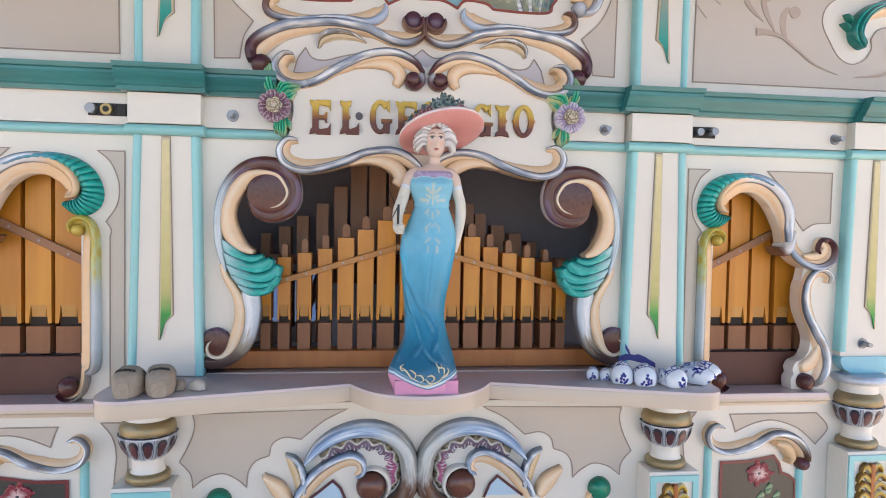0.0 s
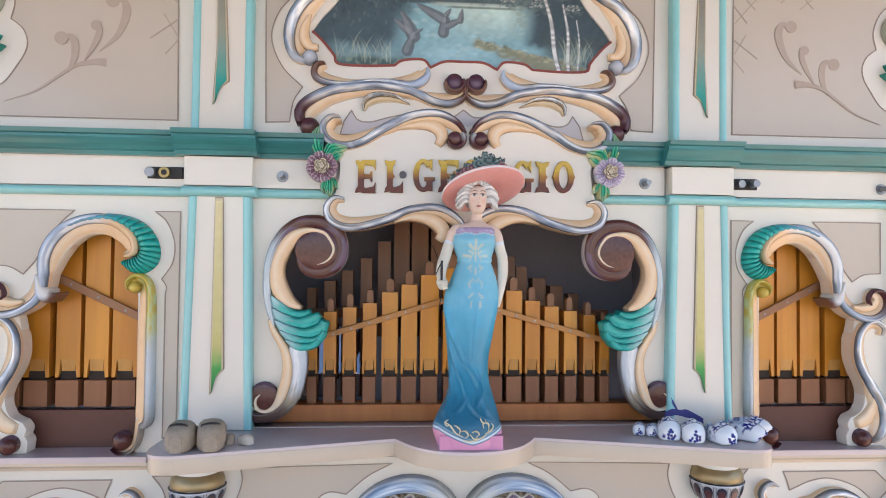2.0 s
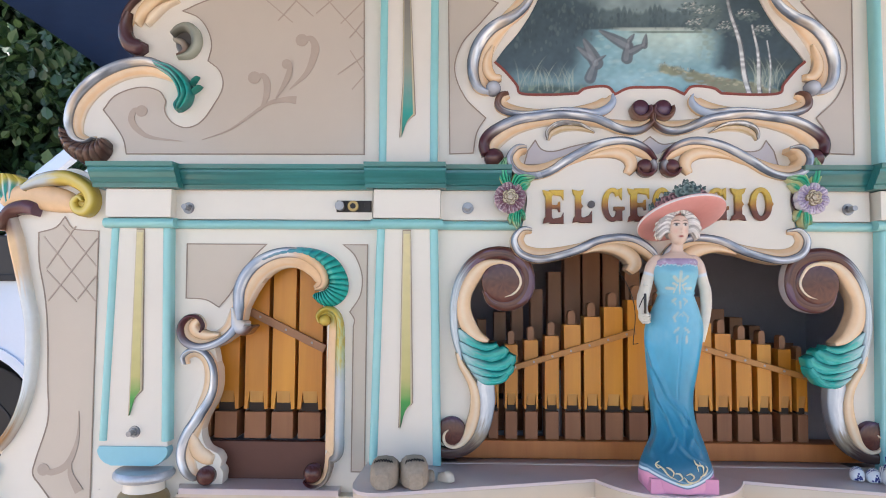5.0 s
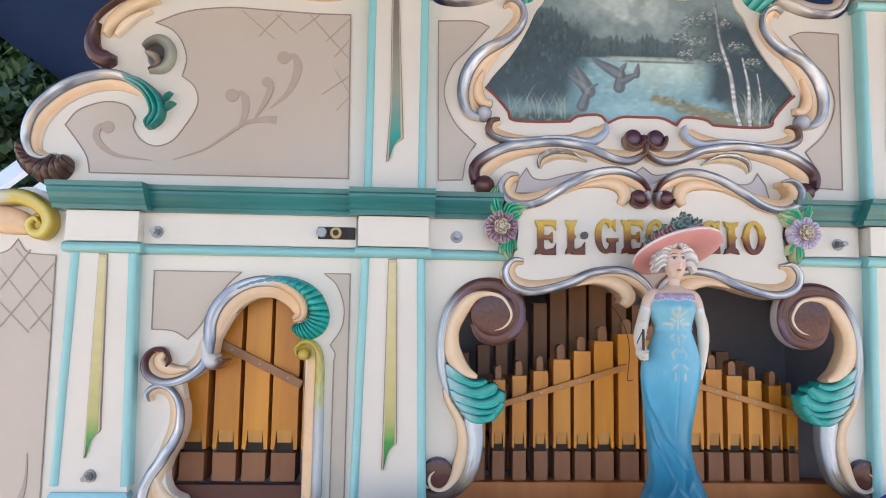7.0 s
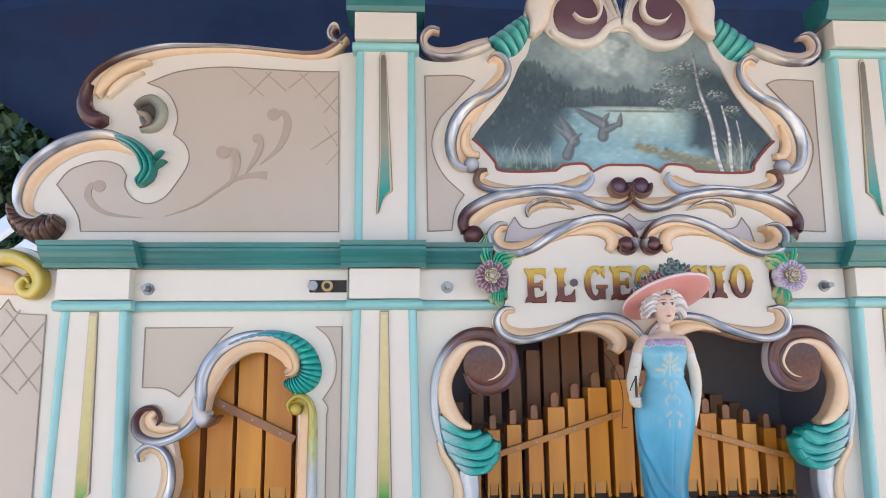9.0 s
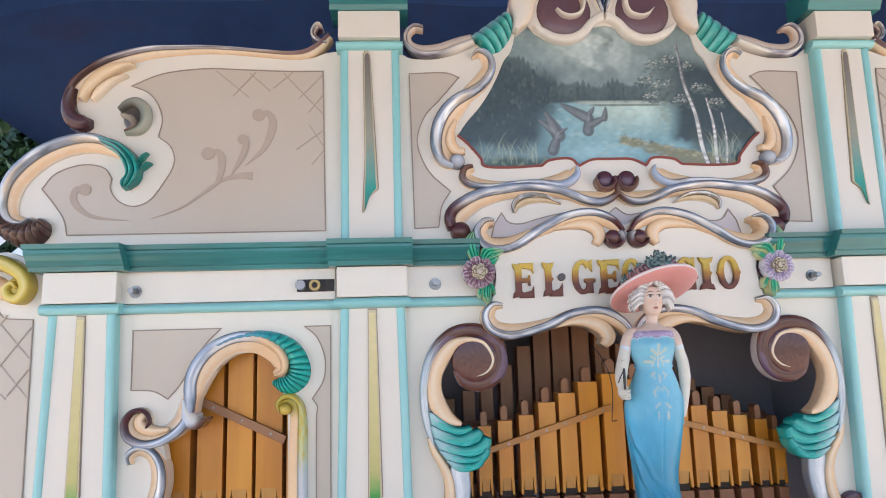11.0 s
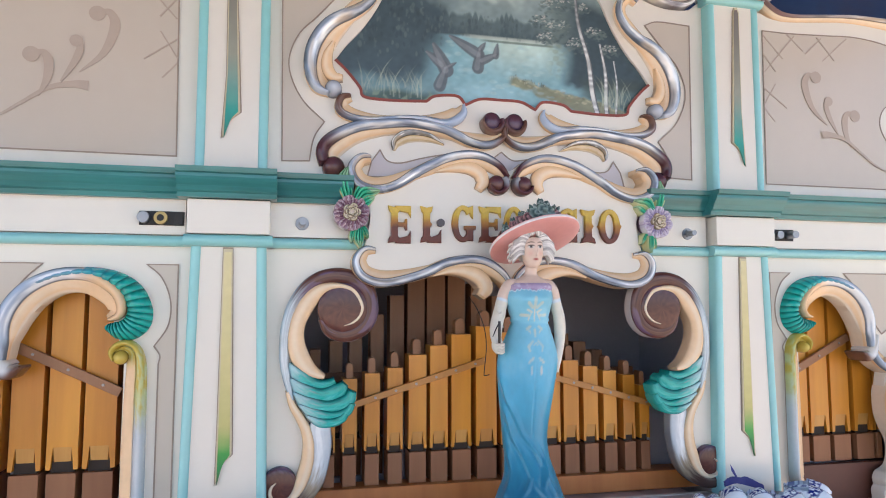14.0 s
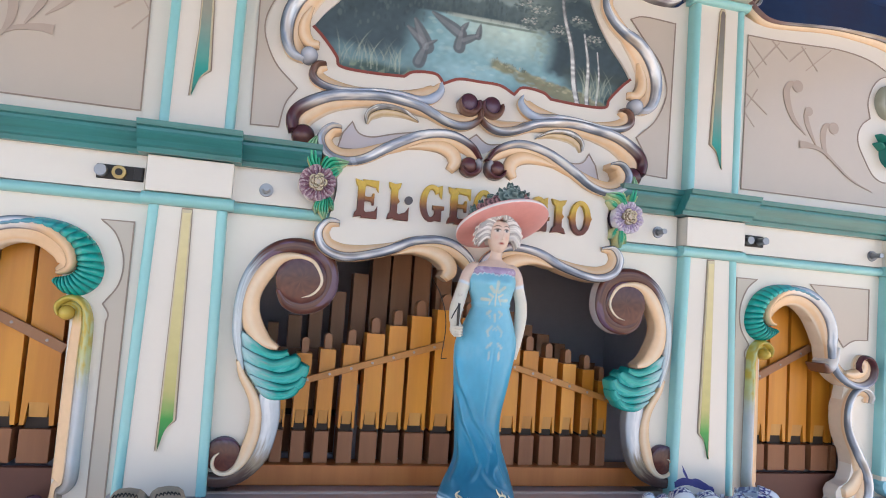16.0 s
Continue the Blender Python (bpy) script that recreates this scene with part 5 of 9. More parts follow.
# ---- carved brow between the sign and the landscape, and the frame of the landscape ----
frame_c = thing("landscape_frame", 0, -0.01, 1.66, "carved frame of peach and blue scrolls round a painted landscape", "picture frame")
for m in (1, -1):
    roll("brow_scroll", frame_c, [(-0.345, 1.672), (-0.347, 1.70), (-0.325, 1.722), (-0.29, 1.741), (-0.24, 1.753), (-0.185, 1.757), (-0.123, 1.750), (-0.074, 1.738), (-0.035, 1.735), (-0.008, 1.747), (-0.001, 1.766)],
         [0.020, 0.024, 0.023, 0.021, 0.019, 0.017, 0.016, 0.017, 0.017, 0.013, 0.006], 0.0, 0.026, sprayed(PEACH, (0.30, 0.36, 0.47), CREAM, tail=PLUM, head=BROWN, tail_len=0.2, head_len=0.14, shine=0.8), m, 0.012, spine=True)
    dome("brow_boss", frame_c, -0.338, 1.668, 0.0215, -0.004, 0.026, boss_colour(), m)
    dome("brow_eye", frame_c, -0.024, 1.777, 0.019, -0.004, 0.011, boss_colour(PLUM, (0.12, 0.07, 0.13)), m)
    wrap = [(-0.024 + 0.0205 * math.cos(a), 1.775 + 0.0205 * math.sin(a)) for a in (0.4, -0.2, -0.9, -1.6, -2.3, -3.0, -3.5)]
    roll("eye_wrap", frame_c, wrap, [0.004, 0.0065, 0.0075, 0.007, 0.006, 0.0045, 0.001], -0.004, 0.018, lambda s, u: mixc(mixc(PLUM, BROWN, step(0.15, 0.5, s)), (0.30, 0.20, 0.15), 0.5 * step(0.3, 0.9, u)), m, 0.012, profile=round_profile)
    roll("brow_strand", frame_c, [(-0.305, 1.806), (-0.320, 1.800), (-0.322, 1.784), (-0.302, 1.773), (-0.262, 1.768), (-0.215, 1.770), (-0.165, 1.772), (-0.118, 1.775), (-0.092, 1.79), (-0.086, 1.807)],
         [0.006, 0.012, 0.015, 0.014, 0.011, 0.010, 0.012, 0.018, 0.016, 0.002], 0.0, 0.022, sprayed(PEACH, (0.32, 0.42, 0.60), PEACH, tail=BROWN, head=(0.42, 0.52, 0.68), tail_len=0.22, head_len=0.28, shine=0.9), m, 0.012, spine=True)
    roll("brow_leaf", frame_c, [(-0.222, 1.708), (-0.216, 1.726), (-0.192, 1.738), (-0.155, 1.737), (-0.122, 1.724)], [0.003, 0.011, 0.0125, 0.009, 0.001], 0.0, 0.014, sprayed((0.55, 0.42, 0.24), (0.22, 0.19, 0.14), CREAM, shine=0.5), m, 0.01)
    roll("side_scroll", frame_c, [(-0.300, 2.055), (-0.285, 2.064), (-0.268, 2.052), (-0.266, 2.028), (-0.283, 2.0), (-0.313, 1.970), (-0.345, 1.937), (-0.366, 1.900), (-0.373, 1.862), (-0.366, 1.828), (-0.345, 1.812)],
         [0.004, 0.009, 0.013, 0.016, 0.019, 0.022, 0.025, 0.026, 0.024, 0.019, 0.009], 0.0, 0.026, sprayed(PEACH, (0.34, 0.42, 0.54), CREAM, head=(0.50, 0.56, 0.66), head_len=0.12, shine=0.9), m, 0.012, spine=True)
    dome("side_eye", frame_c, -0.340, 1.820, 0.0165, -0.006, 0.020, lambda k, a: mixc((0.55, 0.60, 0.68), (0.24, 0.26, 0.32), k), m)
    roll("side_leaf", frame_c, [(-0.340, 1.915), (-0.352, 1.885), (-0.352, 1.860), (-0.340, 1.844), (-0.322, 1.843)], [0.003, 0.010, 0.0125, 0.011, 0.007], -0.002, 0.014, lobe_paint, m, 0.012, profile=lobe_profile)
    # crown
    roll("crown_curl", frame_c, [(-0.405, 2.123), (-0.425, 2.126), (-0.440, 2.110), (-0.437, 2.087), (-0.412, 2.072), (-0.37, 2.074), (-0.33, 2.088), (-0.295, 2.10)],
         [0.004, 0.006, 0.008, 0.012, 0.016, 0.017, 0.017, 0.014], 0.0, 0.02, sprayed((0.64, 0.54, 0.48), (0.30, 0.24, 0.26), PEACH, head=CREAM, head_len=0.45, shine=0.3), m, 0.012, flip=True)
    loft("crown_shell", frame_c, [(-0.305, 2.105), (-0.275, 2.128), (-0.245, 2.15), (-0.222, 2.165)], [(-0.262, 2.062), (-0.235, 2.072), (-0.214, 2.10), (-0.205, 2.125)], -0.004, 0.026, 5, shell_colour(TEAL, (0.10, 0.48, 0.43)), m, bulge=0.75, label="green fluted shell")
    v = [(-0.204, 2.112), (-0.187, 2.152), (-0.182, 2.193), (-0.157, 2.229), (-0.115, 2.244), (-0.082, 2.237), (-0.062, 2.220), (-0.051, 2.197), (-0.048, 2.176), (-0.056, 2.156), (-0.076, 2.148), (-0.096, 2.152), (-0.110, 2.166)]
    roll("volute", frame_c, v, [0.006, 0.024, 0.030, 0.029, 0.021, 0.0155, 0.0105, 0.0065, 0.0048, 0.0045, 0.0040, 0.0034, 0.0010], -0.006, 0.020, lambda s, u: mixc(mixc(CREAM, PEACH, 0.35 * step(0.2, 0.9, -u)), (0.45, 0.36, 0.36), 0.5 * step(0.80, 0.97, u)), m, 0.02, flip=False, profile=lobe_profile)
    dome("volute_eye", frame_c, -0.0895, 2.166, 0.062, 0.002, 0.011, boss_colour((0.13, 0.075, 0.10), (0.17, 0.10, 0.11)), m)
    roll("volute_rim", frame_c, [(-0.160, 2.132), (-0.143, 2.117), (-0.113, 2.1015), (-0.078, 2.100), (-0.050, 2.114), (-0.030, 2.137), (-0.010, 2.150), (0.0, 2.152)], [0.004, 0.0085, 0.0095, 0.0105, 0.0105, 0.0095, 0.011, 0.012], -0.002, 0.014, lambda s, u: CREAM, m, 0.014, profile=lobe_profile)
    roll("crown_horn", frame_c, [(-0.004, 2.158), (-0.015, 2.185), (-0.024, 2.215), (-0.030, 2.250), (-0.030, 2.285)], [0.003, 0.0085, 0.0105, 0.0105, 0.003], 0.0, 0.018, sprayed(CREAM, (0.34, 0.40, 0.50), CREAM, shine=0.7), m, 0.012, flip=True)

frame_c.location.x = 0.003

# ---- landscape painting, laid on a flat panel with a loose brush ----
painting = thing("landscape_painting", 0, 0.008, 1.79, "oil painted lake landscape with dark firs and birches", "painting")
NX, NZ = 420, 236
gx, gz = np.meshgrid(np.linspace(-0.35, 0.35, NX), np.linspace(1.79, 2.183, NZ))


def ss(a, b, x):
    k = np.clip((x - a) / (b - a), 0, 1)
    return k * k * (3 - 2 * k)


def fuzz(fx, fz, seed):
    """Smooth uneven values from a few waves."""
    r = np.random.RandomState(seed)
    v = np.zeros_like(gx)
    for _ in range(9):
        a, b, p = r.uniform(-1, 1) * fx, r.uniform(-1, 1) * fz, r.uniform(0, 6.28)
        v += np.sin(gx * a + gz * b + p)
    return v / 3.0


def lay(base, colour, mask):
    return base + (np.array(colour) - base) * np.clip(mask, 0, 1)[..., None]


soft, fine, leafy = fuzz(70, 90, 1), fuzz(400, 500, 2) * 0.6 + fuzz(190, 230, 12) * 0.6, fuzz(300, 300, 7) + 0.6 * fuzz(120, 140, 21)
pic = np.ones((NZ, NX, 3)) * np.array((0.20, 0.27, 0.275))
# pale mountain side
pic = lay(pic, (0.38, 0.47, 0.46), ss(0.14, 0.02, np.abs(gx + 0.02 + 0.4 * (gz - 2.07))) * ss(2.01, 2.06, gz + 0.01 * soft))
pic = lay(pic, (0.17, 0.23, 0.23), 0.7 * ss(0.0, 0.9, fuzz(150, 90, 5) + 6 * (gx - 0.01)) * ss(1.99, 2.03, gz))
pic = lay(pic, (0.50, 0.57, 0.53), 0.6 * ss(0.2, 1.1, np.sin(gx * 60 + gz * 85 + 1.2 * soft) + 0.5 * fine) * ss(0.10, 0.0, np.abs(gx + 0.03)) * ss(2.02, 2.05, gz))
# fir line, higher at the sides
firs = 1.992 + 0.050 * ss(-0.10, -0.20, gx) + 0.030 * ss(-0.16, -0.24, gx) + 0.012 * np.abs(np.sin(gx * 240 + 2.0 * np.sin(gx * 31))) * (0.6 + 0.6 * np.sin(gx * 97)) + 0.005 * np.sin(gx * 61)
pic = lay(pic, (0.085, 0.125, 0.135), ss(0.007, -0.004, gz - firs) * ss(1.945, 1.956, gz))
pic = lay(pic, (0.05, 0.08, 0.09), ss(0.0, -0.02, gz - firs + 0.016) * ss(1.945, 1.956, gz) * (0.6 + 0.3 * fine))
# lake with a far bank, paler towards the far side
water = ss(1.958, 1.952, gz)
pic = lay(pic, (0.20, 0.37, 0.42), water)
pic = lay(pic, (0.42, 0.56, 0.52), water * ss(0.15, 0.02, np.abs(gx - 0.05)) * ss(1.86, 1.945, gz))
pic = lay(pic, (0.30, 0.50, 0.56), 0.6 * water * ss(0.12, 0.0, np.abs(gx + 0.03)) * ss(1.875, 1.84, gz))
pic = lay(pic, (0.36, 0.42, 0.38), 0.8 * ss(1.961, 1.957, gz) * ss(1.950, 1.953, gz) * ss(-0.09, -0.05, gx) * ss(0.14, 0.11, gx))
pic = lay(pic, (0.09, 0.12, 0.10), 0.8 * ss(1.952, 1.950, gz) * ss(1.945, 1.948, gz) * ss(-0.05, -0.02, gx) * ss(0.13, 0.11, gx))
# dark wood and its mirror image at the near side
pic = lay(pic, (0.05, 0.08, 0.095), ss(-0.085, -0.165, gx + 0.014 * soft + 0.25 * (1.92 - gz)) * ss(1.825, 1.885, gz + 0.015 * soft) * ss(2.06, 2.0, gz))
pic = lay(pic, (0.10, 0.15, 0.15), 0.6 * ss(-0.10, -0.15, gx) * ss(1.875, 1.83, gz + 0.01 * soft))
# broad trees on the far side
pic = lay(pic, (0.045, 0.072, 0.085), ss(0.118, 0.165, gx + 0.012 * soft + 0.10 * (gz - 1.93)) * ss(1.852, 1.875, gz + 0.004 * fine) * ss(2.065, 2.03, gz + 0.28 * (gx - 0.2)))
crown = ss(0.085, 0.115, gx + 0.012 * leafy) * ss(1.945, 1.965, gz + 0.008 * leafy) * ss(2.07, 2.045, gz + 0.20 * (gx - 0.12) + 0.008 * leafy)
pic = lay(pic, (0.13, 0.18, 0.175), 0.75 * crown * ss(0.20, 0.12, gx))
dab_rnd = random.Random(31)


def dab(x, z, rx, rz, turn, colour, amount):
    """One short stroke of the brush."""
    i0, i1 = np.searchsorted(gx[0], (x - 0.02, x + 0.02))
    j0, j1 = np.searchsorted(gz[:, 0], (z - 0.02, z + 0.02))
    dx, dz = gx[j0:j1, i0:i1] - x, gz[j0:j1, i0:i1] - z
    c, n = math.cos(turn), math.sin(turn)
    d = np.hypot((dx * c + dz * n) / rx, (dz * c - dx * n) / rz)
    pic[j0:j1, i0:i1] = lay(pic[j0:j1, i0:i1], colour, amount * ss(1.15, 0.6, d))


def dabs(count, xs, zs, size, colours, amount, turn=(-0.6, 0.6), where=None):
    for _ in range(count):
        x, z = dab_rnd.uniform(*xs), dab_rnd.uniform(*zs)
        if where and not where(x, z):
            continue
        q = dab_rnd.uniform(*size)
        dab(x, z, q, q * dab_rnd.uniform(0.35, 0.6), dab_rnd.uniform(*turn), dab_rnd.choice(colours), amount * dab_rnd.uniform(0.5, 1.0))


# leaf clusters of the broad trees, dark below and pale where the light strikes
for cx, cz, rr in ((0.118, 2.035, 0.030), (0.150, 2.048, 0.026), (0.092, 2.000, 0.024), (0.130, 1.990, 0.030), (0.105, 1.966, 0.022), (0.185, 2.035, 0.024), (0.215, 1.985, 0.024), (0.250, 1.950, 0.022), (0.172, 1.955, 0.026)):
    near = lambda x, z: math.hypot(x - cx, (z - cz) * 1.5) < rr
    dabs(70, (cx - rr, cx + rr), (cz - rr, cz + rr * 0.6), (0.003, 0.006), ((0.06, 0.09, 0.10), (0.09, 0.13, 0.13), (0.13, 0.17, 0.16)), 0.8, where=near)
    dabs(34, (cx - rr, cx + rr * 0.5), (cz, cz + rr * 0.7), (0.0018, 0.0036), ((0.30, 0.35, 0.33), (0.42, 0.45, 0.42), (0.48, 0.46, 0.42)), 0.75, where=near)
pic = lay(pic, (0.20, 0.24, 0.17), 0.5 * water * ss(0.035, 0.0, np.abs(gx - 0.125)) * ss(1.87, 1.90, gz) * ss(0.0, 0.8, fine + 0.4))
# spit of grassy land
bank = 1.872 - 0.21 * (gx - 0.02) - 0.25 * np.maximum(0, gx - 0.17) ** 2 + 0.003 * fuzz(220, 20, 8)
pic = lay(pic, (0.20, 0.215, 0.14), ss(0.006, -0.002, gz - bank - 0.004) * ss(0.015, 0.03, gx) * ss(-0.020, -0.010, gz - bank + 0.10 * np.maximum(0, gx - 0.05)))
pic = lay(pic, (0.36, 0.37, 0.24), 0.7 * ss(0.004, 0.0, np.abs(gz - bank - 0.002)) * ss(0.03, 0.06, gx) * (0.5 + 0.5 * fine))
pic = lay(pic, (0.055, 0.075, 0.065), ss(0.0, 0.012, gz - bank) * ss(0.16, 0.20, gx) * ss(1.90, 1.87, gz) * 0.8)
dabs(150, (0.03, 0.26), (1.825, 1.885), (0.003, 0.007), ((0.30, 0.30, 0.19), (0.14, 0.16, 0.11), (0.42, 0.40, 0.27), (0.22, 0.20, 0.13)), 0.75, (-0.25, 0.1), lambda x, z: -0.013 < z - (1.872 - 0.21 * (x - 0.02)) < 0.006)
dabs(90, (0.02, 0.12), (1.862, 1.885), (0.0016, 0.003), ((0.45, 0.44, 0.33), (0.10, 0.12, 0.09)), 0.7, (1.2, 1.9), lambda x, z: abs(z - (1.878 - 0.21 * (x - 0.02))) < 0.006)
dabs(160, (-0.30, -0.12), (1.90, 2.05), (0.004, 0.008), ((0.035, 0.055, 0.07), (0.08, 0.115, 0.125), (0.11, 0.15, 0.15)), 0.55, (1.3, 1.85))
dabs(130, (-0.22, 0.10), (1.957, 2.0), (0.003, 0.007), ((0.05, 0.075, 0.085), (0.10, 0.14, 0.14)), 0.5, (1.45, 1.7))
dabs(120, (-0.12, 0.14), (1.83, 1.945), (0.005, 0.012), ((0.44, 0.58, 0.56), (0.22, 0.40, 0.45), (0.34, 0.52, 0.55)), 0.3, (-0.06, 0.06))
pic = lay(pic, (0.06, 0.10, 0.085), ss(1.842, 1.822, gz + 0.006 * soft) * ss(-0.10, -0.17, gx))
pic = lay(pic, (0.24, 0.30, 0.19), 0.5 * ss(1.845, 1.825, gz + 0.006 * fine) * ss(0.2, 0.9, fine) * ss(-0.06, -0.12, gx))
for k, (x0, lean, wd, zt) in enumerate(((0.216, -0.20, 0.0064, 2.09), (0.241, -0.09, 0.0052, 1.965), (0.262, -0.03, 0.0024, 1.93))):
    mid = x0 + lean * (gz - 1.82) + 0.003 * np.sin(gz * 40 + k)
    bark = 0.5 + 0.5 * np.sin(gz * 330 + 3 * np.sin(gz * 90) + k)
    thin = wd * (0.45 + 0.55 * ss(zt, 1.84, gz))
    pic = lay(pic, (0.09, 0.10, 0.11), (np.abs(gx - mid) < thin) * (gz < zt) * (gz > 1.812))
    pic = lay(pic, (0.68, 0.71, 0.70), (0.45 + 0.5 * bark) * ss(0.0012, -0.0008, np.abs(gx - mid + 0.001) - thin * 0.65) * (gz < zt) * (0.35 + 0.65 * ss(2.03, 1.93, gz)) * (gz > 1.812))
for k in range(90):
    r = random.Random(k)
    side = k % 2
    x0 = r.uniform(0.225, 0.30) if side else r.uniform(-0.29, -0.16)
    z0, ln, lean = r.uniform(1.815, 1.84), r.uniform(0.025, 0.065), r.uniform(-0.6, 0.6)
    t = (gz - z0) / ln
    mid = x0 + lean * ln * t * t
    pic = lay(pic, (0.34, 0.39, 0.31), r.uniform(0.15, 0.55) * ss(0.0016, 0.0005, np.abs(gx - mid)) * (t > 0) * ss(1.0, 0.5, t))
# two plain winged wedge shapes over the water, dark with a paler underside
for strokes in (((-0.126, 1.847, -0.112, 1.885, 0.0125), (-0.113, 1.884, -0.092, 1.897, 0.0052), (-0.112, 1.880, -0.138, 1.932, 0.0150), (-0.120, 1.890, -0.152, 1.915, 0.0110)),
                ((-0.046, 1.890, -0.040, 1.930, 0.0125), (-0.040, 1.930, -0.030, 1.944, 0.0060), (-0.044, 1.918, -0.104, 1.952, 0.0125), (-0.036, 1.906, -0.004, 1.922, 0.0090), (-0.008, 1.918, -0.004, 1.944, 0.0070))):
    for tone, slip, thin in (((0.10, 0.115, 0.13), 0.0, 1.0), ((0.30, 0.33, 0.35), 0.0022, 0.45)):
        for x0, z0, x1, z1, wd in strokes:
            dx, dz = x1 - x0, z1 - z0
            t = np.clip(((gx + slip - x0) * dx + (gz - z0) * dz) / (dx * dx + dz * dz), 0, 1)
            d = np.hypot(gx + slip - x0 - t * dx, gz - z0 - t * dz)
            pic = lay(pic, tone, (0.92 if thin == 1.0 else 0.3) * ss(0.0012, -0.0012, d - wd * thin * (1 - 0.75 * t * t)))
pic = pic * 1.15 * (1 + 0.07 * fine + 0.05 * soft)[..., None] + 0.012
bm = bmesh.new()
vs = [[bm.verts.new((float(gx[j, i]), 0.006, float(gz[j, i]))) for i in range(NX)] for j in range(NZ)]
for j in range(NZ - 1):
    for i in range(NX - 1):
        if abs(gx[j, i]) > 0.345 - 0.72 * max(0.0, gz[j, i] - 1.95):
            continue
        bm.faces.new((vs[j][i], vs[j][i + 1], vs[j + 1][i + 1], vs[j + 1][i]))
canvas_mat = attribute_paint("oil paint", 0.22, 0.1, 0.1, 120)
canvas = part("canvas", bm, canvas_mat, painting)
set_paint(canvas.data, [tuple(c) for c in np.clip(pic, 0.005, 1).reshape(-1, 3)])
part("canvas_back", slab([[(-0.34, 1.785), (0.34, 1.785), (0.34, 1.94), (0.195, 2.18), (-0.195, 2.18), (-0.34, 1.94)]], 0.0075, 0.010), dark_inside, painting)

# ---- carvings of the crest boards ----
for m in (1, -1):
    crest = thing("crest_carving", -1.0 * m, -0.01, 1.65, "carved crest scrolls in peach, blue and teal on the upper board", "carving", "carvings of the crest boards")
    roll("crest_edge", crest, [(-0.604, 2.108), (-0.626, 2.084), (-0.656, 2.066), (-0.692, 2.062), (-0.741, 2.066), (-0.801, 2.072), (-0.86, 2.0755), (-0.92, 2.0745), (-0.979, 2.071), (-1.026, 2.061), (-1.072, 2.044), (-1.106, 2.023), (-1.133, 1.996), (-1.149, 1.962)],
         [0.005, 0.008, 0.008, 0.0065, 0.006, 0.006, 0.007, 0.009, 0.012, 0.014, 0.0155, 0.0165, 0.0165, 0.012], 0.0, 0.020, sprayed((0.74, 0.58, 0.40), (0.33, 0.28, 0.26), PEACH, shine=0.2, head=(0.085, 0.045, 0.042), tail=(0.24, 0.15, 0.15), tail_len=0.30, head_len=0.34), m, 0.024, flip=True)
    roll("crest_hook", crest, [(-1.136, 1.990), (-1.147, 1.962), (-1.146, 1.938), (-1.134, 1.919), (-1.115, 1.912), (-1.098, 1.913)], [0.006, 0.0125, 0.0155, 0.0180, 0.0175, 0.0085], -0.002, 0.024, lambda s, u: mixc(mixc((0.085, 0.045, 0.042), (0.075, 0.032, 0.038), step(0.2, 0.6, s)), (0.17, 0.12, 0.15), 0.35 * math.exp(-((u - 0.3) / 0.25) ** 2)), m, 0.024, profile=round_profile)
    roll("crest_leaf", crest, [(-1.016, 2.040), (-1.050, 2.034), (-1.083, 2.017), (-1.108, 1.990), (-1.120, 1.962)], [0.003, 0.010, 0.0125, 0.011, 0.004], -0.008, 0.016, lambda s, u: mixc((0.77, 0.55, 0.32), (0.82, 0.68, 0.48), 0.7 * step(-0.5, 0.6, u)), m, 0.015, profile=lobe_profile)
    roll("crest_leaf", crest, [(-1.030, 2.018), (-1.060, 2.006), (-1.085, 1.985), (-1.100, 1.962)], [0.002, 0.0065, 0.0095, 0.004], -0.004, 0.013, lambda s, u: mixc((0.80, 0.62, 0.42), (0.84, 0.74, 0.58), 0.7 * step(-0.5, 0.6, u)), m, 0.012, profile=lobe_profile)
    roll("crest_finial", crest, [(-0.612, 2.094), (-0.633, 2.10), (-0.641, 2.116), (-0.632, 2.131), (-0.622, 2.126)], [0.005, 0.008, 0.007, 0.007, 0.003], 0.0, 0.016, sprayed((0.2, 0.13, 0.14), (0.4, 0.38, 0.4), (0.1, 0.06, 0.07), head=CREAM, head_len=0.4), m, 0.02)
    # pierced eye, its shaded hollow painted as a dark disc, with a grey green curl
    dome("crest_pocket", crest, -1.008, 1.926, 0.030, 0.0, 0.004, lambda k, a: mixc((0.10, 0.09, 0.08), (0.35, 0.33, 0.28), step(0.6, 1.0, k)), m, 1.15)
    roll("crest_curl", crest, [(-1.044, 1.94), (-1.028, 1.955), (-1.008, 1.958), (-0.992, 1.942), (-0.990, 1.918), (-1.003, 1.898), (-1.03, 1.889)], [0.006, 0.009, 0.011, 0.012, 0.012, 0.010, 0.003], -0.001, 0.018,
         lambda s, u: mixc(mixc((0.16, 0.17, 0.14), (0.36, 0.38, 0.31), step(-0.5, 0.4, u)), (0.12, 0.11, 0.09), 0.6 * step(0.4, 0.0, s)), m, 0.01, flip=False, profile=round_profile)
    roll("crest_drop", crest, [(-1.038, 1.93), (-1.018, 1.922), (-1.012, 1.905), (-1.03, 1.892)], [0.004, 0.008, 0.007, 0.002], -0.002, 0.018, lambda s, u: mixc((0.36, 0.33, 0.26), BROWN, s), m, 0.01, profile=round_profile)
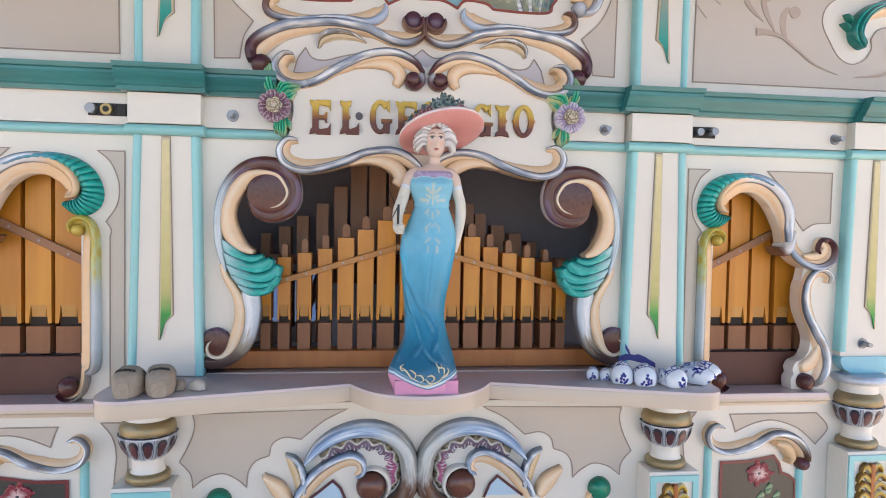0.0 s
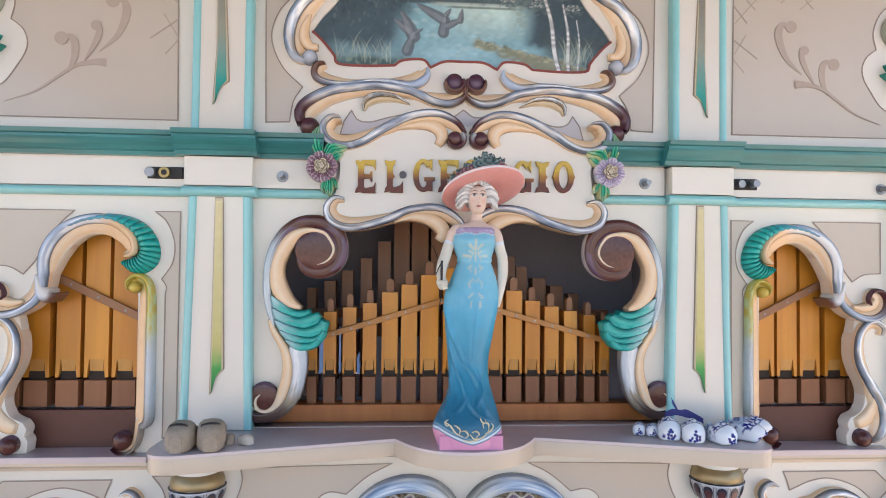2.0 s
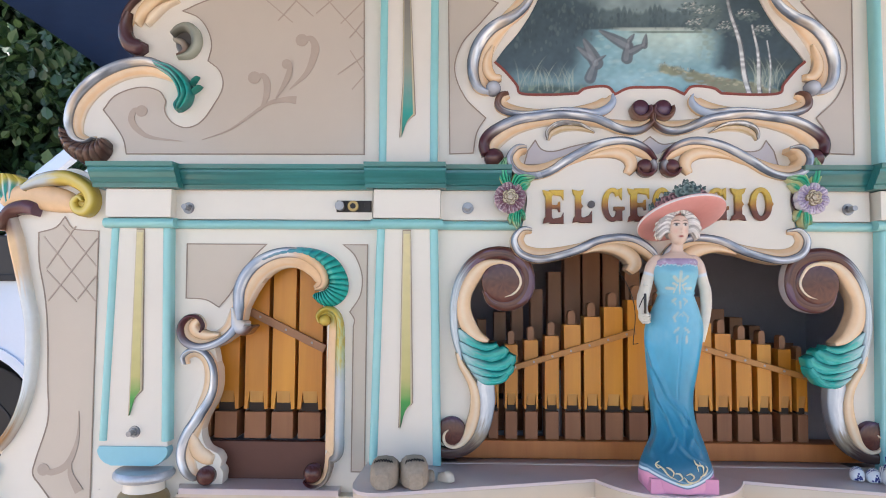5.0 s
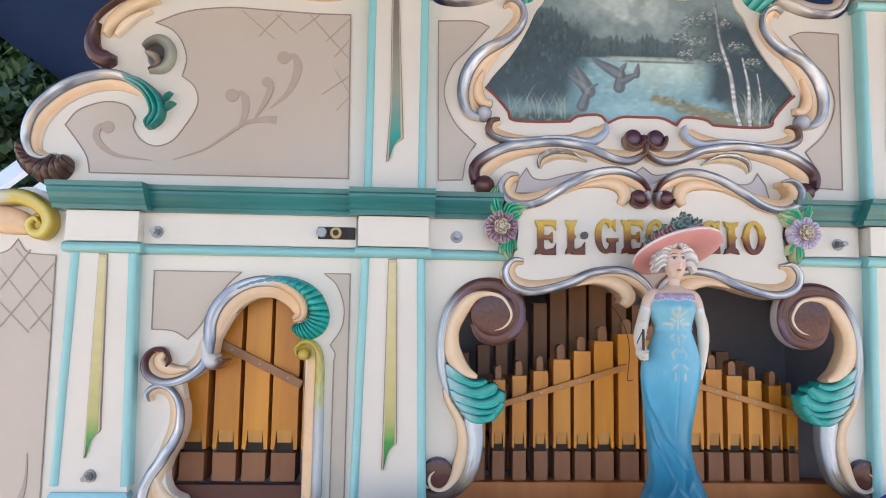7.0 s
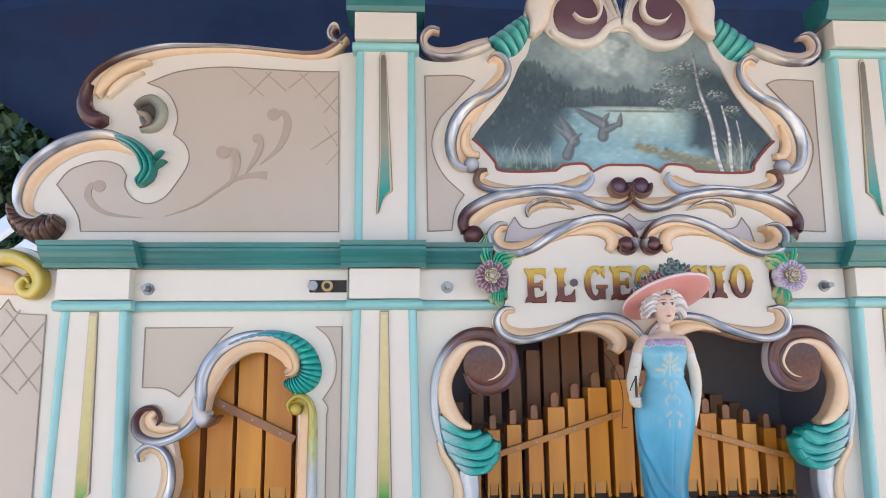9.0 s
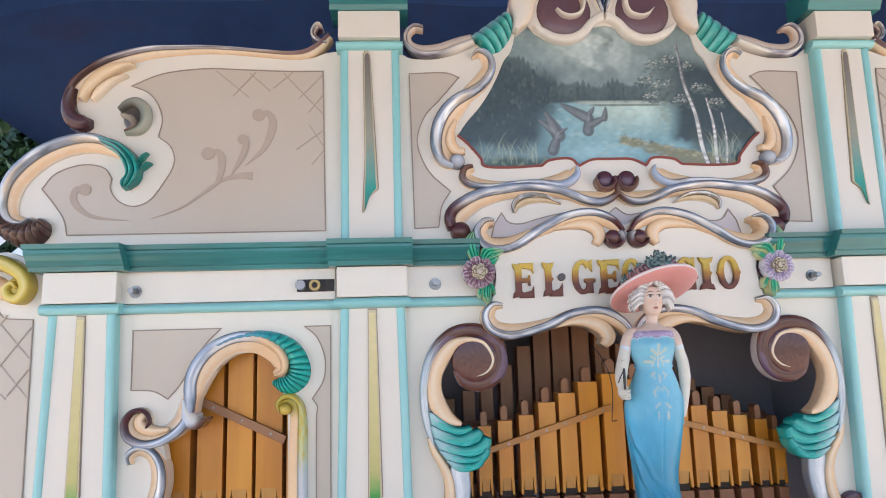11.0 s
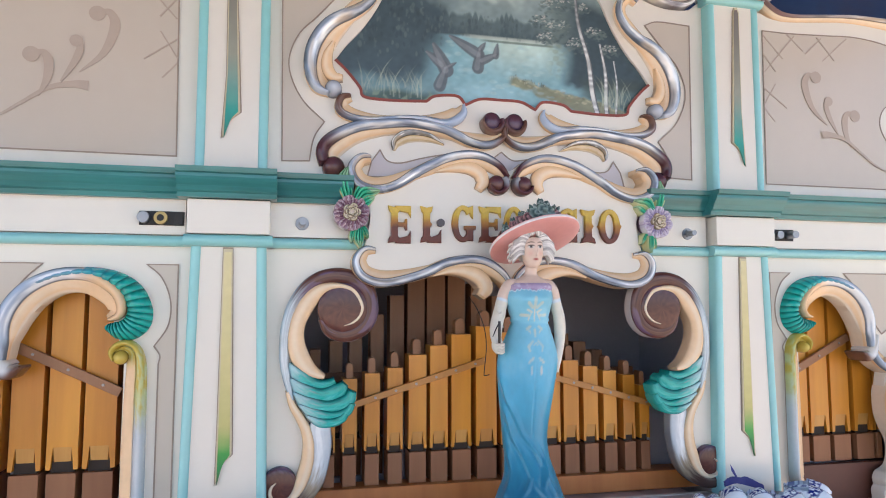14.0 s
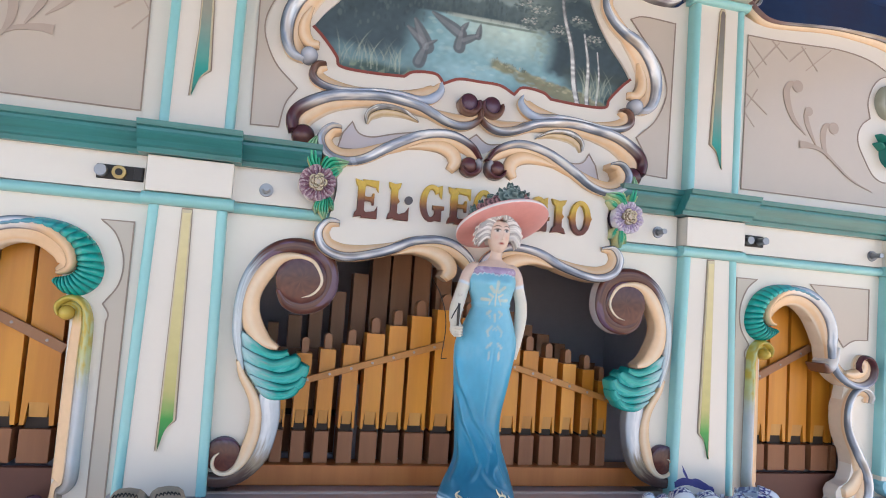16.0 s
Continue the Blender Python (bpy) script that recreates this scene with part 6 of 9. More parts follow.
    # long scroll with a dark foot and a teal leaf tip
    roll("crest_scroll", crest, [(-1.205, 1.712), (-1.225, 1.706), (-1.247, 1.717), (-1.254, 1.750), (-1.241, 1.793), (-1.201, 1.836), (-1.147, 1.863), (-1.091, 1.869), (-1.046, 1.852), (-1.022, 1.832)],
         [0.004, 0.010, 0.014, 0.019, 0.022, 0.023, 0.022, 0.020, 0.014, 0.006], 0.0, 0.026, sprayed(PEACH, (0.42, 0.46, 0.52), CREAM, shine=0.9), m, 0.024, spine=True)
    loft("teal_leaf", crest, [(-1.085, 1.884), (-1.04, 1.872), (-1.005, 1.843), (-0.992, 1.812), (-0.997, 1.786), (-1.015, 1.770)], [(-1.07, 1.862), (-1.042, 1.842), (-1.028, 1.820), (-1.024, 1.798), (-1.034, 1.783), (-1.026, 1.768)], -0.01, 0.022, 3,
         lambda s, t, fr: mixc(mixc((0.35, 0.42, 0.46), (0.010, 0.19, 0.17), step(0.0, 0.40, s)), (0.02, 0.42, 0.37), step(0.3, 0.8, fr + 0.3 * brushed(s * 2, t, 6.6)) * 0.85), m, along=True, label="teal leaf tip")
    for a, b in (((-0.998, 1.836), (-0.980, 1.848)), ((-0.994, 1.818), (-0.972, 1.826))):
        loft("leaf_tooth", crest, [a, ((a[0] + b[0]) / 2, a[1] + 0.009), b], [(a[0], a[1] - 0.011), ((a[0] + b[0]) / 2, a[1] - 0.004), (b[0], b[1] - 0.002)], -0.008, 0.014, 1, lambda s, t, fr: (0.02, 0.22, 0.18), m, 4)
    def foot(s, t, fr):
        n = brushed(s * 3, t, 3.9)
        c = mixc((0.050, 0.024, 0.020), mixc((0.085, 0.044, 0.034), (0.13, 0.078, 0.062), 0.5 + n), step(0.05, 0.4, fr) * step(1.0, 0.85, fr))
        return mixc(c, (0.20, 0.16, 0.15), 0.6 * step(0.75, 1.0, t + 0.3 * n))
    loft("crest_foot", crest, [(-1.282, 1.738), (-1.286, 1.714), (-1.279, 1.690), (-1.263, 1.670), (-1.237, 1.653), (-1.208, 1.647), (-1.183, 1.658), (-1.169, 1.678), (-1.170, 1.699)],
         [(-1.258, 1.722), (-1.250, 1.714), (-1.240, 1.709), (-1.228, 1.706), (-1.216, 1.707), (-1.207, 1.711), (-1.200, 1.714), (-1.192, 1.714), (-1.184, 1.711)], -0.002, 0.034, 11, foot, m, back=0.024, bulge=0.9, label="dark brown ribbed foot")

# ---- carvings round the side windows ----
for m in (1, -1):
    arch = thing("window_carving", -0.83 * m, -0.01, 0.97, "carved asymmetrical frame of peach and silver scrolls with a teal shell", "carving", "carvings of the side bays")
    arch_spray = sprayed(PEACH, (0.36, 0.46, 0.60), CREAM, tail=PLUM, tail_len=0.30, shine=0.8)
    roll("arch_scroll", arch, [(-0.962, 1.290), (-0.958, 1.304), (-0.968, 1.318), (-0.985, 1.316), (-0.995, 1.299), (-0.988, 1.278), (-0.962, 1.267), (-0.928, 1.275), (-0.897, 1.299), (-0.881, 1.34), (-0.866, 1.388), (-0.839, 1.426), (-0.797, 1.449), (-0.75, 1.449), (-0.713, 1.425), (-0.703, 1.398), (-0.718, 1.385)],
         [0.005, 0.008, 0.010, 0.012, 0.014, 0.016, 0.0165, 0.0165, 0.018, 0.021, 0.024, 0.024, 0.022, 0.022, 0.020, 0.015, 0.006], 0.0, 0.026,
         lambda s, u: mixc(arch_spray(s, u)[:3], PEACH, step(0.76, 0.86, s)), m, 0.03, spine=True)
    roll("arch_lobe", arch, [(-0.915, 1.287), (-0.945, 1.284), (-0.968, 1.292), (-0.974, 1.306), (-0.962, 1.318)], [0.004, 0.010, 0.0125, 0.011, 0.007], -0.004, 0.016, lobe_paint, m, 0.03, profile=lobe_profile)
    roll("arch_spur", arch, [(-0.889, 1.345), (-0.884, 1.322), (-0.877, 1.305), (-0.864, 1.296), (-0.844, 1.305)], [0.003, 0.009, 0.015, 0.012, 0.002], -0.008, 0.020, lambda s, u: mixc(mixc((0.46, 0.55, 0.66), (0.72, 0.70, 0.66), step(-0.6, 0.4, u)), BROWN, step(0.60, 0.85, s - 0.15 * u)), m, 0.034, profile=round_profile)
    def fan(s, t, fr):
        n = brushed(s * 3, t, 6.6)
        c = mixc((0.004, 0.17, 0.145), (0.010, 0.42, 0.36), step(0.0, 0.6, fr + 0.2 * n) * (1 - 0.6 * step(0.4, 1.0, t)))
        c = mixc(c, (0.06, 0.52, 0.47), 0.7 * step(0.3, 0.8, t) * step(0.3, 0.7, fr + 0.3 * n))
        c = mixc(c, (0.03, 0.36, 0.44), step(0.42, 0.18, s))
        return mixc(c, (0.30, 0.46, 0.66), 0.85 * step(0.30, 0.02, s + 0.03 * n))
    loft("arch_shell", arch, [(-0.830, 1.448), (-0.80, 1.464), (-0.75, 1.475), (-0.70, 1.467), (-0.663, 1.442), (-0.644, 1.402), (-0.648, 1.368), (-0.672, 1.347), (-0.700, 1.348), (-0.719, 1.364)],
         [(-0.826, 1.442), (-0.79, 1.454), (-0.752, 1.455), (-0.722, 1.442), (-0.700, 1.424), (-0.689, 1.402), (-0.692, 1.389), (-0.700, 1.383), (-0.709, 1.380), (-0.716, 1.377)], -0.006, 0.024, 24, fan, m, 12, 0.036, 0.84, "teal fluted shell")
    roll("side_s_scroll", arch, [(-0.988, 1.222), (-0.990, 1.238), (-0.972, 1.248), (-0.950, 1.238), (-0.937, 1.21), (-0.938, 1.168), (-0.956, 1.12), (-0.977, 1.07), (-0.984, 1.03), (-0.974, 1.0), (-0.955, 0.985)],
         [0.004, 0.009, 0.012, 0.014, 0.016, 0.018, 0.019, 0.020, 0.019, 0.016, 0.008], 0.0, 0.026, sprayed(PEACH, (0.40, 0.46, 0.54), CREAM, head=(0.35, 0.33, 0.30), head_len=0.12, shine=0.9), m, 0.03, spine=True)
    s_board = outline([(-1.000, 1.226), (-1.000, 1.246), (-0.985, 1.261), (-0.961, 1.261), (-0.942, 1.246), (-0.924, 1.221), (-0.921, 1.196), (-0.930, 1.165), (-0.941, 1.141), (-0.951, 1.110), (-0.953, 1.072), (-0.943, 1.048), (-0.929, 1.039)],
                      [(-0.929, 1.039), (-0.918, 1.034), (-0.910, 1.020), (-0.913, 1.006)], [(-0.913, 1.006), (-0.906, 0.994), (-0.908, 0.971)],
                      [(-0.908, 0.971), (-0.958, 0.971), (-0.976, 0.986), (-0.989, 1.011), (-0.998, 1.042), (-1.000, 1.079), (-0.992, 1.110), (-0.978, 1.141), (-0.963, 1.172), (-0.957, 1.203), (-0.966, 1.221), (-0.985, 1.231), (-1.000, 1.226)])
    part("side_s_board", slab([mirror(s_board, m)], -0.004, 0.036, 0.002), cream, arch, smooth=40)
    roll("side_s_foot", arch, [(-0.976, 1.085), (-0.970, 1.058), (-0.957, 1.036), (-0.940, 1.026), (-0.926, 1.022)], [0.007, 0.013, 0.016, 0.015, 0.010], -0.002, 0.012, lambda s, u: mixc(PEACH, (0.84, 0.74, 0.58), 0.5 * step(-0.6, 0.5, u)), m, 0.03, profile=lobe_profile)
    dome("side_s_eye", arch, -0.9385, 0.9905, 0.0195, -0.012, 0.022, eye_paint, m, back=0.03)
    def stem(s, u):
        n = brushed(s * 3, u, 2.4)
        c = mixc((0.56, 0.43, 0.08), (0.52, 0.56, 0.26), step(-0.2, 0.5, n + 2.5 * (s - 0.15)))
        c = mixc(c, (0.52, 0.57, 0.60), step(0.28, 0.45, s + 0.05 * n))
        c = mixc(c, (0.26, 0.22, 0.18), step(0.66, 0.82, s))
        c = mixc(c, PLUM, step(0.90, 0.97, s))
        return mixc(c, PEACH, step(0.1, -0.1, u) * step(0.12, 0.2, s) * step(0.98, 0.9, s))
    roll("stem", arch, [(-0.700, 1.312), (-0.703, 1.328), (-0.688, 1.337), (-0.673, 1.327), (-0.669, 1.30), (-0.6695, 1.24), (-0.6695, 1.16), (-0.6695, 1.09), (-0.6705, 1.042), (-0.6795, 1.030), (-0.682, 1.008), (-0.689, 0.987), (-0.704, 0.975), (-0.720, 0.975), (-0.732, 0.984)],
         [0.006, 0.010, 0.012, 0.013, 0.0165, 0.0185, 0.0195, 0.0195, 0.0195, 0.0105, 0.010, 0.009, 0.0075, 0.005, 0.002], 0.0, 0.024, stem, m, 0.03, flip=False)
    dome("stem_knob", arch, -0.694, 1.318, 0.0125, -0.006, 0.020, lambda k, a: mixc((0.66, 0.50, 0.10), (0.42, 0.29, 0.05), k), m)
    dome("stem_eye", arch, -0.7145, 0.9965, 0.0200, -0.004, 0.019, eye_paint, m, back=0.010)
    narrow_bay(arch, m)

# ---- wing carvings ----
for m in (1, -1):
    wing = thing("wing_carving", -1.3 * m, -0.01, 0.9, "carved wing edge of peach scrolls with a yellow curl", "carving", "carvings of the wings")
    def wing_paint(s, u):
        n = brushed(s, u, 5.1)
        c = mixc((0.72, 0.50, 0.28), (0.62, 0.69, 0.72), step(0.18, 0.32, s + 0.05 * n))
        c = mixc(c, (0.40, 0.42, 0.36), step(0.62, 0.74, s + 0.05 * n))
        c = mixc(c, (0.34, 0.17, 0.06), step(0.72, 0.84, s + 0.05 * n))
        c = mixc(BROWN, c, step(0.02, 0.10, s))
        return mixc(c, (0.76, 0.72, 0.64), 0.55 * step(0.2, 0.9, -u))
    roll("wing_edge", wing, [(-1.376, 1.535), (-1.365, 1.49), (-1.350, 1.43), (-1.335, 1.37), (-1.320, 1.30), (-1.318, 1.22), (-1.325, 1.155), (-1.347, 1.092), (-1.38, 1.045), (-1.432, 1.010)],
         [0.010, 0.0155, 0.0145, 0.0135, 0.0135, 0.0125, 0.0115, 0.0105, 0.011, 0.010], 0.0, 0.018, wing_paint, m, 0.024, flip=True, profile=lobe_profile)
    roll("wing_lobe", wing, [(-1.392, 1.560), (-1.372, 1.580), (-1.335, 1.586), (-1.295, 1.578), (-1.255, 1.570), (-1.228, 1.556)], [0.010, 0.020, 0.026, 0.028, 0.024, 0.012], 0.0, 0.020, lambda s, u: mixc((0.76, 0.52, 0.30), PEACH, step(-0.6, 0.5, u)), m, 0.024, profile=lobe_profile)
    roll("wing_boss", wing, [(-1.388, 1.505), (-1.386, 1.530), (-1.368, 1.552), (-1.338, 1.558), (-1.312, 1.551)], [0.006, 0.011, 0.0135, 0.016, 0.014], -0.006, 0.026, lambda s, u: mixc(mixc(BROWN, PLUM, s), (0.17, 0.10, 0.15), 0.5 * step(0.5, 1.0, s)), m, 0.026, profile=round_profile)

    def yellow(s, u):
        c = mixc((0.52, 0.60, 0.66), (0.66, 0.52, 0.10), step(0.18, 0.36, s + 0.06 * brushed(s, u, 3.7)))
        c = mixc(c, (0.74, 0.66, 0.30), 0.5 * math.exp(-((u - 0.2) / 0.3) ** 2))
        return mixc(c, (0.34, 0.22, 0.02), 0.55 * step(0.55, 0.95, abs(u)))
    roll("yellow_curl", wing, [(-1.345, 1.596), (-1.315, 1.612), (-1.285, 1.620), (-1.250, 1.621), (-1.222, 1.610), (-1.200, 1.592), (-1.193, 1.568), (-1.204, 1.549), (-1.222, 1.551), (-1.229, 1.567), (-1.218, 1.578), (-1.208, 1.569)],
         [0.006, 0.013, 0.016, 0.016, 0.015, 0.014, 0.0125, 0.0115, 0.010, 0.0085, 0.006, 0.003], -0.010, 0.022, yellow, m, 0.03, profile=lobe_profile, label="yellow enamelled curl")
    dome("curl_eye", wing, -1.213, 1.567, 0.025, -0.010, 0.010, lambda k, a: mixc((0.66, 0.52, 0.12), (0.40, 0.28, 0.03), k), m, back=0.02)
    roll("gilt_bar", wing, [(-1.342, 1.594), (-1.325, 1.610), (-1.308, 1.626)], [0.006, 0.007, 0.006], -0.014, 0.014, lambda s, u: (0.42, 0.30, 0.14), m, 0.02, profile=round_profile)

    def striped(s, t, fr):
        c = mixc((0.50, 0.62, 0.64), (0.02, 0.30, 0.24), step(0.45, 0.6, fr) * step(0.98, 0.85, fr))
        return mixc(c, (0.62, 0.52, 0.10), step(0.55, 0.85, s + 0.3 * abs(2 * t - 1)))
    loft("wing_leaf", wing, [(-1.388, 1.552), (-1.405, 1.580), (-1.415, 1.612), (-1.404, 1.636)], [(-1.364, 1.582), (-1.352, 1.602), (-1.345, 1.618), (-1.372, 1.632)], -0.002, 0.02, 4, striped, m, 5, along=True, label="green and yellow striped leaf")
    roll("wing_low_curl", wing, [(-1.385, 1.0), (-1.405, 0.975), (-1.41, 0.94), (-1.39, 0.91), (-1.36, 0.90)], [0.006, 0.014, 0.017, 0.014, 0.006], 0.0, 0.024, lambda s, u: mixc((0.03, 0.30, 0.20), (0.20, 0.34, 0.58), step(0.45, 0.8, s)), m, 0.024, profile=round_profile)
    wing.location.x -= 0.010 * m

# ---- carvings under the shelf ----
def low_blue(s, u):
    """Sky blue with a silver back, brown where the scroll turns under."""
    n = brushed(s * 2, u, 6.3)
    streak = noise.noise(Vector((s * 4.0, u * 4.5, 8.1))) + 0.5 * noise.noise(Vector((s * 11.0, u * 9.0, 2.7)))
    c = mixc((0.20, 0.31, 0.52), (0.44, 0.58, 0.76), step(-0.4, 0.35, streak + 0.3 * math.exp(-(u / 0.4) ** 2)))
    c = mixc(c, (0.80, 0.85, 0.88), 0.8 * step(0.28, 0.55, streak + 0.25 * math.exp(-((u - 0.1) / 0.3) ** 2)))
    olive = mixc((0.30, 0.31, 0.27), (0.56, 0.58, 0.55), step(-0.3, 0.4, streak + 0.4 * math.exp(-((u + 0.1) / 0.35) ** 2)))
    c = mixc(c, olive, 0.9 * step(0.36, 0.58, s + 0.05 * n))
    c = mixc(c, (0.13, 0.065, 0.04), step(0.70, 0.86, s + 0.07 * n))
    return mixc(c, (0.10, 0.10, 0.11), 0.7 * step(0.86, 0.99, abs(u)))


def ruffle_paint(s, t, fr):
    """An olive cuff with a pale edge, then a purple lining that turns pink, streaked with white."""
    n = brushed(s * 5, t, 1.9)
    edge = 0.34 + 0.12 * math.sin(s * 2 * math.pi * 7.5)
    cuff = mixc((0.34, 0.29, 0.19), (0.12, 0.085, 0.055), step(-0.2, 0.5, n + 1.2 * (t - 0.15)))
    c = mixc(cuff, (0.76, 0.72, 0.64), math.exp(-((t - edge) / 0.06) ** 2))
    lining = mixc((0.16, 0.11, 0.16), (0.50, 0.12, 0.24), step(0.50, 0.9, s + 0.15 * n))
    stroke = 0.5 + 0.5 * math.sin(s * 2 * math.pi * 31 + 3 * n)
    lining = mixc(lining, (0.72, 0.69, 0.71), 0.85 * step(0.45, 0.85, stroke) * step(edge + 0.2, edge + 0.4, t))
    return mixc(c, lining, step(edge + 0.04, edge + 0.10, t))


low = thing("shell_scroll_carving", 0, -0.01, 0.70, "pair of large blue C scrolls with ruffled linings and brown eyes", "carving")
for m in (1, -1):
    roll("blue_scroll", low, [(-0.244, 0.830), (-0.233, 0.843), (-0.212, 0.865), (-0.177, 0.887), (-0.134, 0.899), (-0.092, 0.897), (-0.054, 0.880), (-0.0285, 0.850), (-0.0195, 0.815), (-0.0195, 0.775), (-0.036, 0.745), (-0.066, 0.728)],
         [0.003, 0.008, 0.0130, 0.0160, 0.0180, 0.0195, 0.020, 0.0205, 0.0205, 0.0205, 0.020, 0.016], 0.0, 0.036, low_blue, m, 0.012, flip=False, profile=round_profile)
    q = curve([(-0.215, 0.843), (-0.180, 0.866), (-0.147, 0.876), (-0.111, 0.877), (-0.077, 0.867), (-0.053, 0.847), (-0.043, 0.820), (-0.044, 0.787), (-0.057, 0.763)], 9)
    outer, inner = [], []
    for i, (x, z) in enumerate(q):
        a, b = q[max(i - 1, 0)], q[min(i + 1, len(q) - 1)]
        d = math.hypot(b[0] - a[0], b[1] - a[1])
        nx, nz = (b[1] - a[1]) / d, -(b[0] - a[0]) / d
        k = 0.027 + 0.0035 * math.sin(i * 0.70)
        outer.append((x - nx * 0.006, z - nz * 0.006))
        inner.append((x + nx * k, z + nz * k))
    loft("ruffle", low, outer, inner, 0.0, 0.016, 30, ruffle_paint, m, 2, bulge=0.86)
    roll("inner_scroll", low, [(-0.262, 0.735), (-0.244, 0.766), (-0.214, 0.801), (-0.179, 0.824), (-0.149, 0.834), (-0.128, 0.826), (-0.123, 0.808), (-0.136, 0.797)], [0.012, 0.017, 0.018, 0.0175, 0.0175, 0.014, 0.009, 0.003], 0.0, 0.028, sprayed(PEACH, (0.30, 0.42, 0.62), PEACH, head=(0.35, 0.45, 0.6), head_len=0.2), m, 0.012, flip=False)
    dome("scroll_eye", low, -0.1015, 0.772, 0.033, -0.004, 0.028, lambda k, a: mixc((0.17, 0.065, 0.04), (0.08, 0.03, 0.025), k + 0.3 * brushed(k, a, 4.7)), m)
    rim = [(-0.1015 + 0.0385 * math.cos(a), 0.774 + 0.0385 * math.sin(a)) for a in (2.2, 1.6, 1.0, 0.4, -0.2, -0.7, -1.2)]
    roll("eye_rim", low, rim, [0.001, 0.003, 0.0055, 0.0060, 0.0050, 0.0035, 0.001], -0.006, 0.016, lambda s, u: CREAM, m, 0.014, profile=round_profile)
    roll("leaf_tip", low, [(-0.25, 0.76), (-0.255, 0.80), (-0.268, 0.83), (-0.285, 0.848)], [0.010, 0.016, 0.014, 0.003], 0.0, 0.026, sprayed((0.72, 0.52, 0.28), (0.5, 0.6, 0.68), PEACH), m, 0.012, flip=True)
    roll("leaf_tip", low, [(-0.275, 0.74), (-0.30, 0.775), (-0.33, 0.805)], [0.012, 0.018, 0.004], 0.0, 0.024, lobe_paint, m, 0.012, profile=lobe_profile)
    dome("green_boss", low, -0.422, 0.750, 0.0265, -0.002, 0.022, lambda k, a: mixc((0.01, 0.26, 0.15), (0.01, 0.12, 0.08), k + 0.3 * brushed(k, a, 2.6)), m, label="green enamelled boss")
    roll("boss_stem", low, [(-0.402, 0.742), (-0.396, 0.730), (-0.398, 0.70)], [0.004, 0.006, 0.008], 0.0, 0.014, lambda s, u: PEACH, m, 0.01, profile=round_profile)
    part("blue_panel", slab([mirror([(-0.236, 0.742), (-0.1845, 0.783), (-0.170, 0.768), (-0.158, 0.742)], m)], -0.004, 0.004), paleblue, low)
    part("panel_rim", painted_line(mirror([(-0.243, 0.740), (-0.1845, 0.786), (-0.168, 0.770), (-0.154, 0.738)], m), 0.006, -0.006, closed=False), wine, low)
    low.location.x = 0.0065
    bay = thing("bay_carving", -0.81 * m, -0.01, 0.70, "silver edged scroll over a dark flower painting in a side bay", "carving", "carvings under the side bays")
    roll("bay_scroll", bay, [(-0.712, 0.884), (-0.694, 0.888), (-0.680, 0.872), (-0.688, 0.848), (-0.713, 0.836), (-0.745, 0.836), (-0.79, 0.846), (-0.842, 0.861), (-0.885, 0.853), (-0.914, 0.826), (-0.92, 0.80)],
         [0.005, 0.010, 0.012, 0.012, 0.012, 0.013, 0.015, 0.017, 0.017, 0.014, 0.010], 0.0, 0.03, sprayed(PEACH, (0.33, 0.36, 0.40), PEACH, head=BROWN, head_len=0.12, shine=0.95), m, 0.012, spine=True)
    roll("bay_lobe", bay, [(-0.84, 0.848), (-0.87, 0.838), (-0.885, 0.815), (-0.878, 0.797)], [0.006, 0.014, 0.013, 0.005], -0.002, 0.024, lambda s, u: mixc(PEACH, (0.55, 0.36, 0.16), s * 0.6), m, 0.012, profile=round_profile)
    dome("bay_eye", bay, -0.917, 0.795, 0.016, -0.006, 0.022, boss_colour(), m)
    red = mirror([(-0.717, 0.60), (-0.717, 0.80), (-0.78, 0.801), (-0.848, 0.812), (-0.862, 0.795), (-0.868, 0.772), (-0.888, 0.765), (-0.905, 0.75), (-0.908, 0.60)], m)
    part("dark_field", slab([red], -0.003, 0.004), plain("dark green ground paint", (0.045, 0.045, 0.038), 0.35, amount=0.4), bay)
    part("field_lining", painted_line(red, 0.007, -0.0045), plain("crimson lining", (0.16, 0.018, 0.02), 0.4), bay)
    for k in range(22):
        a = 2 * math.pi * k / 22
        r = (0.030 if k % 2 else 0.022) + 0.005 * ((k * 7) % 3)
        c0 = (-0.812, 0.772)
        tip = lambda q, d: (c0[0] + q * math.cos(a) - d * math.sin(a), c0[1] + (q * math.sin(a) + d * math.cos(a)) * 0.85)
        loft("painted_petal", bay, [tip(0.002, -0.002), tip(r * 0.6, -0.008), tip(r, -0.003)], [tip(0.002, 0.002), tip(r * 0.6, 0.008), tip(r, 0.003)], -0.0035, 0.003, 2, lambda s, t, fr: mixc(mixc((0.70, 0.48, 0.46), (0.24, 0.030, 0.042), step(0.1, 0.55, s)), (0.46, 0.20, 0.21), 0.7 * step(0.5, 0.8, brushed(s * 3, a * 2, 1.1) + fr * 0.5)), m, 3)
    for dx, dz in ((-0.03, -0.05), (-0.05, -0.07), (-0.01, -0.07)):
        loft("painted_leaf", bay, [(-0.812 + dx, 0.772 + dz), (-0.82 + dx, 0.79 + dz), (-0.812 + dx, 0.80 + dz)], [(-0.80 + dx, 0.772 + dz), (-0.798 + dx, 0.785 + dz), (-0.81 + dx, 0.80 + dz)], -0.0035, 0.003, 2, lambda s, t, fr: mixc((0.30, 0.42, 0.25), (0.05, 0.14, 0.07), fr), m, 3)
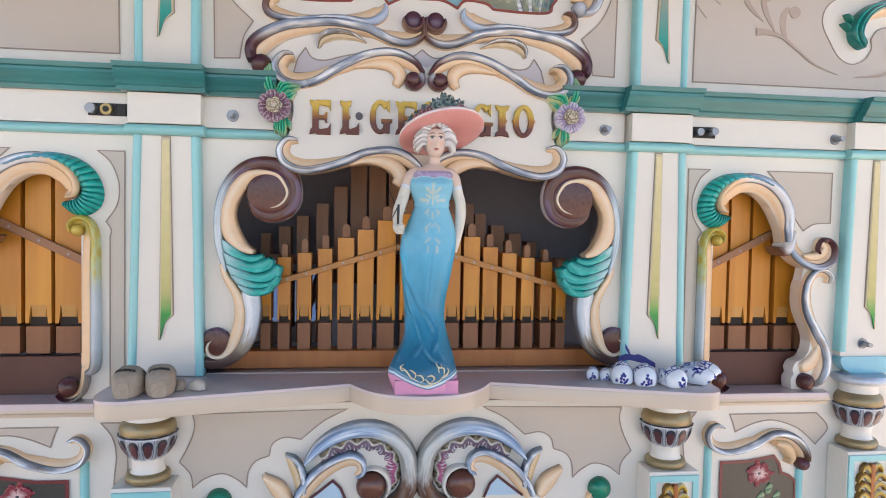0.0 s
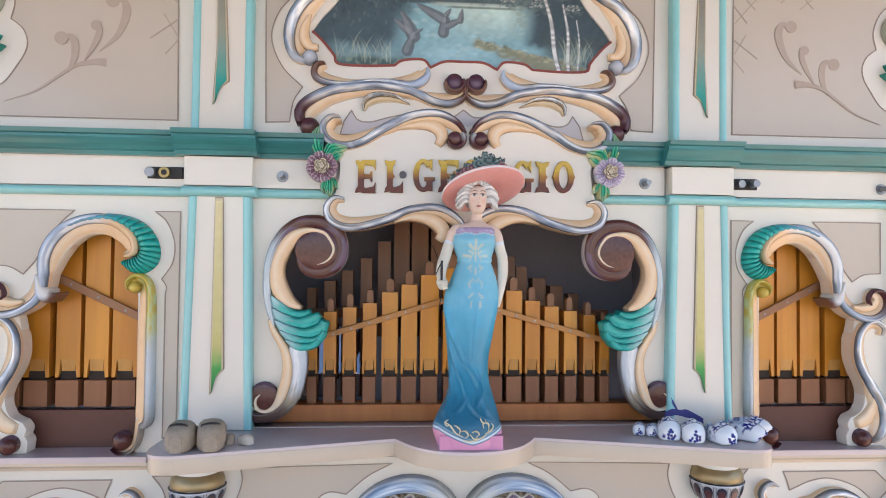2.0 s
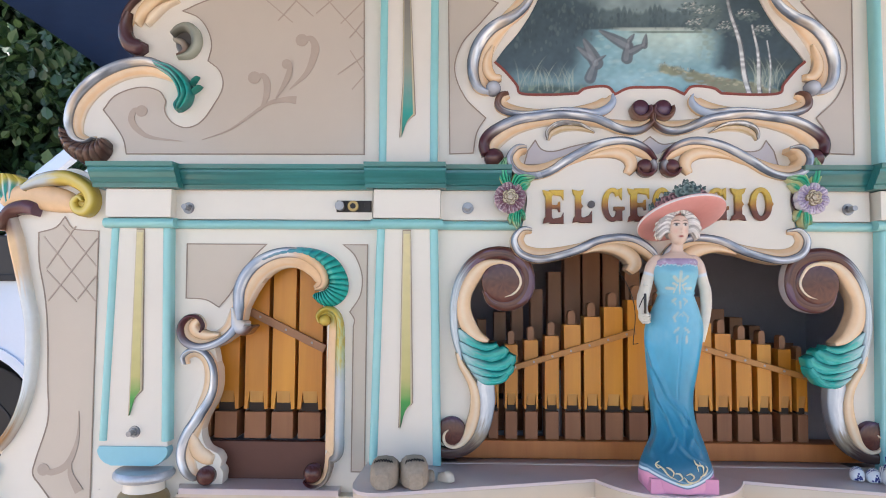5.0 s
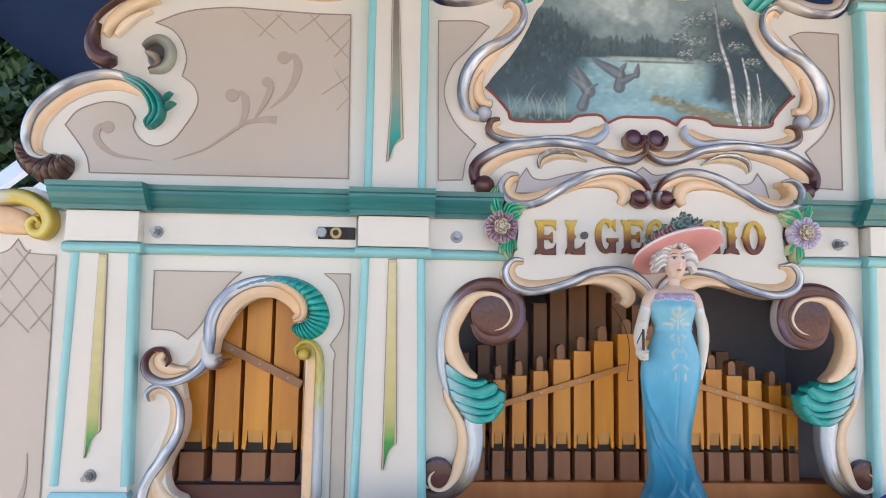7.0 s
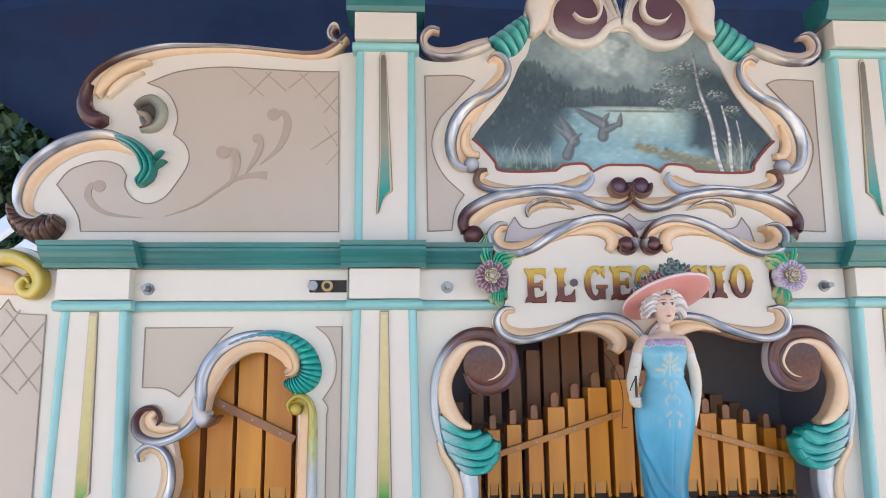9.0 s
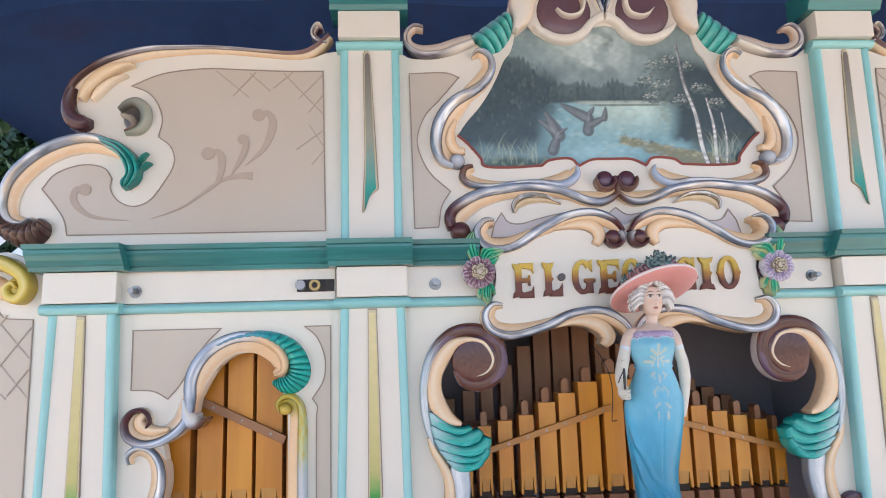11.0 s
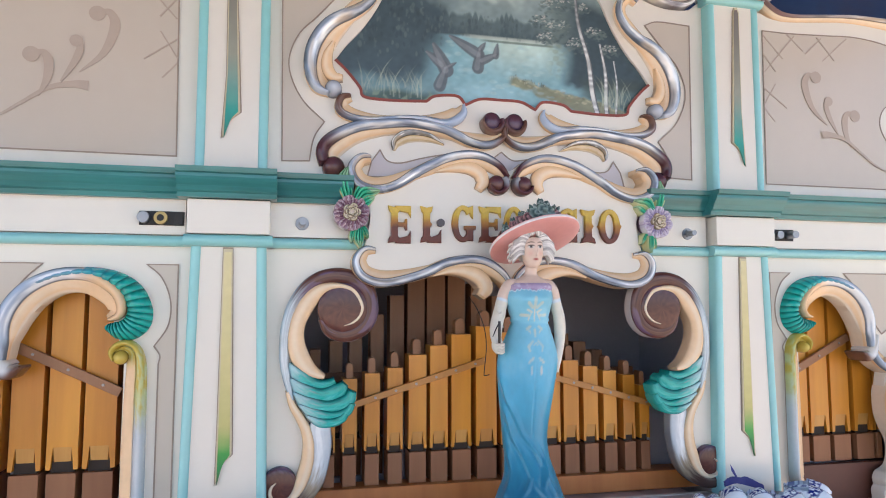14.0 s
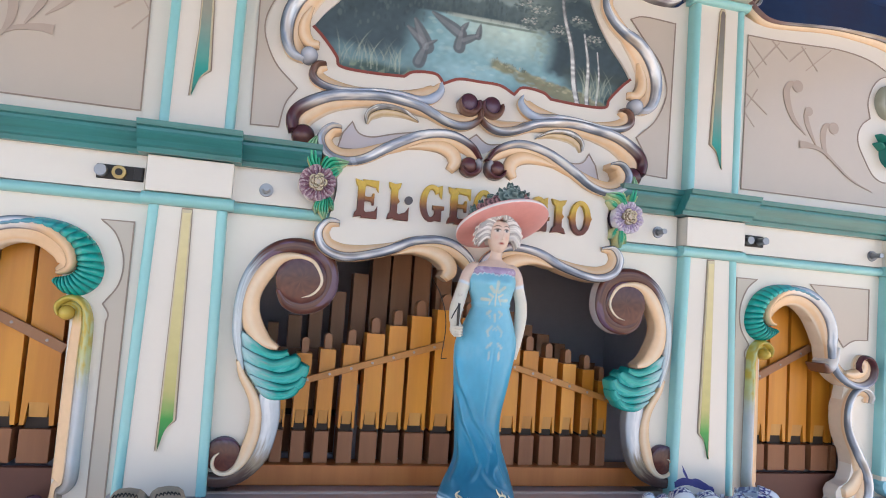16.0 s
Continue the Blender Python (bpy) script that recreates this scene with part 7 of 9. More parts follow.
    for x in (-0.684, -0.915):
        part("bay_bead", tapered_bead(x * m, x * m, 0.0, 0.84 if x > -0.7 else 0.78, 0.009, -0.002), turq, bay, smooth=40)

# ---- organ case behind the facade ----
HATCH = [(-0.365, 1.062), (-0.365, 1.195), (-0.237, 1.195), (-0.237, 1.062)]
case = structure("wall_case_back", slab([[(-1.17, 0.0), (1.17, 0.0), (1.17, 1.66), (-1.17, 1.66)], HATCH], 0.46, 0.02), dark_inside, "dark stained back of the organ case with a small open hatch")
part("hatch_brace", slab([[(-0.300, 1.058), (-0.272, 1.058), (-0.232, 1.150), (-0.232, 1.195), (-0.244, 1.195)]], 0.452, 0.008), board_wood, case)
# added board, out of view, that keeps the sun off the hatch sill
part("added_sun_flap", slab([[(-0.40, 1.205), (-0.16, 1.205), (-0.16, 1.215), (-0.40, 1.215)]], 0.481, 0.26), board_wood, case)
part("hatch_post", boxes((-0.334, -0.300, 0.448, 0.4595, 1.05, 1.205), bevel=0.001), board_wood, case)
part("case_top", boxes((-1.17, 1.17, 0.031, 0.46, 1.64, 1.66)), dark_inside, case)
part("case_floor", boxes((-1.17, 1.17, 0.056, 0.46, 0.93, 0.95)), dark_inside, case)
for x in (-1.16, -0.56, 0.56, 1.16):
    part("case_side", boxes((x - 0.01, x + 0.01, 0.031, 0.46, 0.95, 1.64)), dark_inside, case)


def block(bm, b):
    r = bmesh.ops.create_cube(bm, size=1)
    for v in r["verts"]:
        v.co = Vector(((b[0] + b[1]) / 2 + v.co.x * (b[1] - b[0]), (b[2] + b[3]) / 2 + v.co.y * (b[3] - b[2]), (b[4] + b[5]) / 2 + v.co.z * (b[5] - b[4])))


def pipe(rank, x0, x1, top, y, z_foot, z_mouth, z_cut, body_mat, foot_mat, stopper=True, depth=0.05):
    """A square wooden organ pipe: body with splayed ears beside a sunk mouth, dark windway, foot block and rounded stopper handle."""
    w = x1 - x0
    cx = (x0 + x1) / 2
    lip = w * 0.17
    zs = z_cut + 0.022
    shape = [(x0, top), (x0, zs), (x0 - w * 0.012, z_mouth), (x0 + lip * 0.75, z_mouth), (x0 + lip * 1.2, zs - 0.0005), (x1 - lip * 1.2, zs - 0.0005), (x1 - lip * 0.75, z_mouth), (x1 + w * 0.012, z_mouth), (x1, zs), (x1, top)]
    body = new("organ_pipe", mesh_of("organ_pipe", slab([shape], y, depth), body_mat))
    place(body, rank)
    # sunk upper lip that narrows downwards
    bm = bmesh.new()
    p = [(x0 + lip * 1.2, y + 0.001, z_cut + 0.0225), (x1 - lip * 1.2, y + 0.001, z_cut + 0.0225), (x1 - lip * 1.35, y + 0.0045, z_cut - 0.0045), (cx, y + 0.0045, z_cut - 0.0045), (x0 + lip * 1.35, y + 0.0045, z_cut - 0.0045),
         (x0 + lip * 1.2, y + depth, z_cut + 0.0225), (x1 - lip * 1.2, y + depth, z_cut + 0.0225), (x1 - lip * 1.35, y + depth, z_cut - 0.0045), (x0 + lip * 1.35, y + depth, z_cut - 0.0045)]
    v = [bm.verts.new(q) for q in p]
    for f in ((0, 1, 2, 3, 4), (1, 6, 7, 2), (0, 4, 8, 5), (4, 3, 2, 7, 8)):
        bm.faces.new([v[i] for i in f])
    lipo = new("pipe_lip", mesh_of("pipe_lip", bm, lip_wood if body_mat is pipe_wood else body_mat))
    lipo.parent = body
    # near-black block stands in for the shade inside the mouth
    bm = boxes((x0 + lip * 0.80, x1 - lip * 0.80, y + 0.0085, y + depth - 0.001, z_mouth - 0.006, z_cut - 0.005))
    mouth = new("pipe_mouth", mesh_of("pipe_mouth", bm, slit_dark))
    mouth.parent = body
    bm = boxes((x0 + w * 0.03, x1 - w * 0.03, y - 0.002, y + depth, z_foot, z_mouth - 0.006), bevel=0.001)
    ft = new("pipe_foot", mesh_of("pipe_foot", bm, foot_mat))
    ft.parent = body
    if stopper:
        hw, hh = w * 0.24, 0.026 + w * 0.15
        pts = [(cx - hw, top), (cx + hw, top), (cx + hw, top + hh - hw)] + [(cx + hw * math.cos(k * math.pi / 8), top + hh - hw + hw * math.sin(k * math.pi / 8)) for k in range(1, 8)] + [(cx - hw, top + hh - hw)]
        st = new("pipe_stopper", mesh_of("pipe_stopper", slab([pts], y + depth * 0.2, depth * 0.5, 0.0015), pipe_mid))
        st.parent = body
    return body


def strap(rank, a, b, y, material, n, width=0.013):
    d = Vector((b[0] - a[0], b[1] - a[1]))
    nn = Vector((-d.y, d.x)).normalized() * width / 2
    pts = [(a[0] + nn.x, a[1] + nn.y), (a[0] - nn.x, a[1] - nn.y), (b[0] - nn.x, b[1] - nn.y), (b[0] + nn.x, b[1] + nn.y)]
    s = part("strap", slab([pts], y, 0.008, 0.0012), material, rank, "wooden strap with screws")
    for k in range(n):
        t = (k + 0.5) / n
        c = (a[0] + d.x * t, a[1] + d.y * t)
        bm = slab([[(c[0] + 0.0026 * math.cos(q * math.pi / 6), c[1] + 0.0026 * math.sin(q * math.pi / 6)) for q in range(12)]], y - 0.0016, 0.0018, 0.0006)
        sc = new("screw", mesh_of("screw", bm, screw_steel))
        sc.parent = s


rank = thing("pipe_rank", 0, 0.09, 1.03, "rank of amber wooden organ pipes behind a diagonal strap", "organ pipes")
MID = [(-0.343, -0.320, 1.228), (-0.306, -0.278, 1.264), (-0.263, -0.233, 1.274), (-0.218, -0.187, 1.284), (-0.175, -0.139, 1.309), (-0.131, -0.095, 1.327), (-0.087, -0.046, 1.349), (-0.035, 0.008, 1.365), (0.018, 0.060, 1.352),
       (0.067, 0.103, 1.336), (0.111, 0.148, 1.315), (0.156, 0.190, 1.292), (0.201, 0.234, 1.279), (0.247, 0.277, 1.269), (0.293, 0.320, 1.259), (0.331, 0.354, 1.236)]
for x0, x1, top in MID:
    pipe(rank, x0, x1, top, 0.067, 1.058, 1.124, 1.136, pipe_wood, foot_wood)
strap(rank, (-0.345, 1.197), (-0.02, 1.296), 0.055, strap_wood, 8)
strap(rank, (0.07, 1.275), (0.362, 1.196), 0.055, strap_wood, 7)
part("rail", boxes((-0.46, 0.475, 0.045, 0.10, 1.021, 1.059), bevel=0.002), rail_wood, rank, "reddish brown rail under the pipes")
part("rail_back", boxes((-0.215, 0.475, 0.135, 0.15, 1.021, 1.20), (-0.46, -0.215, 0.135, 0.15, 1.021, 1.06)), dark_inside, rank)
rear = thing("rear_pipe_rank", 0, 0.18, 1.03, "rear rank of taller brown wooden pipes in shade", "organ pipes")
BACK = [(-0.364, -0.342, 1.312), (-0.322, -0.294, 1.330), (-0.279, -0.251, 1.357), (-0.232, -0.203, 1.388), (-0.189, -0.157, 1.431), (-0.149, -0.110, 1.485), (-0.104, -0.062, 1.50), (-0.055, -0.015, 1.50),
        (0.0, 0.035, 1.46), (0.05, 0.085, 1.43), (0.095, 0.128, 1.405), (0.14, 0.161, 1.396), (0.164, 0.192, 1.371), (0.207, 0.240, 1.342), (0.253, 0.284, 1.322), (0.30, 0.326, 1.302)]
for x0, x1, top in BACK:
    pipe(rear, x0, x1, top, 0.232, 1.022, 1.124, 1.136, pipe_mid, foot_wood, False)
part("rear_brace", boxes((-0.40, 0.40, 0.220, 0.231, 1.24, 1.262)), foot_wood, rear)
for m in (1, -1):
    side = thing("side_pipe_rank", -0.83 * m, 0.08, 0.97, "rank of broad amber wooden pipes behind a slanting strap", "organ pipes", "pipe ranks of the side bays")
    for x0, x1 in ((-0.975, -0.958), (-0.951, -0.898), (-0.884, -0.833), (-0.824, -0.773), (-0.765, -0.712), (-0.703, -0.66)):
        pipe(side, *sorted((x0 * m, x1 * m)), 1.47, 0.06, 1.054, 1.118, 1.136, pipe_wood, foot_wood, False, 0.06)
    strap(side, (-0.878 * m, 1.336), (-0.704 * m, 1.252), 0.046, strap_grey, 3, 0.0175)
    part("front_board", boxes((*sorted((-1.0 * m, -0.64 * m)), 0.045, 0.06, 0.969, 1.05)), board_wood, side, "maroon painted board below the pipes")
    part("rear_board", boxes((*sorted((-1.0 * m, -0.64 * m)), 0.125, 0.14, 0.969, 1.50)), dark_inside, side)
    narrow_bay(side, m)

# ---- bolts and locks on the frieze ----


def bolt(x, y, z):
    ob = thing("bolt", x, y, z, "zinc plated bolt with nut and washer on the cream front", "bolt", "bolts of the facade")
    def disc(r, y0, y1, seg, name, mat):
        bm = bmesh.new()
        a = [bm.verts.new((x + r * math.cos(2 * math.pi * k / seg), y0, z + r * math.sin(2 * math.pi * k / seg))) for k in range(seg)]
        b = [bm.verts.new((x + r * 0.94 * math.cos(2 * math.pi * k / seg), y1, z + r * 0.94 * math.sin(2 * math.pi * k / seg))) for k in range(seg)]
        for k in range(seg):
            bm.faces.new((a[k], a[(k + 1) % seg], b[(k + 1) % seg], b[k]))
        bm.faces.new(b)
        bm.faces.new(list(reversed(a)))
        part(name, bm, mat, ob)
    disc(0.0125, y, y - 0.003, 24, "washer", steel)
    disc(0.0085, y - 0.003, y - 0.010, 6, "nut", steel)
    disc(0.0058, y - 0.010, y - 0.027, 14, "shank", steel)


for m in (1, -1):
    bolt(-0.993 if m == 1 else 0.965, -0.012, 1.557)
    bolt(-0.391 if m == 1 else 0.408, -0.012, 1.559)
    bolt(-1.09 if m == 1 else 1.05, -0.022, 1.082)
    lock = thing("cylinder_lock", -0.635 * m, -0.012, 1.561, "black lock plate with a worn brass cylinder and a bolt" if m == 1 else "black plate with two steel studs on the frieze", "lock", "locks of the facade")
    ends = (-0.672, -0.597) if m == 1 else (-0.668, -0.612)
    part("plate", boxes((*sorted((ends[0] * m, ends[1] * m)), -0.015, -0.0115, 1.549, 1.574), bevel=0.001), black, lock)
    pieces = [(-0.6355, 0.0115, 0.008, brass, "cylinder"), (-0.6355, 0.006, 0.0095, black, "keyhole"), (-0.663, 0.010, 0.016, steel, "stud")]
    if m == -1:
        pieces = [(-0.627, 0.0085, 0.012, steel, "stud"), (-0.655, 0.008, 0.024, steel, "stud")]
    for x, r, d, mat, name in pieces:
        bm = slab([[(x * m + r * math.cos(k * math.pi / 10), 1.5615 + r * math.sin(k * math.pi / 10)) for k in range(20)]], -0.015 - d, d, 0.001)
        part(name, bm, mat, lock)
    part("bracket", boxes((*sorted((-0.612 * m, -0.598 * m)), -0.021, -0.015, 1.550, 1.573), bevel=0.001), black, lock)

# ---- statue of a lady, one painted plaster mesh ----
SKIN, GLOVE, HAIR = (0.73, 0.56, 0.455), (0.74, 0.70, 0.60), (0.66, 0.65, 0.63)
PINK, HATPINK = (0.72, 0.32, 0.50), (0.74, 0.30, 0.28)
bm = bmesh.new()
fig_cols = []
CY = -0.155


def fill(colour_fn, start):
    bm.verts.ensure_lookup_table()
    for v in bm.verts[start:]:
        fig_cols.append(colour_fn(v.co))


def rings(table, seg, colour_fn, fold=None):
    start = len(bm.verts)
    q = curve(table, 12 if fold else 6)
    rows = []
    for cx, cy, z, hw, hd in q:
        row = []
        for j in range(seg):
            a = 2 * math.pi * j / seg
            k = 1.0 + (fold(a, z) if fold else 0.0)
            row.append(bm.verts.new((cx + hw * k * math.cos(a), cy + hd * k * math.sin(a), z)))
        rows.append(row)
    for r, t in zip(rows, rows[1:]):
        for j in range(seg):
            bm.faces.new((r[j], r[(j + 1) % seg], t[(j + 1) % seg], t[j]))
    bm.faces.new(list(reversed(rows[0])))
    bm.faces.new(rows[-1])
    fill(colour_fn, start)


def ridge(ca, z, pts, wide, high):
    """A drapery fold that runs over the gown's front along (cos a, z) points, with a hollow under it."""
    for (xa, za), (xb, zb) in zip(pts, pts[1:]):
        if zb <= z <= za:
            t = (za - z) / (za - zb)
            f = xa + (xb - xa) * t
            fade = min(1.0, (pts[0][1] - z) / 0.02, (z - pts[-1][1]) / 0.012)
            return fade * high * (math.exp(-((ca - f) / wide) ** 2) - 0.6 * math.exp(-((ca - f + wide * 1.9) / wide) ** 2))
    return 0.0


def gown_fold(a, z):
    ca, front = math.cos(a), step(0.15, -0.15, math.sin(a))
    k = step(1.33, 1.16, z) * step(1.05, 1.09, z)
    f = 0.025 * k * math.sin(5 * a + 12 * (z - 1.05))
    f += front * ridge(ca, z, ((-0.98, 1.300), (-0.80, 1.245), (-0.35, 1.190), (0.20, 1.160), (0.42, 1.135), (0.25, 1.100)), 0.085, 0.10)
    f += front * ridge(ca, z, ((-0.90, 1.235), (-0.72, 1.185), (-0.40, 1.150), (-0.22, 1.120), (-0.45, 1.090)), 0.08, 0.085)
    f += front * ridge(ca, z, ((0.30, 1.175), (0.52, 1.150), (0.40, 1.120), (0.62, 1.085)), 0.07, 0.10)
    f += front * ridge(ca, z, ((-0.10, 1.128), (-0.02, 1.105), (0.30, 1.085), (0.70, 1.072)), 0.08, 0.075)
    f += front * ridge(ca, z, ((-0.96, 1.17), (-0.85, 1.13), (-0.9, 1.08)), 0.09, 0.07)
    f -= 0.045 * math.exp(-((a - 4.78) / 0.04) ** 2) * step(1.17, 1.20, z) * step(1.315, 1.30, z)
    f += 0.10 * math.exp(-((z - 1.416) / 0.011) ** 2) * (math.exp(-((a - 4.30) / 0.3) ** 2) + math.exp(-((a - 5.12) / 0.3) ** 2))
    return f + 0.05 * math.exp(-((z - 1.3815) / 0.0022) ** 2) - 0.03 * math.exp(-((z - 1.3765) / 0.002) ** 2)


def hem_line(x):
    return 1.031 + 0.024 * min(1.0, abs(x - 0.006) / 0.064) ** 1.35


# gilt leaves painted down the front of the gown: from, to and half width in millimetres from the middle of the waist, mirrored
GILT_STROKES = ((0, 27, 0, 42, 3.6), (0, 2, 0, 27, 1.5), (4, 25, 12, 33, 3.4), (5, 17, 12, 21, 2.4), (11, 11, 22, 12, 3.2), (6, 14, 11, 3, 1.5), (0, -13, 0, -24, 2.6), (8, -8, 13, -12, 3.0), (13, -12, 8, -18, 1.8),
                (5, -33, 13, -42, 3.0), (13, -42, 11, -50, 2.2), (0, -36, 4, -40, 1.6), (6, -62, 13, -68, 2.8), (9, -78, 9, -88, 2.6))


def gilding(x, z):
    x, z = abs(x - 0.0095) * 1000, (z - 1.3785) * 1000
    best = 0.0
    for xa, za, xb, zb, w in GILT_STROKES:
        dx, dz = xb - xa, zb - za
        t = max(0.0, min(1.0, ((x - xa) * dx + (z - za) * dz) / (dx * dx + dz * dz)))
        d = math.hypot(x - xa - dx * t, z - za - dz * t)
        best = max(best, step(w * 1.1, w * 0.45, d))
    return best


def neckline(x):
    return 1.4315 + 0.0035 * abs(math.sin(math.pi * (x - 0.0095) / 0.034)) + 0.0011 * math.sin(x * 900)


def gown_colour(co):
    z = co.z
    n = brushed(co.x * 9, z * 7, 4.2)
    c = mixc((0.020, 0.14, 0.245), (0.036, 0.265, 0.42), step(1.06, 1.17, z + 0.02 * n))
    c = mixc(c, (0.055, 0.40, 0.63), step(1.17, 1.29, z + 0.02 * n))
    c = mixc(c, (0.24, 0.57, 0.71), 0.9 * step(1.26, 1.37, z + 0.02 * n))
    if co.y < CY and 1.27 < z < 1.43:
        c = mixc(c, (0.70, 0.62, 0.44), gilding(co.x, z) * (0.55 + 0.35 * step(1.34, 1.40, z)) * (0.8 + 0.5 * n))
    if z > 1.42:
        c = mixc(c, (0.72, 0.78, 0.84), math.exp(-((z - neckline(co.x)) / 0.0011) ** 2))
        c = mixc(c, (0.40, 0.31, 0.47), step(neckline(co.x) + 0.0006, neckline(co.x) + 0.0016, z))
    if co.y < CY + 0.02:
        hem = hem_line(co.x)
        c = mixc(c, (0.62, 0.76, 0.84), math.exp(-((z - hem - 0.0045) / 0.0024) ** 4))
        c = mixc(c, (0.30, 0.50, 0.66), 0.7 * math.exp(-((z - hem - 0.0105) / 0.0016) ** 2))
        c = mixc(PINK, c, step(hem - 0.001, hem + 0.0012, z))
    return c


start = len(bm.verts)
for b in ((-0.0565, 0.0650, -0.1945, -0.105, 1.02, 1.046),):
    r = bmesh.ops.create_cube(bm, size=1)
    for v in r["verts"]:
        v.co = Vector(((b[0] + b[1]) / 2 + v.co.x * (b[1] - b[0]), (b[2] + b[3]) / 2 + v.co.y * (b[3] - b[2]), (b[4] + b[5]) / 2 + v.co.z * (b[5] - b[4])))
fill(lambda co: PINK, start)
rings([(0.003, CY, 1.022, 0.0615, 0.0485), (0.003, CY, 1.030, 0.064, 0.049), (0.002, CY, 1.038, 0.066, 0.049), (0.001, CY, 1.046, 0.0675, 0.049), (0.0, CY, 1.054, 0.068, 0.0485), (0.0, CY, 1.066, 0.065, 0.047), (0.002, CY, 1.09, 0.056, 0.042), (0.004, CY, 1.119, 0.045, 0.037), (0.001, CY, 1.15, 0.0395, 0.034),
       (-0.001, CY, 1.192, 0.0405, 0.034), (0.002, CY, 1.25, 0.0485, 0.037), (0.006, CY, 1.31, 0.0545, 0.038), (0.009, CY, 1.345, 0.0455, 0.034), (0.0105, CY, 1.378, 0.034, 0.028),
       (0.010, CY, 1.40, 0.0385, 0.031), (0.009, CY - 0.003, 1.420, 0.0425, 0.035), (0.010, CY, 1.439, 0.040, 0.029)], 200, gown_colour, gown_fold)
# lilac neckline ruffle, shoulders and neck
rings([(0.010, CY, 1.434, 0.0405, 0.031), (0.010, CY, 1.441, 0.0405, 0.030), (0.011, CY, 1.446, 0.036, 0.026)], 96, lambda co: mixc((0.40, 0.31, 0.47), (0.55, 0.48, 0.62), step(0.1, 0.5, brushed(co.x * 30, co.z * 30, 2.8))), lambda a, z: 0.022 * math.sin(12 * a) + 0.012 * math.sin(29 * a))
rings([(0.010, CY, 1.428, 0.040, 0.024), (0.010, CY, 1.440, 0.041, 0.024), (0.011, CY, 1.449, 0.035, 0.020), (0.013, CY, 1.456, 0.020, 0.015), (0.014, CY, 1.463, 0.0115, 0.0115), (0.016, CY - 0.002, 1.482, 0.0105, 0.0115)], 32, lambda co: SKIN)


def face_colour(co):
    x, z = co.x - 0.015, co.z - 1.4985
    c = SKIN
    blob = lambda cx, cz, wx, wz, p=2: math.exp(-abs((x - cx) / wx) ** p - abs((z - cz) / wz) ** p)
    if co.y < CY - 0.004:
        c = mixc(c, (0.70, 0.34, 0.27), 0.45 * (blob(0.0095, -0.001, 0.0045, 0.005) + blob(-0.0095, -0.001, 0.0045, 0.005)))
        c = mixc(c, (0.34, 0.05, 0.05), blob(0, -0.0112, 0.0046, 0.0020, 3))
        c = mixc(c, (0.45, 0.24, 0.18), 0.45 * (blob(0, -0.0045, 0.0022, 0.0008) + blob(0.0022, 0.003, 0.0008, 0.006)))
        for s in (-1, 1):
            c = mixc(c, (0.50, 0.33, 0.26), 0.35 * blob(s * 0.0080, 0.0125, 0.0048, 0.0026))
            c = mixc(c, (0.66, 0.63, 0.60), blob(s * 0.0083, 0.0105, 0.0048, 0.0023, 4))
            c = mixc(c, (0.04, 0.035, 0.04), blob(s * 0.0083, 0.0108, 0.0022, 0.0024, 4))
            c = mixc(c, (0.06, 0.04, 0.035), 0.9 * blob(s * 0.0080, 0.0132 - 40 * (x - s * 0.0080) ** 2, 0.0056, 0.0012, 4))
            c = mixc(c, (0.12, 0.075, 0.05), 0.9 * blob(s * 0.0085, 0.0190 - 50 * (x - s * 0.0080) ** 2, 0.0062, 0.0011, 4))
    return c


def head_fold(a, z):
    front = math.exp(-((a - 4.712) / 0.13) ** 2)
    eyes = math.exp(-((a - 4.28) / 0.16) ** 2) + math.exp(-((a - 5.14) / 0.16) ** 2)
    return 0.15 * front * math.exp(-((z - 1.4965) / 0.0055) ** 2) + 0.05 * front * math.exp(-((z - 1.487) / 0.002) ** 2) - 0.05 * eyes * math.exp(-((z - 1.5095) / 0.004) ** 2) + 0.03 * front * math.exp(-((z - 1.477) / 0.003) ** 2)


head = [(0.015, CY - 0.006, 1.4985 + dz, w, d) for dz, w, d in ((-0.0262, 0.004, 0.008), (-0.0245, 0.0085, 0.0135), (-0.020, 0.0128, 0.0175), (-0.013, 0.0160, 0.0195), (-0.004, 0.0182, 0.0208), (0.006, 0.0190, 0.0212), (0.014, 0.0188, 0.0212), (0.021, 0.0175, 0.0200), (0.027, 0.0130, 0.0150), (0.030, 0.004, 0.005))]
rings(head, 180, face_colour, head_fold)
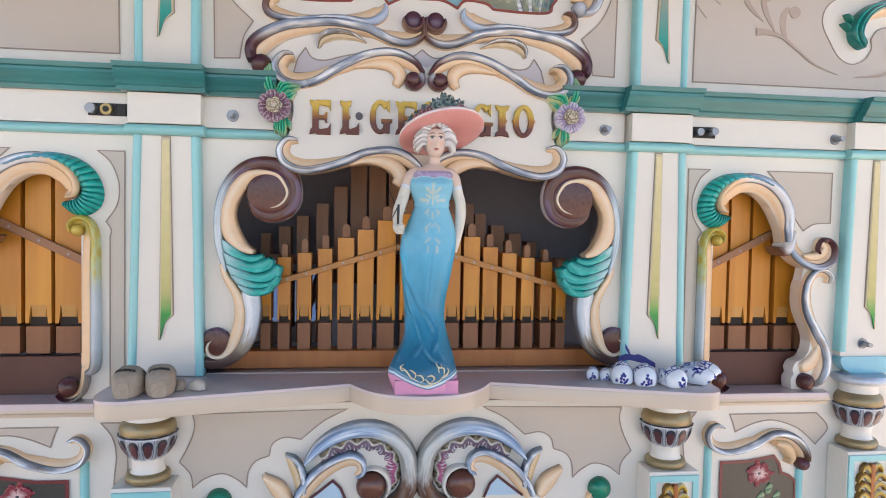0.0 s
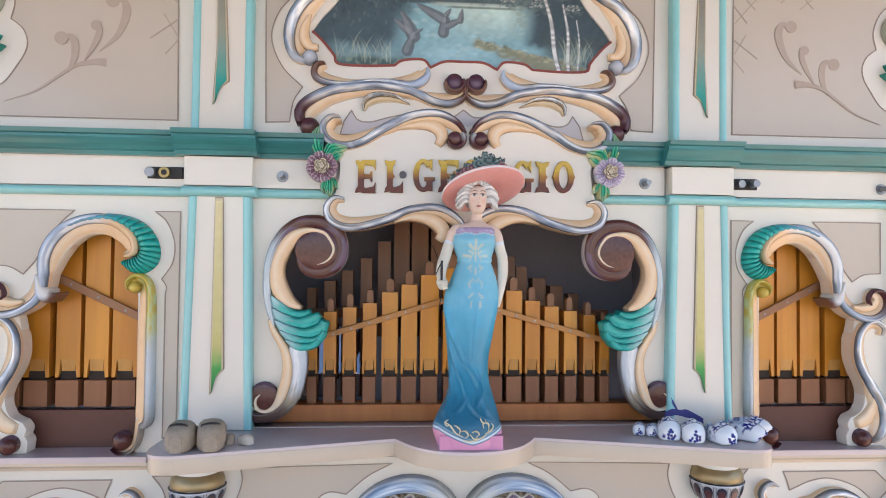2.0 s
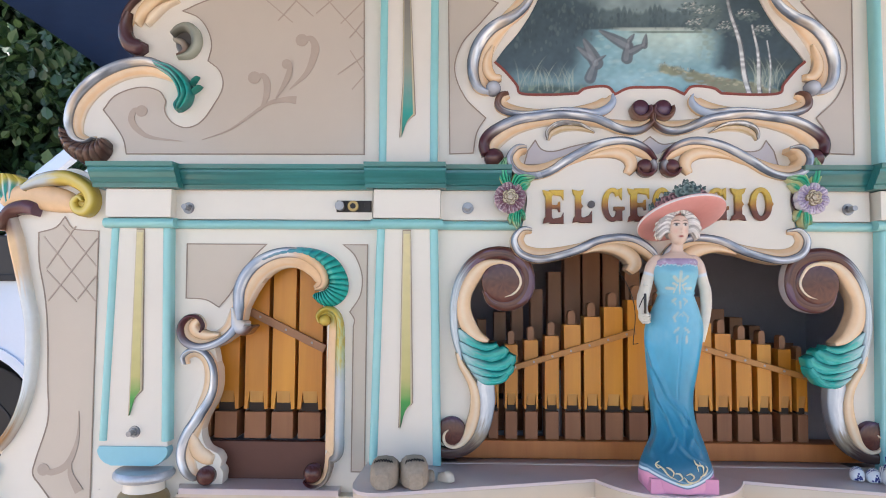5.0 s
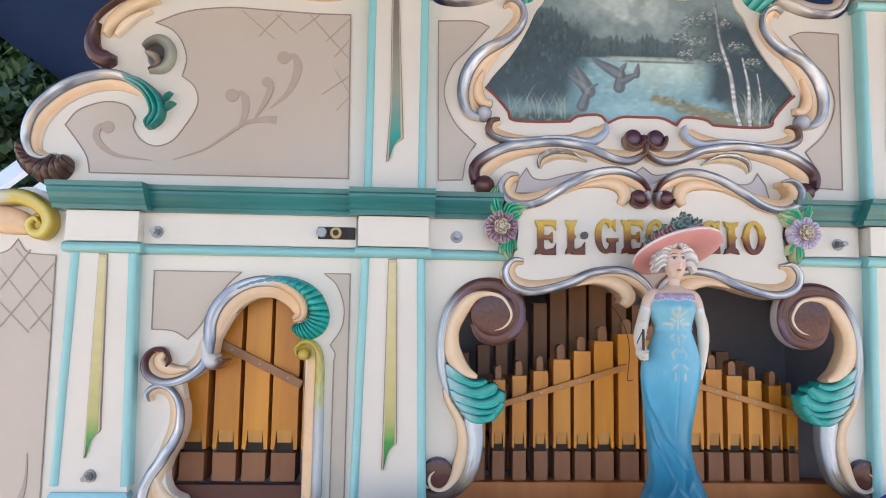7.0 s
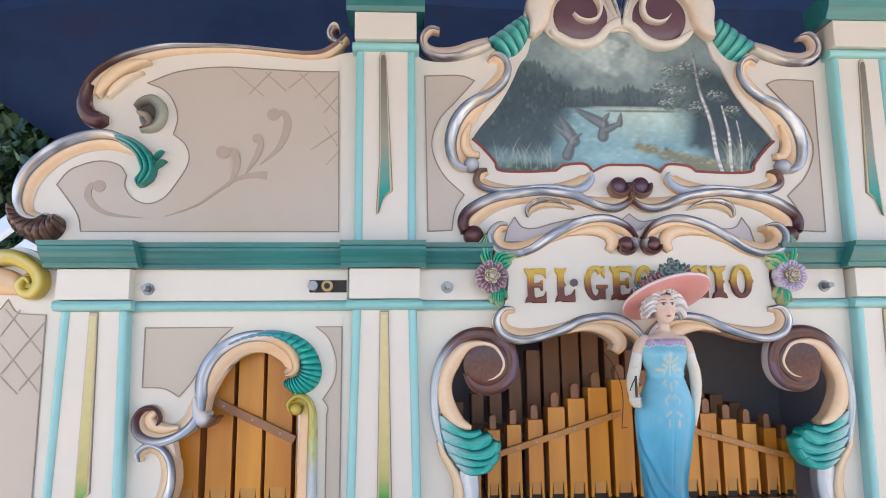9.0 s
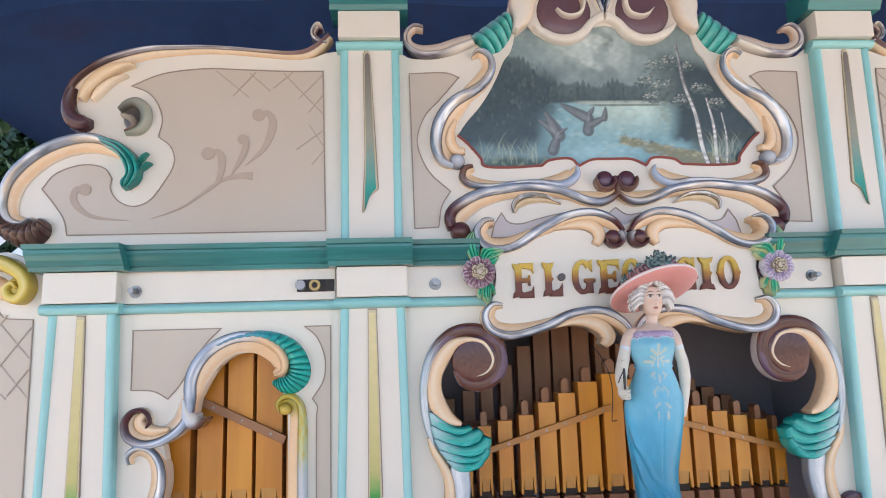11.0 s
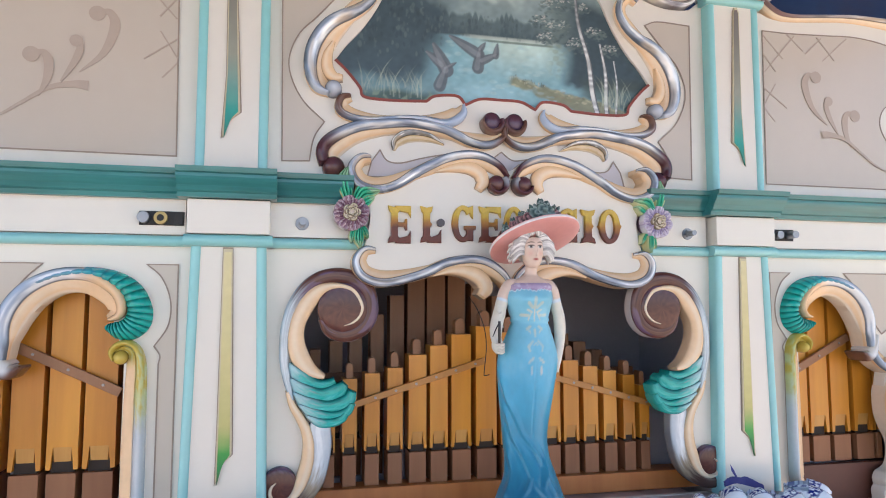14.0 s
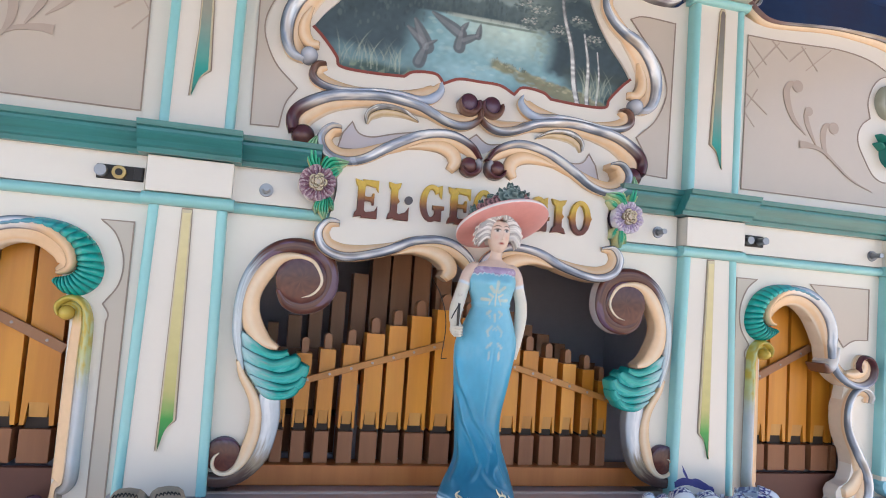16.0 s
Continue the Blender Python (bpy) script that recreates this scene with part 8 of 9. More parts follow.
# hair: combed waves swept back from the parting to both sides of the face
rnd = random.Random(4)
for s in (-1, 1):
    for k in range(34):
        for layer in range(3):
            t = (k + 0.33 * layer + 0.3 * rnd.random()) / 34
            a = radians(88 - 100 * t)
            ex, ez = math.cos(a), math.sin(a)
            x0, z0 = 0.0172 * ex, 0.0335 * ez if ez > 0 else 0.030 * ez
            out = (0.0035 + 0.0205 * step(0.0, 0.55, t) - 0.006 * step(0.75, 1.0, t)) * rnd.uniform(0.8, 1.08)
            sag = 0.004 + 0.009 * step(0.15, 0.9, t) * rnd.uniform(0.5, 1.3)
            y0 = CY - 0.019 + 0.009 * layer + 0.010 * t
            p = [(0.015 + s * x0 * 0.9, y0 - 0.002, 1.5000 + z0), (0.015 + s * (x0 + out * 0.45), y0 - 0.005, 1.5000 + z0 + 0.004 - 0.2 * sag), (0.015 + s * (x0 + out * 0.9), y0 - 0.001, 1.5000 + z0 + 0.001 - 0.7 * sag), (0.015 + s * (x0 + out), y0 + 0.004, 1.5000 + z0 - sag)]
            start = len(bm.verts)
            tube(bm, p, [0.0014, 0.0026, 0.0024, 0.0006], 8)
            tone = rnd.choice((0.62, 0.85, 1.0, 1.12, 1.22)) * rnd.uniform(0.92, 1.08)
            fill(lambda co: tuple(c * tone for c in HAIR), start)
rings([(0.015, CY + 0.008, 1.486, 0.018, 0.018), (0.015, CY + 0.010, 1.505, 0.026, 0.020), (0.016, CY + 0.012, 1.528, 0.019, 0.018)], 24, lambda co: tuple(0.7 * c for c in HAIR))
# wide tilted hat with dark flowers
tilt, lift = math.atan2(0.034, 0.17), radians(24)
ax, ay = Vector((math.cos(tilt), 0, math.sin(tilt))), Vector((0.0, math.cos(lift), -math.sin(lift)))
ay = (ay - ax * ax.dot(ay)).normalized()
an = ax.cross(ay)
hc = Vector((0.0305, CY + 0.020, 1.522))


def hat_rings(prof, seg, colour_fn):
    start = len(bm.verts)
    rows = [[bm.verts.new(hc + ax * (r * math.cos(2 * math.pi * j / seg)) + ay * (r * math.sin(2 * math.pi * j / seg)) + an * h) for j in range(seg)] for r, h in prof]
    for r, t in zip(rows, rows[1:]):
        for j in range(seg):
            bm.faces.new((r[j], r[(j + 1) % seg], t[(j + 1) % seg], t[j]))
    bm.faces.new(list(reversed(rows[0])))
    bm.faces.new(rows[-1])
    fill(colour_fn, start)


def hat_colour(co):
    d = co - hc
    rr = math.hypot(d.dot(ax), d.dot(ay))
    if d.dot(an) > 0.0035 and rr < 0.082 or rr > 0.0850:
        return (0.82, 0.77, 0.77)
    return mixc((0.64, 0.28, 0.26), mixc(HATPINK, (0.80, 0.50, 0.47), 0.3), step(0.02, 0.06, rr))


hat_rings([(0.022, -0.004), (0.05, -0.003), (0.074, -0.002), (0.083, 0.0), (0.0848, 0.0008), (0.0855, 0.0014), (0.0858, 0.004), (0.0848, 0.007), (0.07, 0.006), (0.045, 0.008), (0.04, 0.02), (0.034, 0.028), (0.02, 0.031)], 56, hat_colour)


def hat_rose(c, r, dark, pale, turn):
    """A rose of swirled petals that faces the viewer, dark between the petals and pale along their rims."""
    made = bmesh.ops.create_icosphere(bm, subdivisions=3, radius=1.0)
    axis = Vector((0.1, -0.85, 0.5)).normalized()
    side = axis.cross(Vector((0, 0, 1))).normalized()
    up = side.cross(axis)
    for v in made["verts"]:
        d = v.co.copy()
        rho, a = math.acos(max(-1, min(1, d.dot(axis)))), math.atan2(d.dot(up), d.dot(side))
        swirl = math.sin(2.0 * a + 6.5 * rho + turn)
        petal = math.sin(5 * a - 3 * rho + turn)
        k = r * (0.86 + 0.14 * swirl + 0.07 * petal)
        tint = mixc(dark, pale, step(0.15, 0.95, 0.5 + 0.5 * swirl + 0.15 * petal))
        v.co = c + Vector((d.x * k, d.y * k * 0.75, d.z * k * 0.9))
        fig_cols.append(tint)


def hat_leaf(c, ln, ang, colour):
    start = len(bm.verts)
    d = Vector((math.cos(ang), -0.15, math.sin(ang)))
    tube(bm, [c, c + d * ln * 0.4, c + d * ln * 0.75, c + d * ln], [0.0012, ln * 0.26, ln * 0.20, 0.0005], 8)
    fill(lambda co: mixc(colour, (0.50, 0.54, 0.52), step(0.1, 0.45, brushed(co.x * 60, co.z * 60, ang))), start)


RED_ROSE, GREEN_ROSE = ((0.07, 0.035, 0.04), (0.44, 0.22, 0.23)), ((0.025, 0.06, 0.06), (0.24, 0.33, 0.31))
for k, (t, up, r, (dark, pale)) in enumerate(((0.05, 0.010, 0.0075, GREEN_ROSE), (0.15, 0.011, 0.0085, RED_ROSE), (0.26, 0.013, 0.0105, RED_ROSE), (0.36, 0.014, 0.0095, RED_ROSE), (0.47, 0.018, 0.0120, GREEN_ROSE), (0.60, 0.023, 0.0145, GREEN_ROSE), (0.72, 0.021, 0.0125, GREEN_ROSE), (0.83, 0.019, 0.0125, RED_ROSE), (0.93, 0.012, 0.0085, RED_ROSE))):
    c = hc + ax * (-0.064 + 0.122 * t) + ay * (-0.056 * math.sin(math.pi * min(1, 0.18 + t * 0.72))) + an * (up * 1.15 + 0.007)
    hat_rose(c, r * 1.12, dark, pale, 1.9 * k)
    for ang in (2.4 - 0.3 * (k % 3), 0.5 + 0.4 * (k % 2), 1.5):
        hat_leaf(c + Vector((0, 0.003, 0.002)), r * 1.45, ang, (0.05, 0.10, 0.09))
for t, ln, ang in ((0.74, 0.024, 1.75), (0.74, 0.023, 1.25)):
    hat_leaf(hc + ax * (-0.064 + 0.122 * t) + an * 0.026 + ay * -0.035, ln, ang, (0.06, 0.12, 0.11))
# arms with long gloves; one hand holds a thin dark stick
def glove(co):
    edge = 1.4135 + 0.24 * (abs(co.x - 0.011) - 0.050)
    return GLOVE if co.z < edge else ((0.66, 0.72, 0.78, 0.4) if co.z < edge + 0.0045 else SKIN)


start = len(bm.verts)
tube(bm, [(-0.010, CY, 1.445), (-0.022, CY, 1.443), (-0.032, CY, 1.433), (-0.0385, CY, 1.4165), (-0.0425, CY - 0.001, 1.405), (-0.0465, CY - 0.003, 1.391), (-0.0530, CY - 0.008, 1.372), (-0.0560, CY - 0.014, 1.356), (-0.0555, CY - 0.018, 1.345)], [0.006, 0.0115, 0.0118, 0.0112, 0.0108, 0.0112, 0.0112, 0.0100, 0.0085], 24)
tube(bm, [(-0.0555, CY - 0.018, 1.348), (-0.0545, CY - 0.022, 1.336), (-0.052, CY - 0.024, 1.325)], [0.0085, 0.0108, 0.006], 18)
for k in range(4):
    tube(bm, [(-0.062 + 0.001 * k, CY - 0.026, 1.341 - 0.0044 * k), (-0.053, CY - 0.0345, 1.340 - 0.0044 * k), (-0.045, CY - 0.026, 1.341 - 0.0044 * k)], [0.0022, 0.0028, 0.002], 8)
for z in (1.398, 1.384, 1.371):
    tube(bm, [(-0.054, CY - 0.010, z), (-0.050, CY - 0.0150, z - 0.004), (-0.040, CY - 0.009, z - 0.001)], [0.0006, 0.0018, 0.0006], 7)
tube(bm, [(0.032, CY, 1.445), (0.044, CY, 1.443), (0.0535, CY, 1.433), (0.0585, CY, 1.4165), (0.0620, CY, 1.403), (0.0665, CY, 1.386), (0.0680, CY + 0.001, 1.364), (0.0655, CY - 0.002, 1.340), (0.0605, CY - 0.006, 1.314), (0.0575, CY - 0.008, 1.290)], [0.006, 0.0112, 0.0116, 0.0108, 0.0104, 0.0106, 0.0106, 0.0092, 0.0072, 0.0032], 24)
fill(glove, start)
start = len(bm.verts)
tube(bm, [(-0.0560, CY - 0.036, 1.380), (-0.0565, CY - 0.037, 1.362), (-0.0565, CY - 0.037, 1.343)], [0.0022, 0.0026, 0.0022], 8)
tube(bm, [(-0.0560, CY - 0.036, 1.378), (-0.062, CY - 0.034, 1.366), (-0.067, CY - 0.033, 1.354)], [0.0011, 0.0011, 0.0009], 6)
fill(lambda co: (0.02, 0.016, 0.016), start)
# gilt sprays along the hem


def spray(pts, r=0.00095):
    start = len(bm.verts)
    tube(bm, pts, [r * 0.6, r * 1.7, r * 1.3, r * 0.5][:len(pts)], 6)
    fill(lambda co: (0.74, 0.66, 0.44), start)


hem_y = lambda x, z: CY - (0.0485 + 0.03 * max(0.0, 1.062 - z) * 0.1 - 0.18 * max(0.0, z - 1.060)) * math.sqrt(max(0.05, 1 - (x / 0.068) ** 2)) - 0.0012
for vine in (((-0.047, 1.073), (-0.036, 1.066), (-0.026, 1.054), (-0.012, 1.047)), ((0.0, 1.052), (0.010, 1.043), (0.026, 1.046), (0.037, 1.058)), ((0.037, 1.058), (0.036, 1.070), (0.026, 1.071), (0.027, 1.062)),
             ((-0.040, 1.078), (-0.046, 1.072), (-0.043, 1.066), (-0.036, 1.068)), ((-0.030, 1.068), (-0.024, 1.066), (-0.018, 1.060), (-0.020, 1.052)), ((-0.016, 1.058), (-0.008, 1.058), (-0.003, 1.050), (-0.010, 1.045)),
             ((0.004, 1.056), (0.012, 1.058), (0.018, 1.052), (0.012, 1.046)), ((0.020, 1.082), (0.024, 1.074), (0.031, 1.072), (0.030, 1.078)), ((-0.014, 1.042), (-0.002, 1.039), (0.010, 1.040), (0.018, 1.043)), ((0.030, 1.052), (0.040, 1.056), (0.046, 1.064), (0.043, 1.070))):
    spray([(x, hem_y(x, z), z) for x, z in vine], 0.00105)
statue_mat = attribute_paint("painted plaster", 0.32, 0.14, 0.12, 90)
# the figure leans back over its trailing skirt
for v in bm.verts:
    w = step(1.055, 1.19, v.co.z)
    v.co = Vector((-0.19 + (v.co.x + 0.19) * (1 + 0.026 * w), v.co.y + 0.036 * w, 1.372 + (v.co.z - 1.372) * (1 + 0.026 * w)))
statue = new("statue", mesh_of("statue", bm, statue_mat, 65))
set_paint(statue.data, fig_cols)
statue.location.x = -0.003
tagged(statue, "painted plaster lady in a blue gown and pink hat", "statue")

bm = bmesh.new()
tube(bm, [(-0.074, -0.020, 1.425), (-0.062, -0.038, 1.400), (-0.051, -0.047, 1.365), (-0.0478, -0.049, 1.329), (-0.0524, -0.049, 1.281), (-0.050, -0.049, 1.277), (-0.042, -0.049, 1.278)], [0.0009] * 7, 8)
tagged(new("wire_lever", mesh_of("wire_lever", bm, black, 60)), "thin black bent wire hanging from the title board", "wire")

# ---- wooden and delft clogs on the shelf ----
white_delft = attribute_paint("delft glaze", 0.14, 0.05, 0.04, 90)
raw_wood = plain("bare greyed clog wood", (0.36, 0.295, 0.225), 0.6, amount=0.3, bump=0.25, big=40, small=160)
ribbon_mat = plain("navy satin ribbon", (0.02, 0.02, 0.17), 0.5)


def clog(length, width, height, x, y, yaw, material, label, group, tip=0.25, blunt=0.5, box=0.85, hewn=False, paint=None):
    """A clog: toe at -y, hollow behind the instep."""
    bm = bmesh.new()
    seg, count = (14, 10) if hewn else (56, 46)
    rows, cols = [], []
    for i in range(0 if hewn else -6, count + 1):
        s = (max(0, i) / count) ** 1.5
        near = (i + 6.3) / 6.3 if i < 0 else 1.0
        yy = (s - 0.5) * length
        nose = min(1.0, (s + 0.004) / blunt)
        w = width * 0.5 * math.sqrt(max(0.24 if hewn else 0.07, 1 - (1 - nose) ** 2.6)) * (1.0 - 0.18 * step(0.55, 0.8, s)) * math.sqrt(max(0.02, 1 - max(0, (s - 0.82) / 0.19) ** 2))
        top = height * (0.42 + 0.58 * math.sqrt(max(0.0, 1 - (1 - min(1.0, (s + 0.01) / (blunt + 0.12))) ** 2)) - 0.16 * step(0.55, 1.0, s)) * (1 if s < 0.93 else 0.86)
        bot = height * tip * step(0.22, 0.0, s)
        cz, hz = (top + bot) / 2, (top - bot) / 2
        row = []
        for j in range(seg):
            a = 2 * math.pi * (j + 0.5 * hewn) / seg
            ca, sa = math.cos(a), math.sin(a)
            flat = 0.42 if sa < 0 else box
            px = w * (abs(ca) ** flat) * (1 if ca > 0 else -1)
            pz = cz + hz * (abs(sa) ** flat) * (1 if sa > 0 else -1)
            if sa > 0.3 and 0.50 < s < 0.95 and abs(ca) < 0.80:
                pz = min(pz, bot + height * 0.18 + (0.0 if 0.54 < s < 0.92 else height * 0.2))
            px, pz = px * near, cz + (pz - cz) * near
            row.append(bm.verts.new((px, yy - length * 0.03 * (1 - near * near), pz)))
            if paint:
                cols.append(paint(px / width, s, pz / height, (x, y, yaw)))
        rows.append(row)
    for r, t in zip(rows, rows[1:]):
        for j in range(seg):
            bm.faces.new((r[j], r[(j + 1) % seg], t[(j + 1) % seg], t[j]))
    bm.faces.new(list(reversed(rows[0])))
    bm.faces.new(rows[-1])
    ob = new("clog", mesh_of("clog", bm, material, 24 if hewn else 60))
    if paint:
        set_paint(ob.data, cols)
    ob.matrix_basis = pose(x, y, 1.0205, 0, 0, yaw)
    return tagged(ob, label, "clog", group)


TUFT = ((-0.21, 0.20), (-0.08, 0.17), (0.06, 0.18), (0.20, 0.21), (-0.14, 0.31), (0.01, 0.30), (0.13, 0.32), (-0.05, 0.44), (0.06, 0.43), (-0.01, 0.56))


def delft(px, s, pz, seed):
    """Blue brushwork: a leaf spray at the toe, a lined scene over the instep and dabs along the sides."""
    white, blue, pale = (0.76, 0.81, 0.87), (0.012, 0.022, 0.20), (0.16, 0.28, 0.60)
    q = seed[0] * 37 + seed[1] * 11
    n = noise.noise(Vector((px * 13 + q, s * 12, pz * 8)))
    fine = noise.noise(Vector((px * 28 - q, s * 26 + 3, pz * 18)))
    leaf = 0.0
    if s < 0.24:
        for k, (a, b) in enumerate(TUFT):
            a, b = a * (1 + 0.4 * math.sin(q + k)), b + 0.03 * math.sin(2.3 * q + 1.7 * k)
            leaf = max(leaf, step(1.2, 0.85, math.hypot((px - a) / 0.066, (pz - b) / 0.066)))
    arc = 0.20 + 0.5 * px * px
    line = step(0.022, 0.010, abs(s - arc - 0.012 * n)) * step(0.5, 0.6, pz)
    roofs = step(0.0, 0.10, n + 0.35 * fine) * step(arc, arc + 0.02, s) * step(arc + 0.22, arc + 0.16, s) * step(0.55, 0.65, pz)
    rim = step(0.020, 0.008, abs(s - 0.485)) * step(0.6, 0.75, pz)
    side = step(0.17, 0.27, n + 0.25 * fine) * step(0.28, 0.36, s) * step(0.15, 0.3, pz)
    wash = 0.6 * step(-0.05, 0.25, fine + n) * step(arc, arc + 0.03, s) * step(0.48, 0.42, s) * step(0.55, 0.7, pz)
    return mixc(mixc(white, pale, max(wash, 0.5 * rim)), blue, max(leaf, 0.8 * line, roofs, 0.8 * side))


w1 = clog(0.090, 0.053, 0.054, -0.543, -0.160, -4, raw_wood, "bare greyed wooden clog with worn writing on the shelf", "wooden clogs", 0.02, 0.36, 0.70, hewn=True)
w2 = clog(0.090, 0.053, 0.055, -0.492, -0.154, 10, raw_wood, "bare greyed wooden clog with worn writing on the shelf", "wooden clogs", 0.02, 0.36, 0.70, hewn=True)
clog(0.030, 0.0185, 0.022, -0.462, -0.135, 5, raw_wood, "tiny bare wooden clog beside the larger pair", "wooden clogs", 0.05, 0.35, hewn=True)
clog(0.034, 0.0195, 0.022, -0.431, -0.140, 62, plain("pale limed clog wood", (0.62, 0.57, 0.49), 0.5, amount=0.25), "tiny pale open clog beside the larger pair", "wooden clogs", 0.1, 0.5)
# worn writing: short dark bars across the instep
for ob in (w1, w2):
    bm = bmesh.new()
    for k in range(7):
        x0 = -0.0175 + k * 0.0050
        zz = lambda x: 0.0505 - 0.004 * (x / 0.018) ** 2
        tube(bm, [(x0, -0.0285, zz(x0) - 0.0026), (x0 + 0.0016, -0.0240, zz(x0 + 0.0016) + 0.001), (x0 + 0.0042, -0.0262, zz(x0 + 0.0042) - 0.0008)], [0.0009, 0.0011, 0.0009], 5)
    bar = part("writing_bar", bm, black, None)
    bar.parent = ob
DELFT = "white glazed clog with blue delft painting on the shelf"
clog(0.036, 0.026, 0.027, 0.3685, -0.085, -16, white_delft, "small white glazed clog with blue delft painting", "delft clogs", 0.1, 0.4, 1.15, paint=delft)
clog(0.036, 0.026, 0.027, 0.393, -0.097, -8, white_delft, "small white glazed clog with blue delft painting", "delft clogs", 0.1, 0.4, 1.15, paint=delft)
clog(0.068, 0.0450, 0.046, 0.418, -0.120, -14, white_delft, DELFT, "delft clogs", 0.08, 0.34, 1.15, paint=delft)
clog(0.068, 0.0450, 0.046, 0.4575, -0.142, -10, white_delft, DELFT, "delft clogs", 0.08, 0.34, 1.15, paint=delft)
clog(0.074, 0.046, 0.045, 0.511, -0.156, 12, white_delft, DELFT, "delft clogs", 0.1, 0.40, 1.15, paint=delft)
clog(0.084, 0.040, 0.043, 0.572, -0.136, 44, white_delft, "white glazed clog with a blue windmill scene, toe pointing out", "delft clogs", 0.35, 0.6, paint=delft)
clog(0.084, 0.038, 0.043, 0.606, -0.094, 60, white_delft, "white glazed clog with a blue windmill scene, toe pointing out", "delft clogs", 0.35, 0.6, paint=delft)
bm = bmesh.new()
for pts in ([(0.425, -0.085, 1.060), (0.445, -0.095, 1.068), (0.465, -0.100, 1.064), (0.49, -0.115, 1.058)], [(0.450, -0.095, 1.066), (0.446, -0.092, 1.078), (0.438, -0.09, 1.092)], [(0.452, -0.096, 1.066), (0.470, -0.094, 1.068), (0.50, -0.105, 1.052)], [(0.427, -0.088, 1.063), (0.440, -0.09, 1.069), (0.456, -0.096, 1.068)]):
    q = curve(pts, 6)
    rows = [(bm.verts.new((x, y, z - 0.006)), bm.verts.new((x, y + 0.002, z + 0.005)), bm.verts.new((x, y + 0.004, z + 0.004))) for x, y, z in q]
    for r, t in zip(rows, rows[1:]):
        bm.faces.new((r[0], r[1], t[1], t[0]))
        bm.faces.new((r[1], r[2], t[2], t[1]))
rb = new("ribbon", mesh_of("ribbon", bm, ribbon_mat))
tagged(rb, "navy satin ribbon tied round two delft clogs", "ribbon")

# ---- behind the organ: canopy, tree and parked van ----
# added sheet stands in for the pale daylight blue beyond the hatch
sheet_mat = plain("dull blue sheet", (0.085, 0.15, 0.26), 0.6, amount=0.2, big=3.0, small=30)
bm = bmesh.new()
rows = [[bm.verts.new((-1.15 + 1.35 * i / 40, 2.2 + 0.02 * math.sin(i * 0.9) + 0.008 * math.sin(i * 2.3 + j), 1.55 * j / 8)) for j in range(9)] for i in range(41)]
for r, t in zip(rows, rows[1:]):
    for j in range(8):
        bm.faces.new((r[j], t[j], t[j + 1], r[j + 1]))
bmesh.ops.solidify(bm, geom=bm.faces[:], thickness=0.003)
tagged(new("tarpaulin", mesh_of("tarpaulin", bm, sheet_mat, 60)), "added blue sheet hanging behind the open hatch", "tarpaulin")
tarp_mat, nt, bsdf = mat_nodes("navy painted tarpaulin")
na = noise_node(nt, 1.6, 4, 0.6, (1, 1, 0.6))
nb = noise_node(nt, 6, 5, 0.65, (0.7, 1, 2.0))
mx = nt.nodes.new("ShaderNodeMath")
mx.operation = "MULTIPLY_ADD"
mx.inputs[1].default_value = 0.35
nt.links.new(nb.outputs[0], mx.inputs[0])
nt.links.new(na.outputs[0], mx.inputs[2])
rp = ramp_node(nt, [(0.0, (0.008, 0.012, 0.032)), (0.55, (0.014, 0.026, 0.062)), (0.68, (0.024, 0.045, 0.10)), (0.76, (0.04, 0.035, 0.06)), (0.90, (0.10, 0.05, 0.05))])
nt.links.new(mx.outputs[0], rp.inputs[0])
nt.links.new(rp.outputs[0], bsdf.inputs["Base Color"])
bsdf.inputs["Roughness"].default_value = 0.35
# the cloth lets some of the sun through
lit = nt.nodes.new("ShaderNodeBsdfTranslucent")
lit.inputs["Color"].default_value = (0.009, 0.017, 0.043, 1)
both = nt.nodes.new("ShaderNodeMixShader")
both.inputs[0].default_value = 0.5
nt.links.new(bsdf.outputs[0], both.inputs[1])
nt.links.new(lit.outputs[0], both.inputs[2])
nt.links.new(both.outputs[0], nt.nodes["Material Output"].inputs[0])
bm = bmesh.new()
rows = []
for i in range(41):
    row = []
    for j in range(25):
        u, v = i / 40, j / 24
        k = max(0.0, 1 - 7 * u)
        x = -1.28 + 2.9 * u + (-1.0 * v if u < 0.5 else 1.0 * v) * abs(2 * u - 1)
        z = 1.60 + 1.05 * v + 0.25 * math.sin(1.57 * v) + k * (0.31 - 0.75 * v)
        w = max(0.0, v - 0.55) / 0.45
        # unseen forward reach, longer at the left, shaped to darken the facade there
        y = 0.30 - (3.5 + 2.6 * step(0.45, 0.0, u)) * w ** 1.2 + 0.015 * math.sin(14 * u + 3 * v) + 0.010 * math.sin(31 * u - 9 * v)
        row.append(bm.verts.new((x, y, z)))
    rows.append(row)
for r, t in zip(rows, rows[1:]):
    for j in range(24):
        bm.faces.new((r[j], t[j], t[j + 1], r[j + 1]))
bmesh.ops.solidify(bm, geom=bm.faces[:], thickness=0.004)
canopy = new("canopy", mesh_of("canopy", bm, tarp_mat, 60))
tagged(canopy, "navy tarpaulin canopy stretched behind and over the organ crest", "canopy")

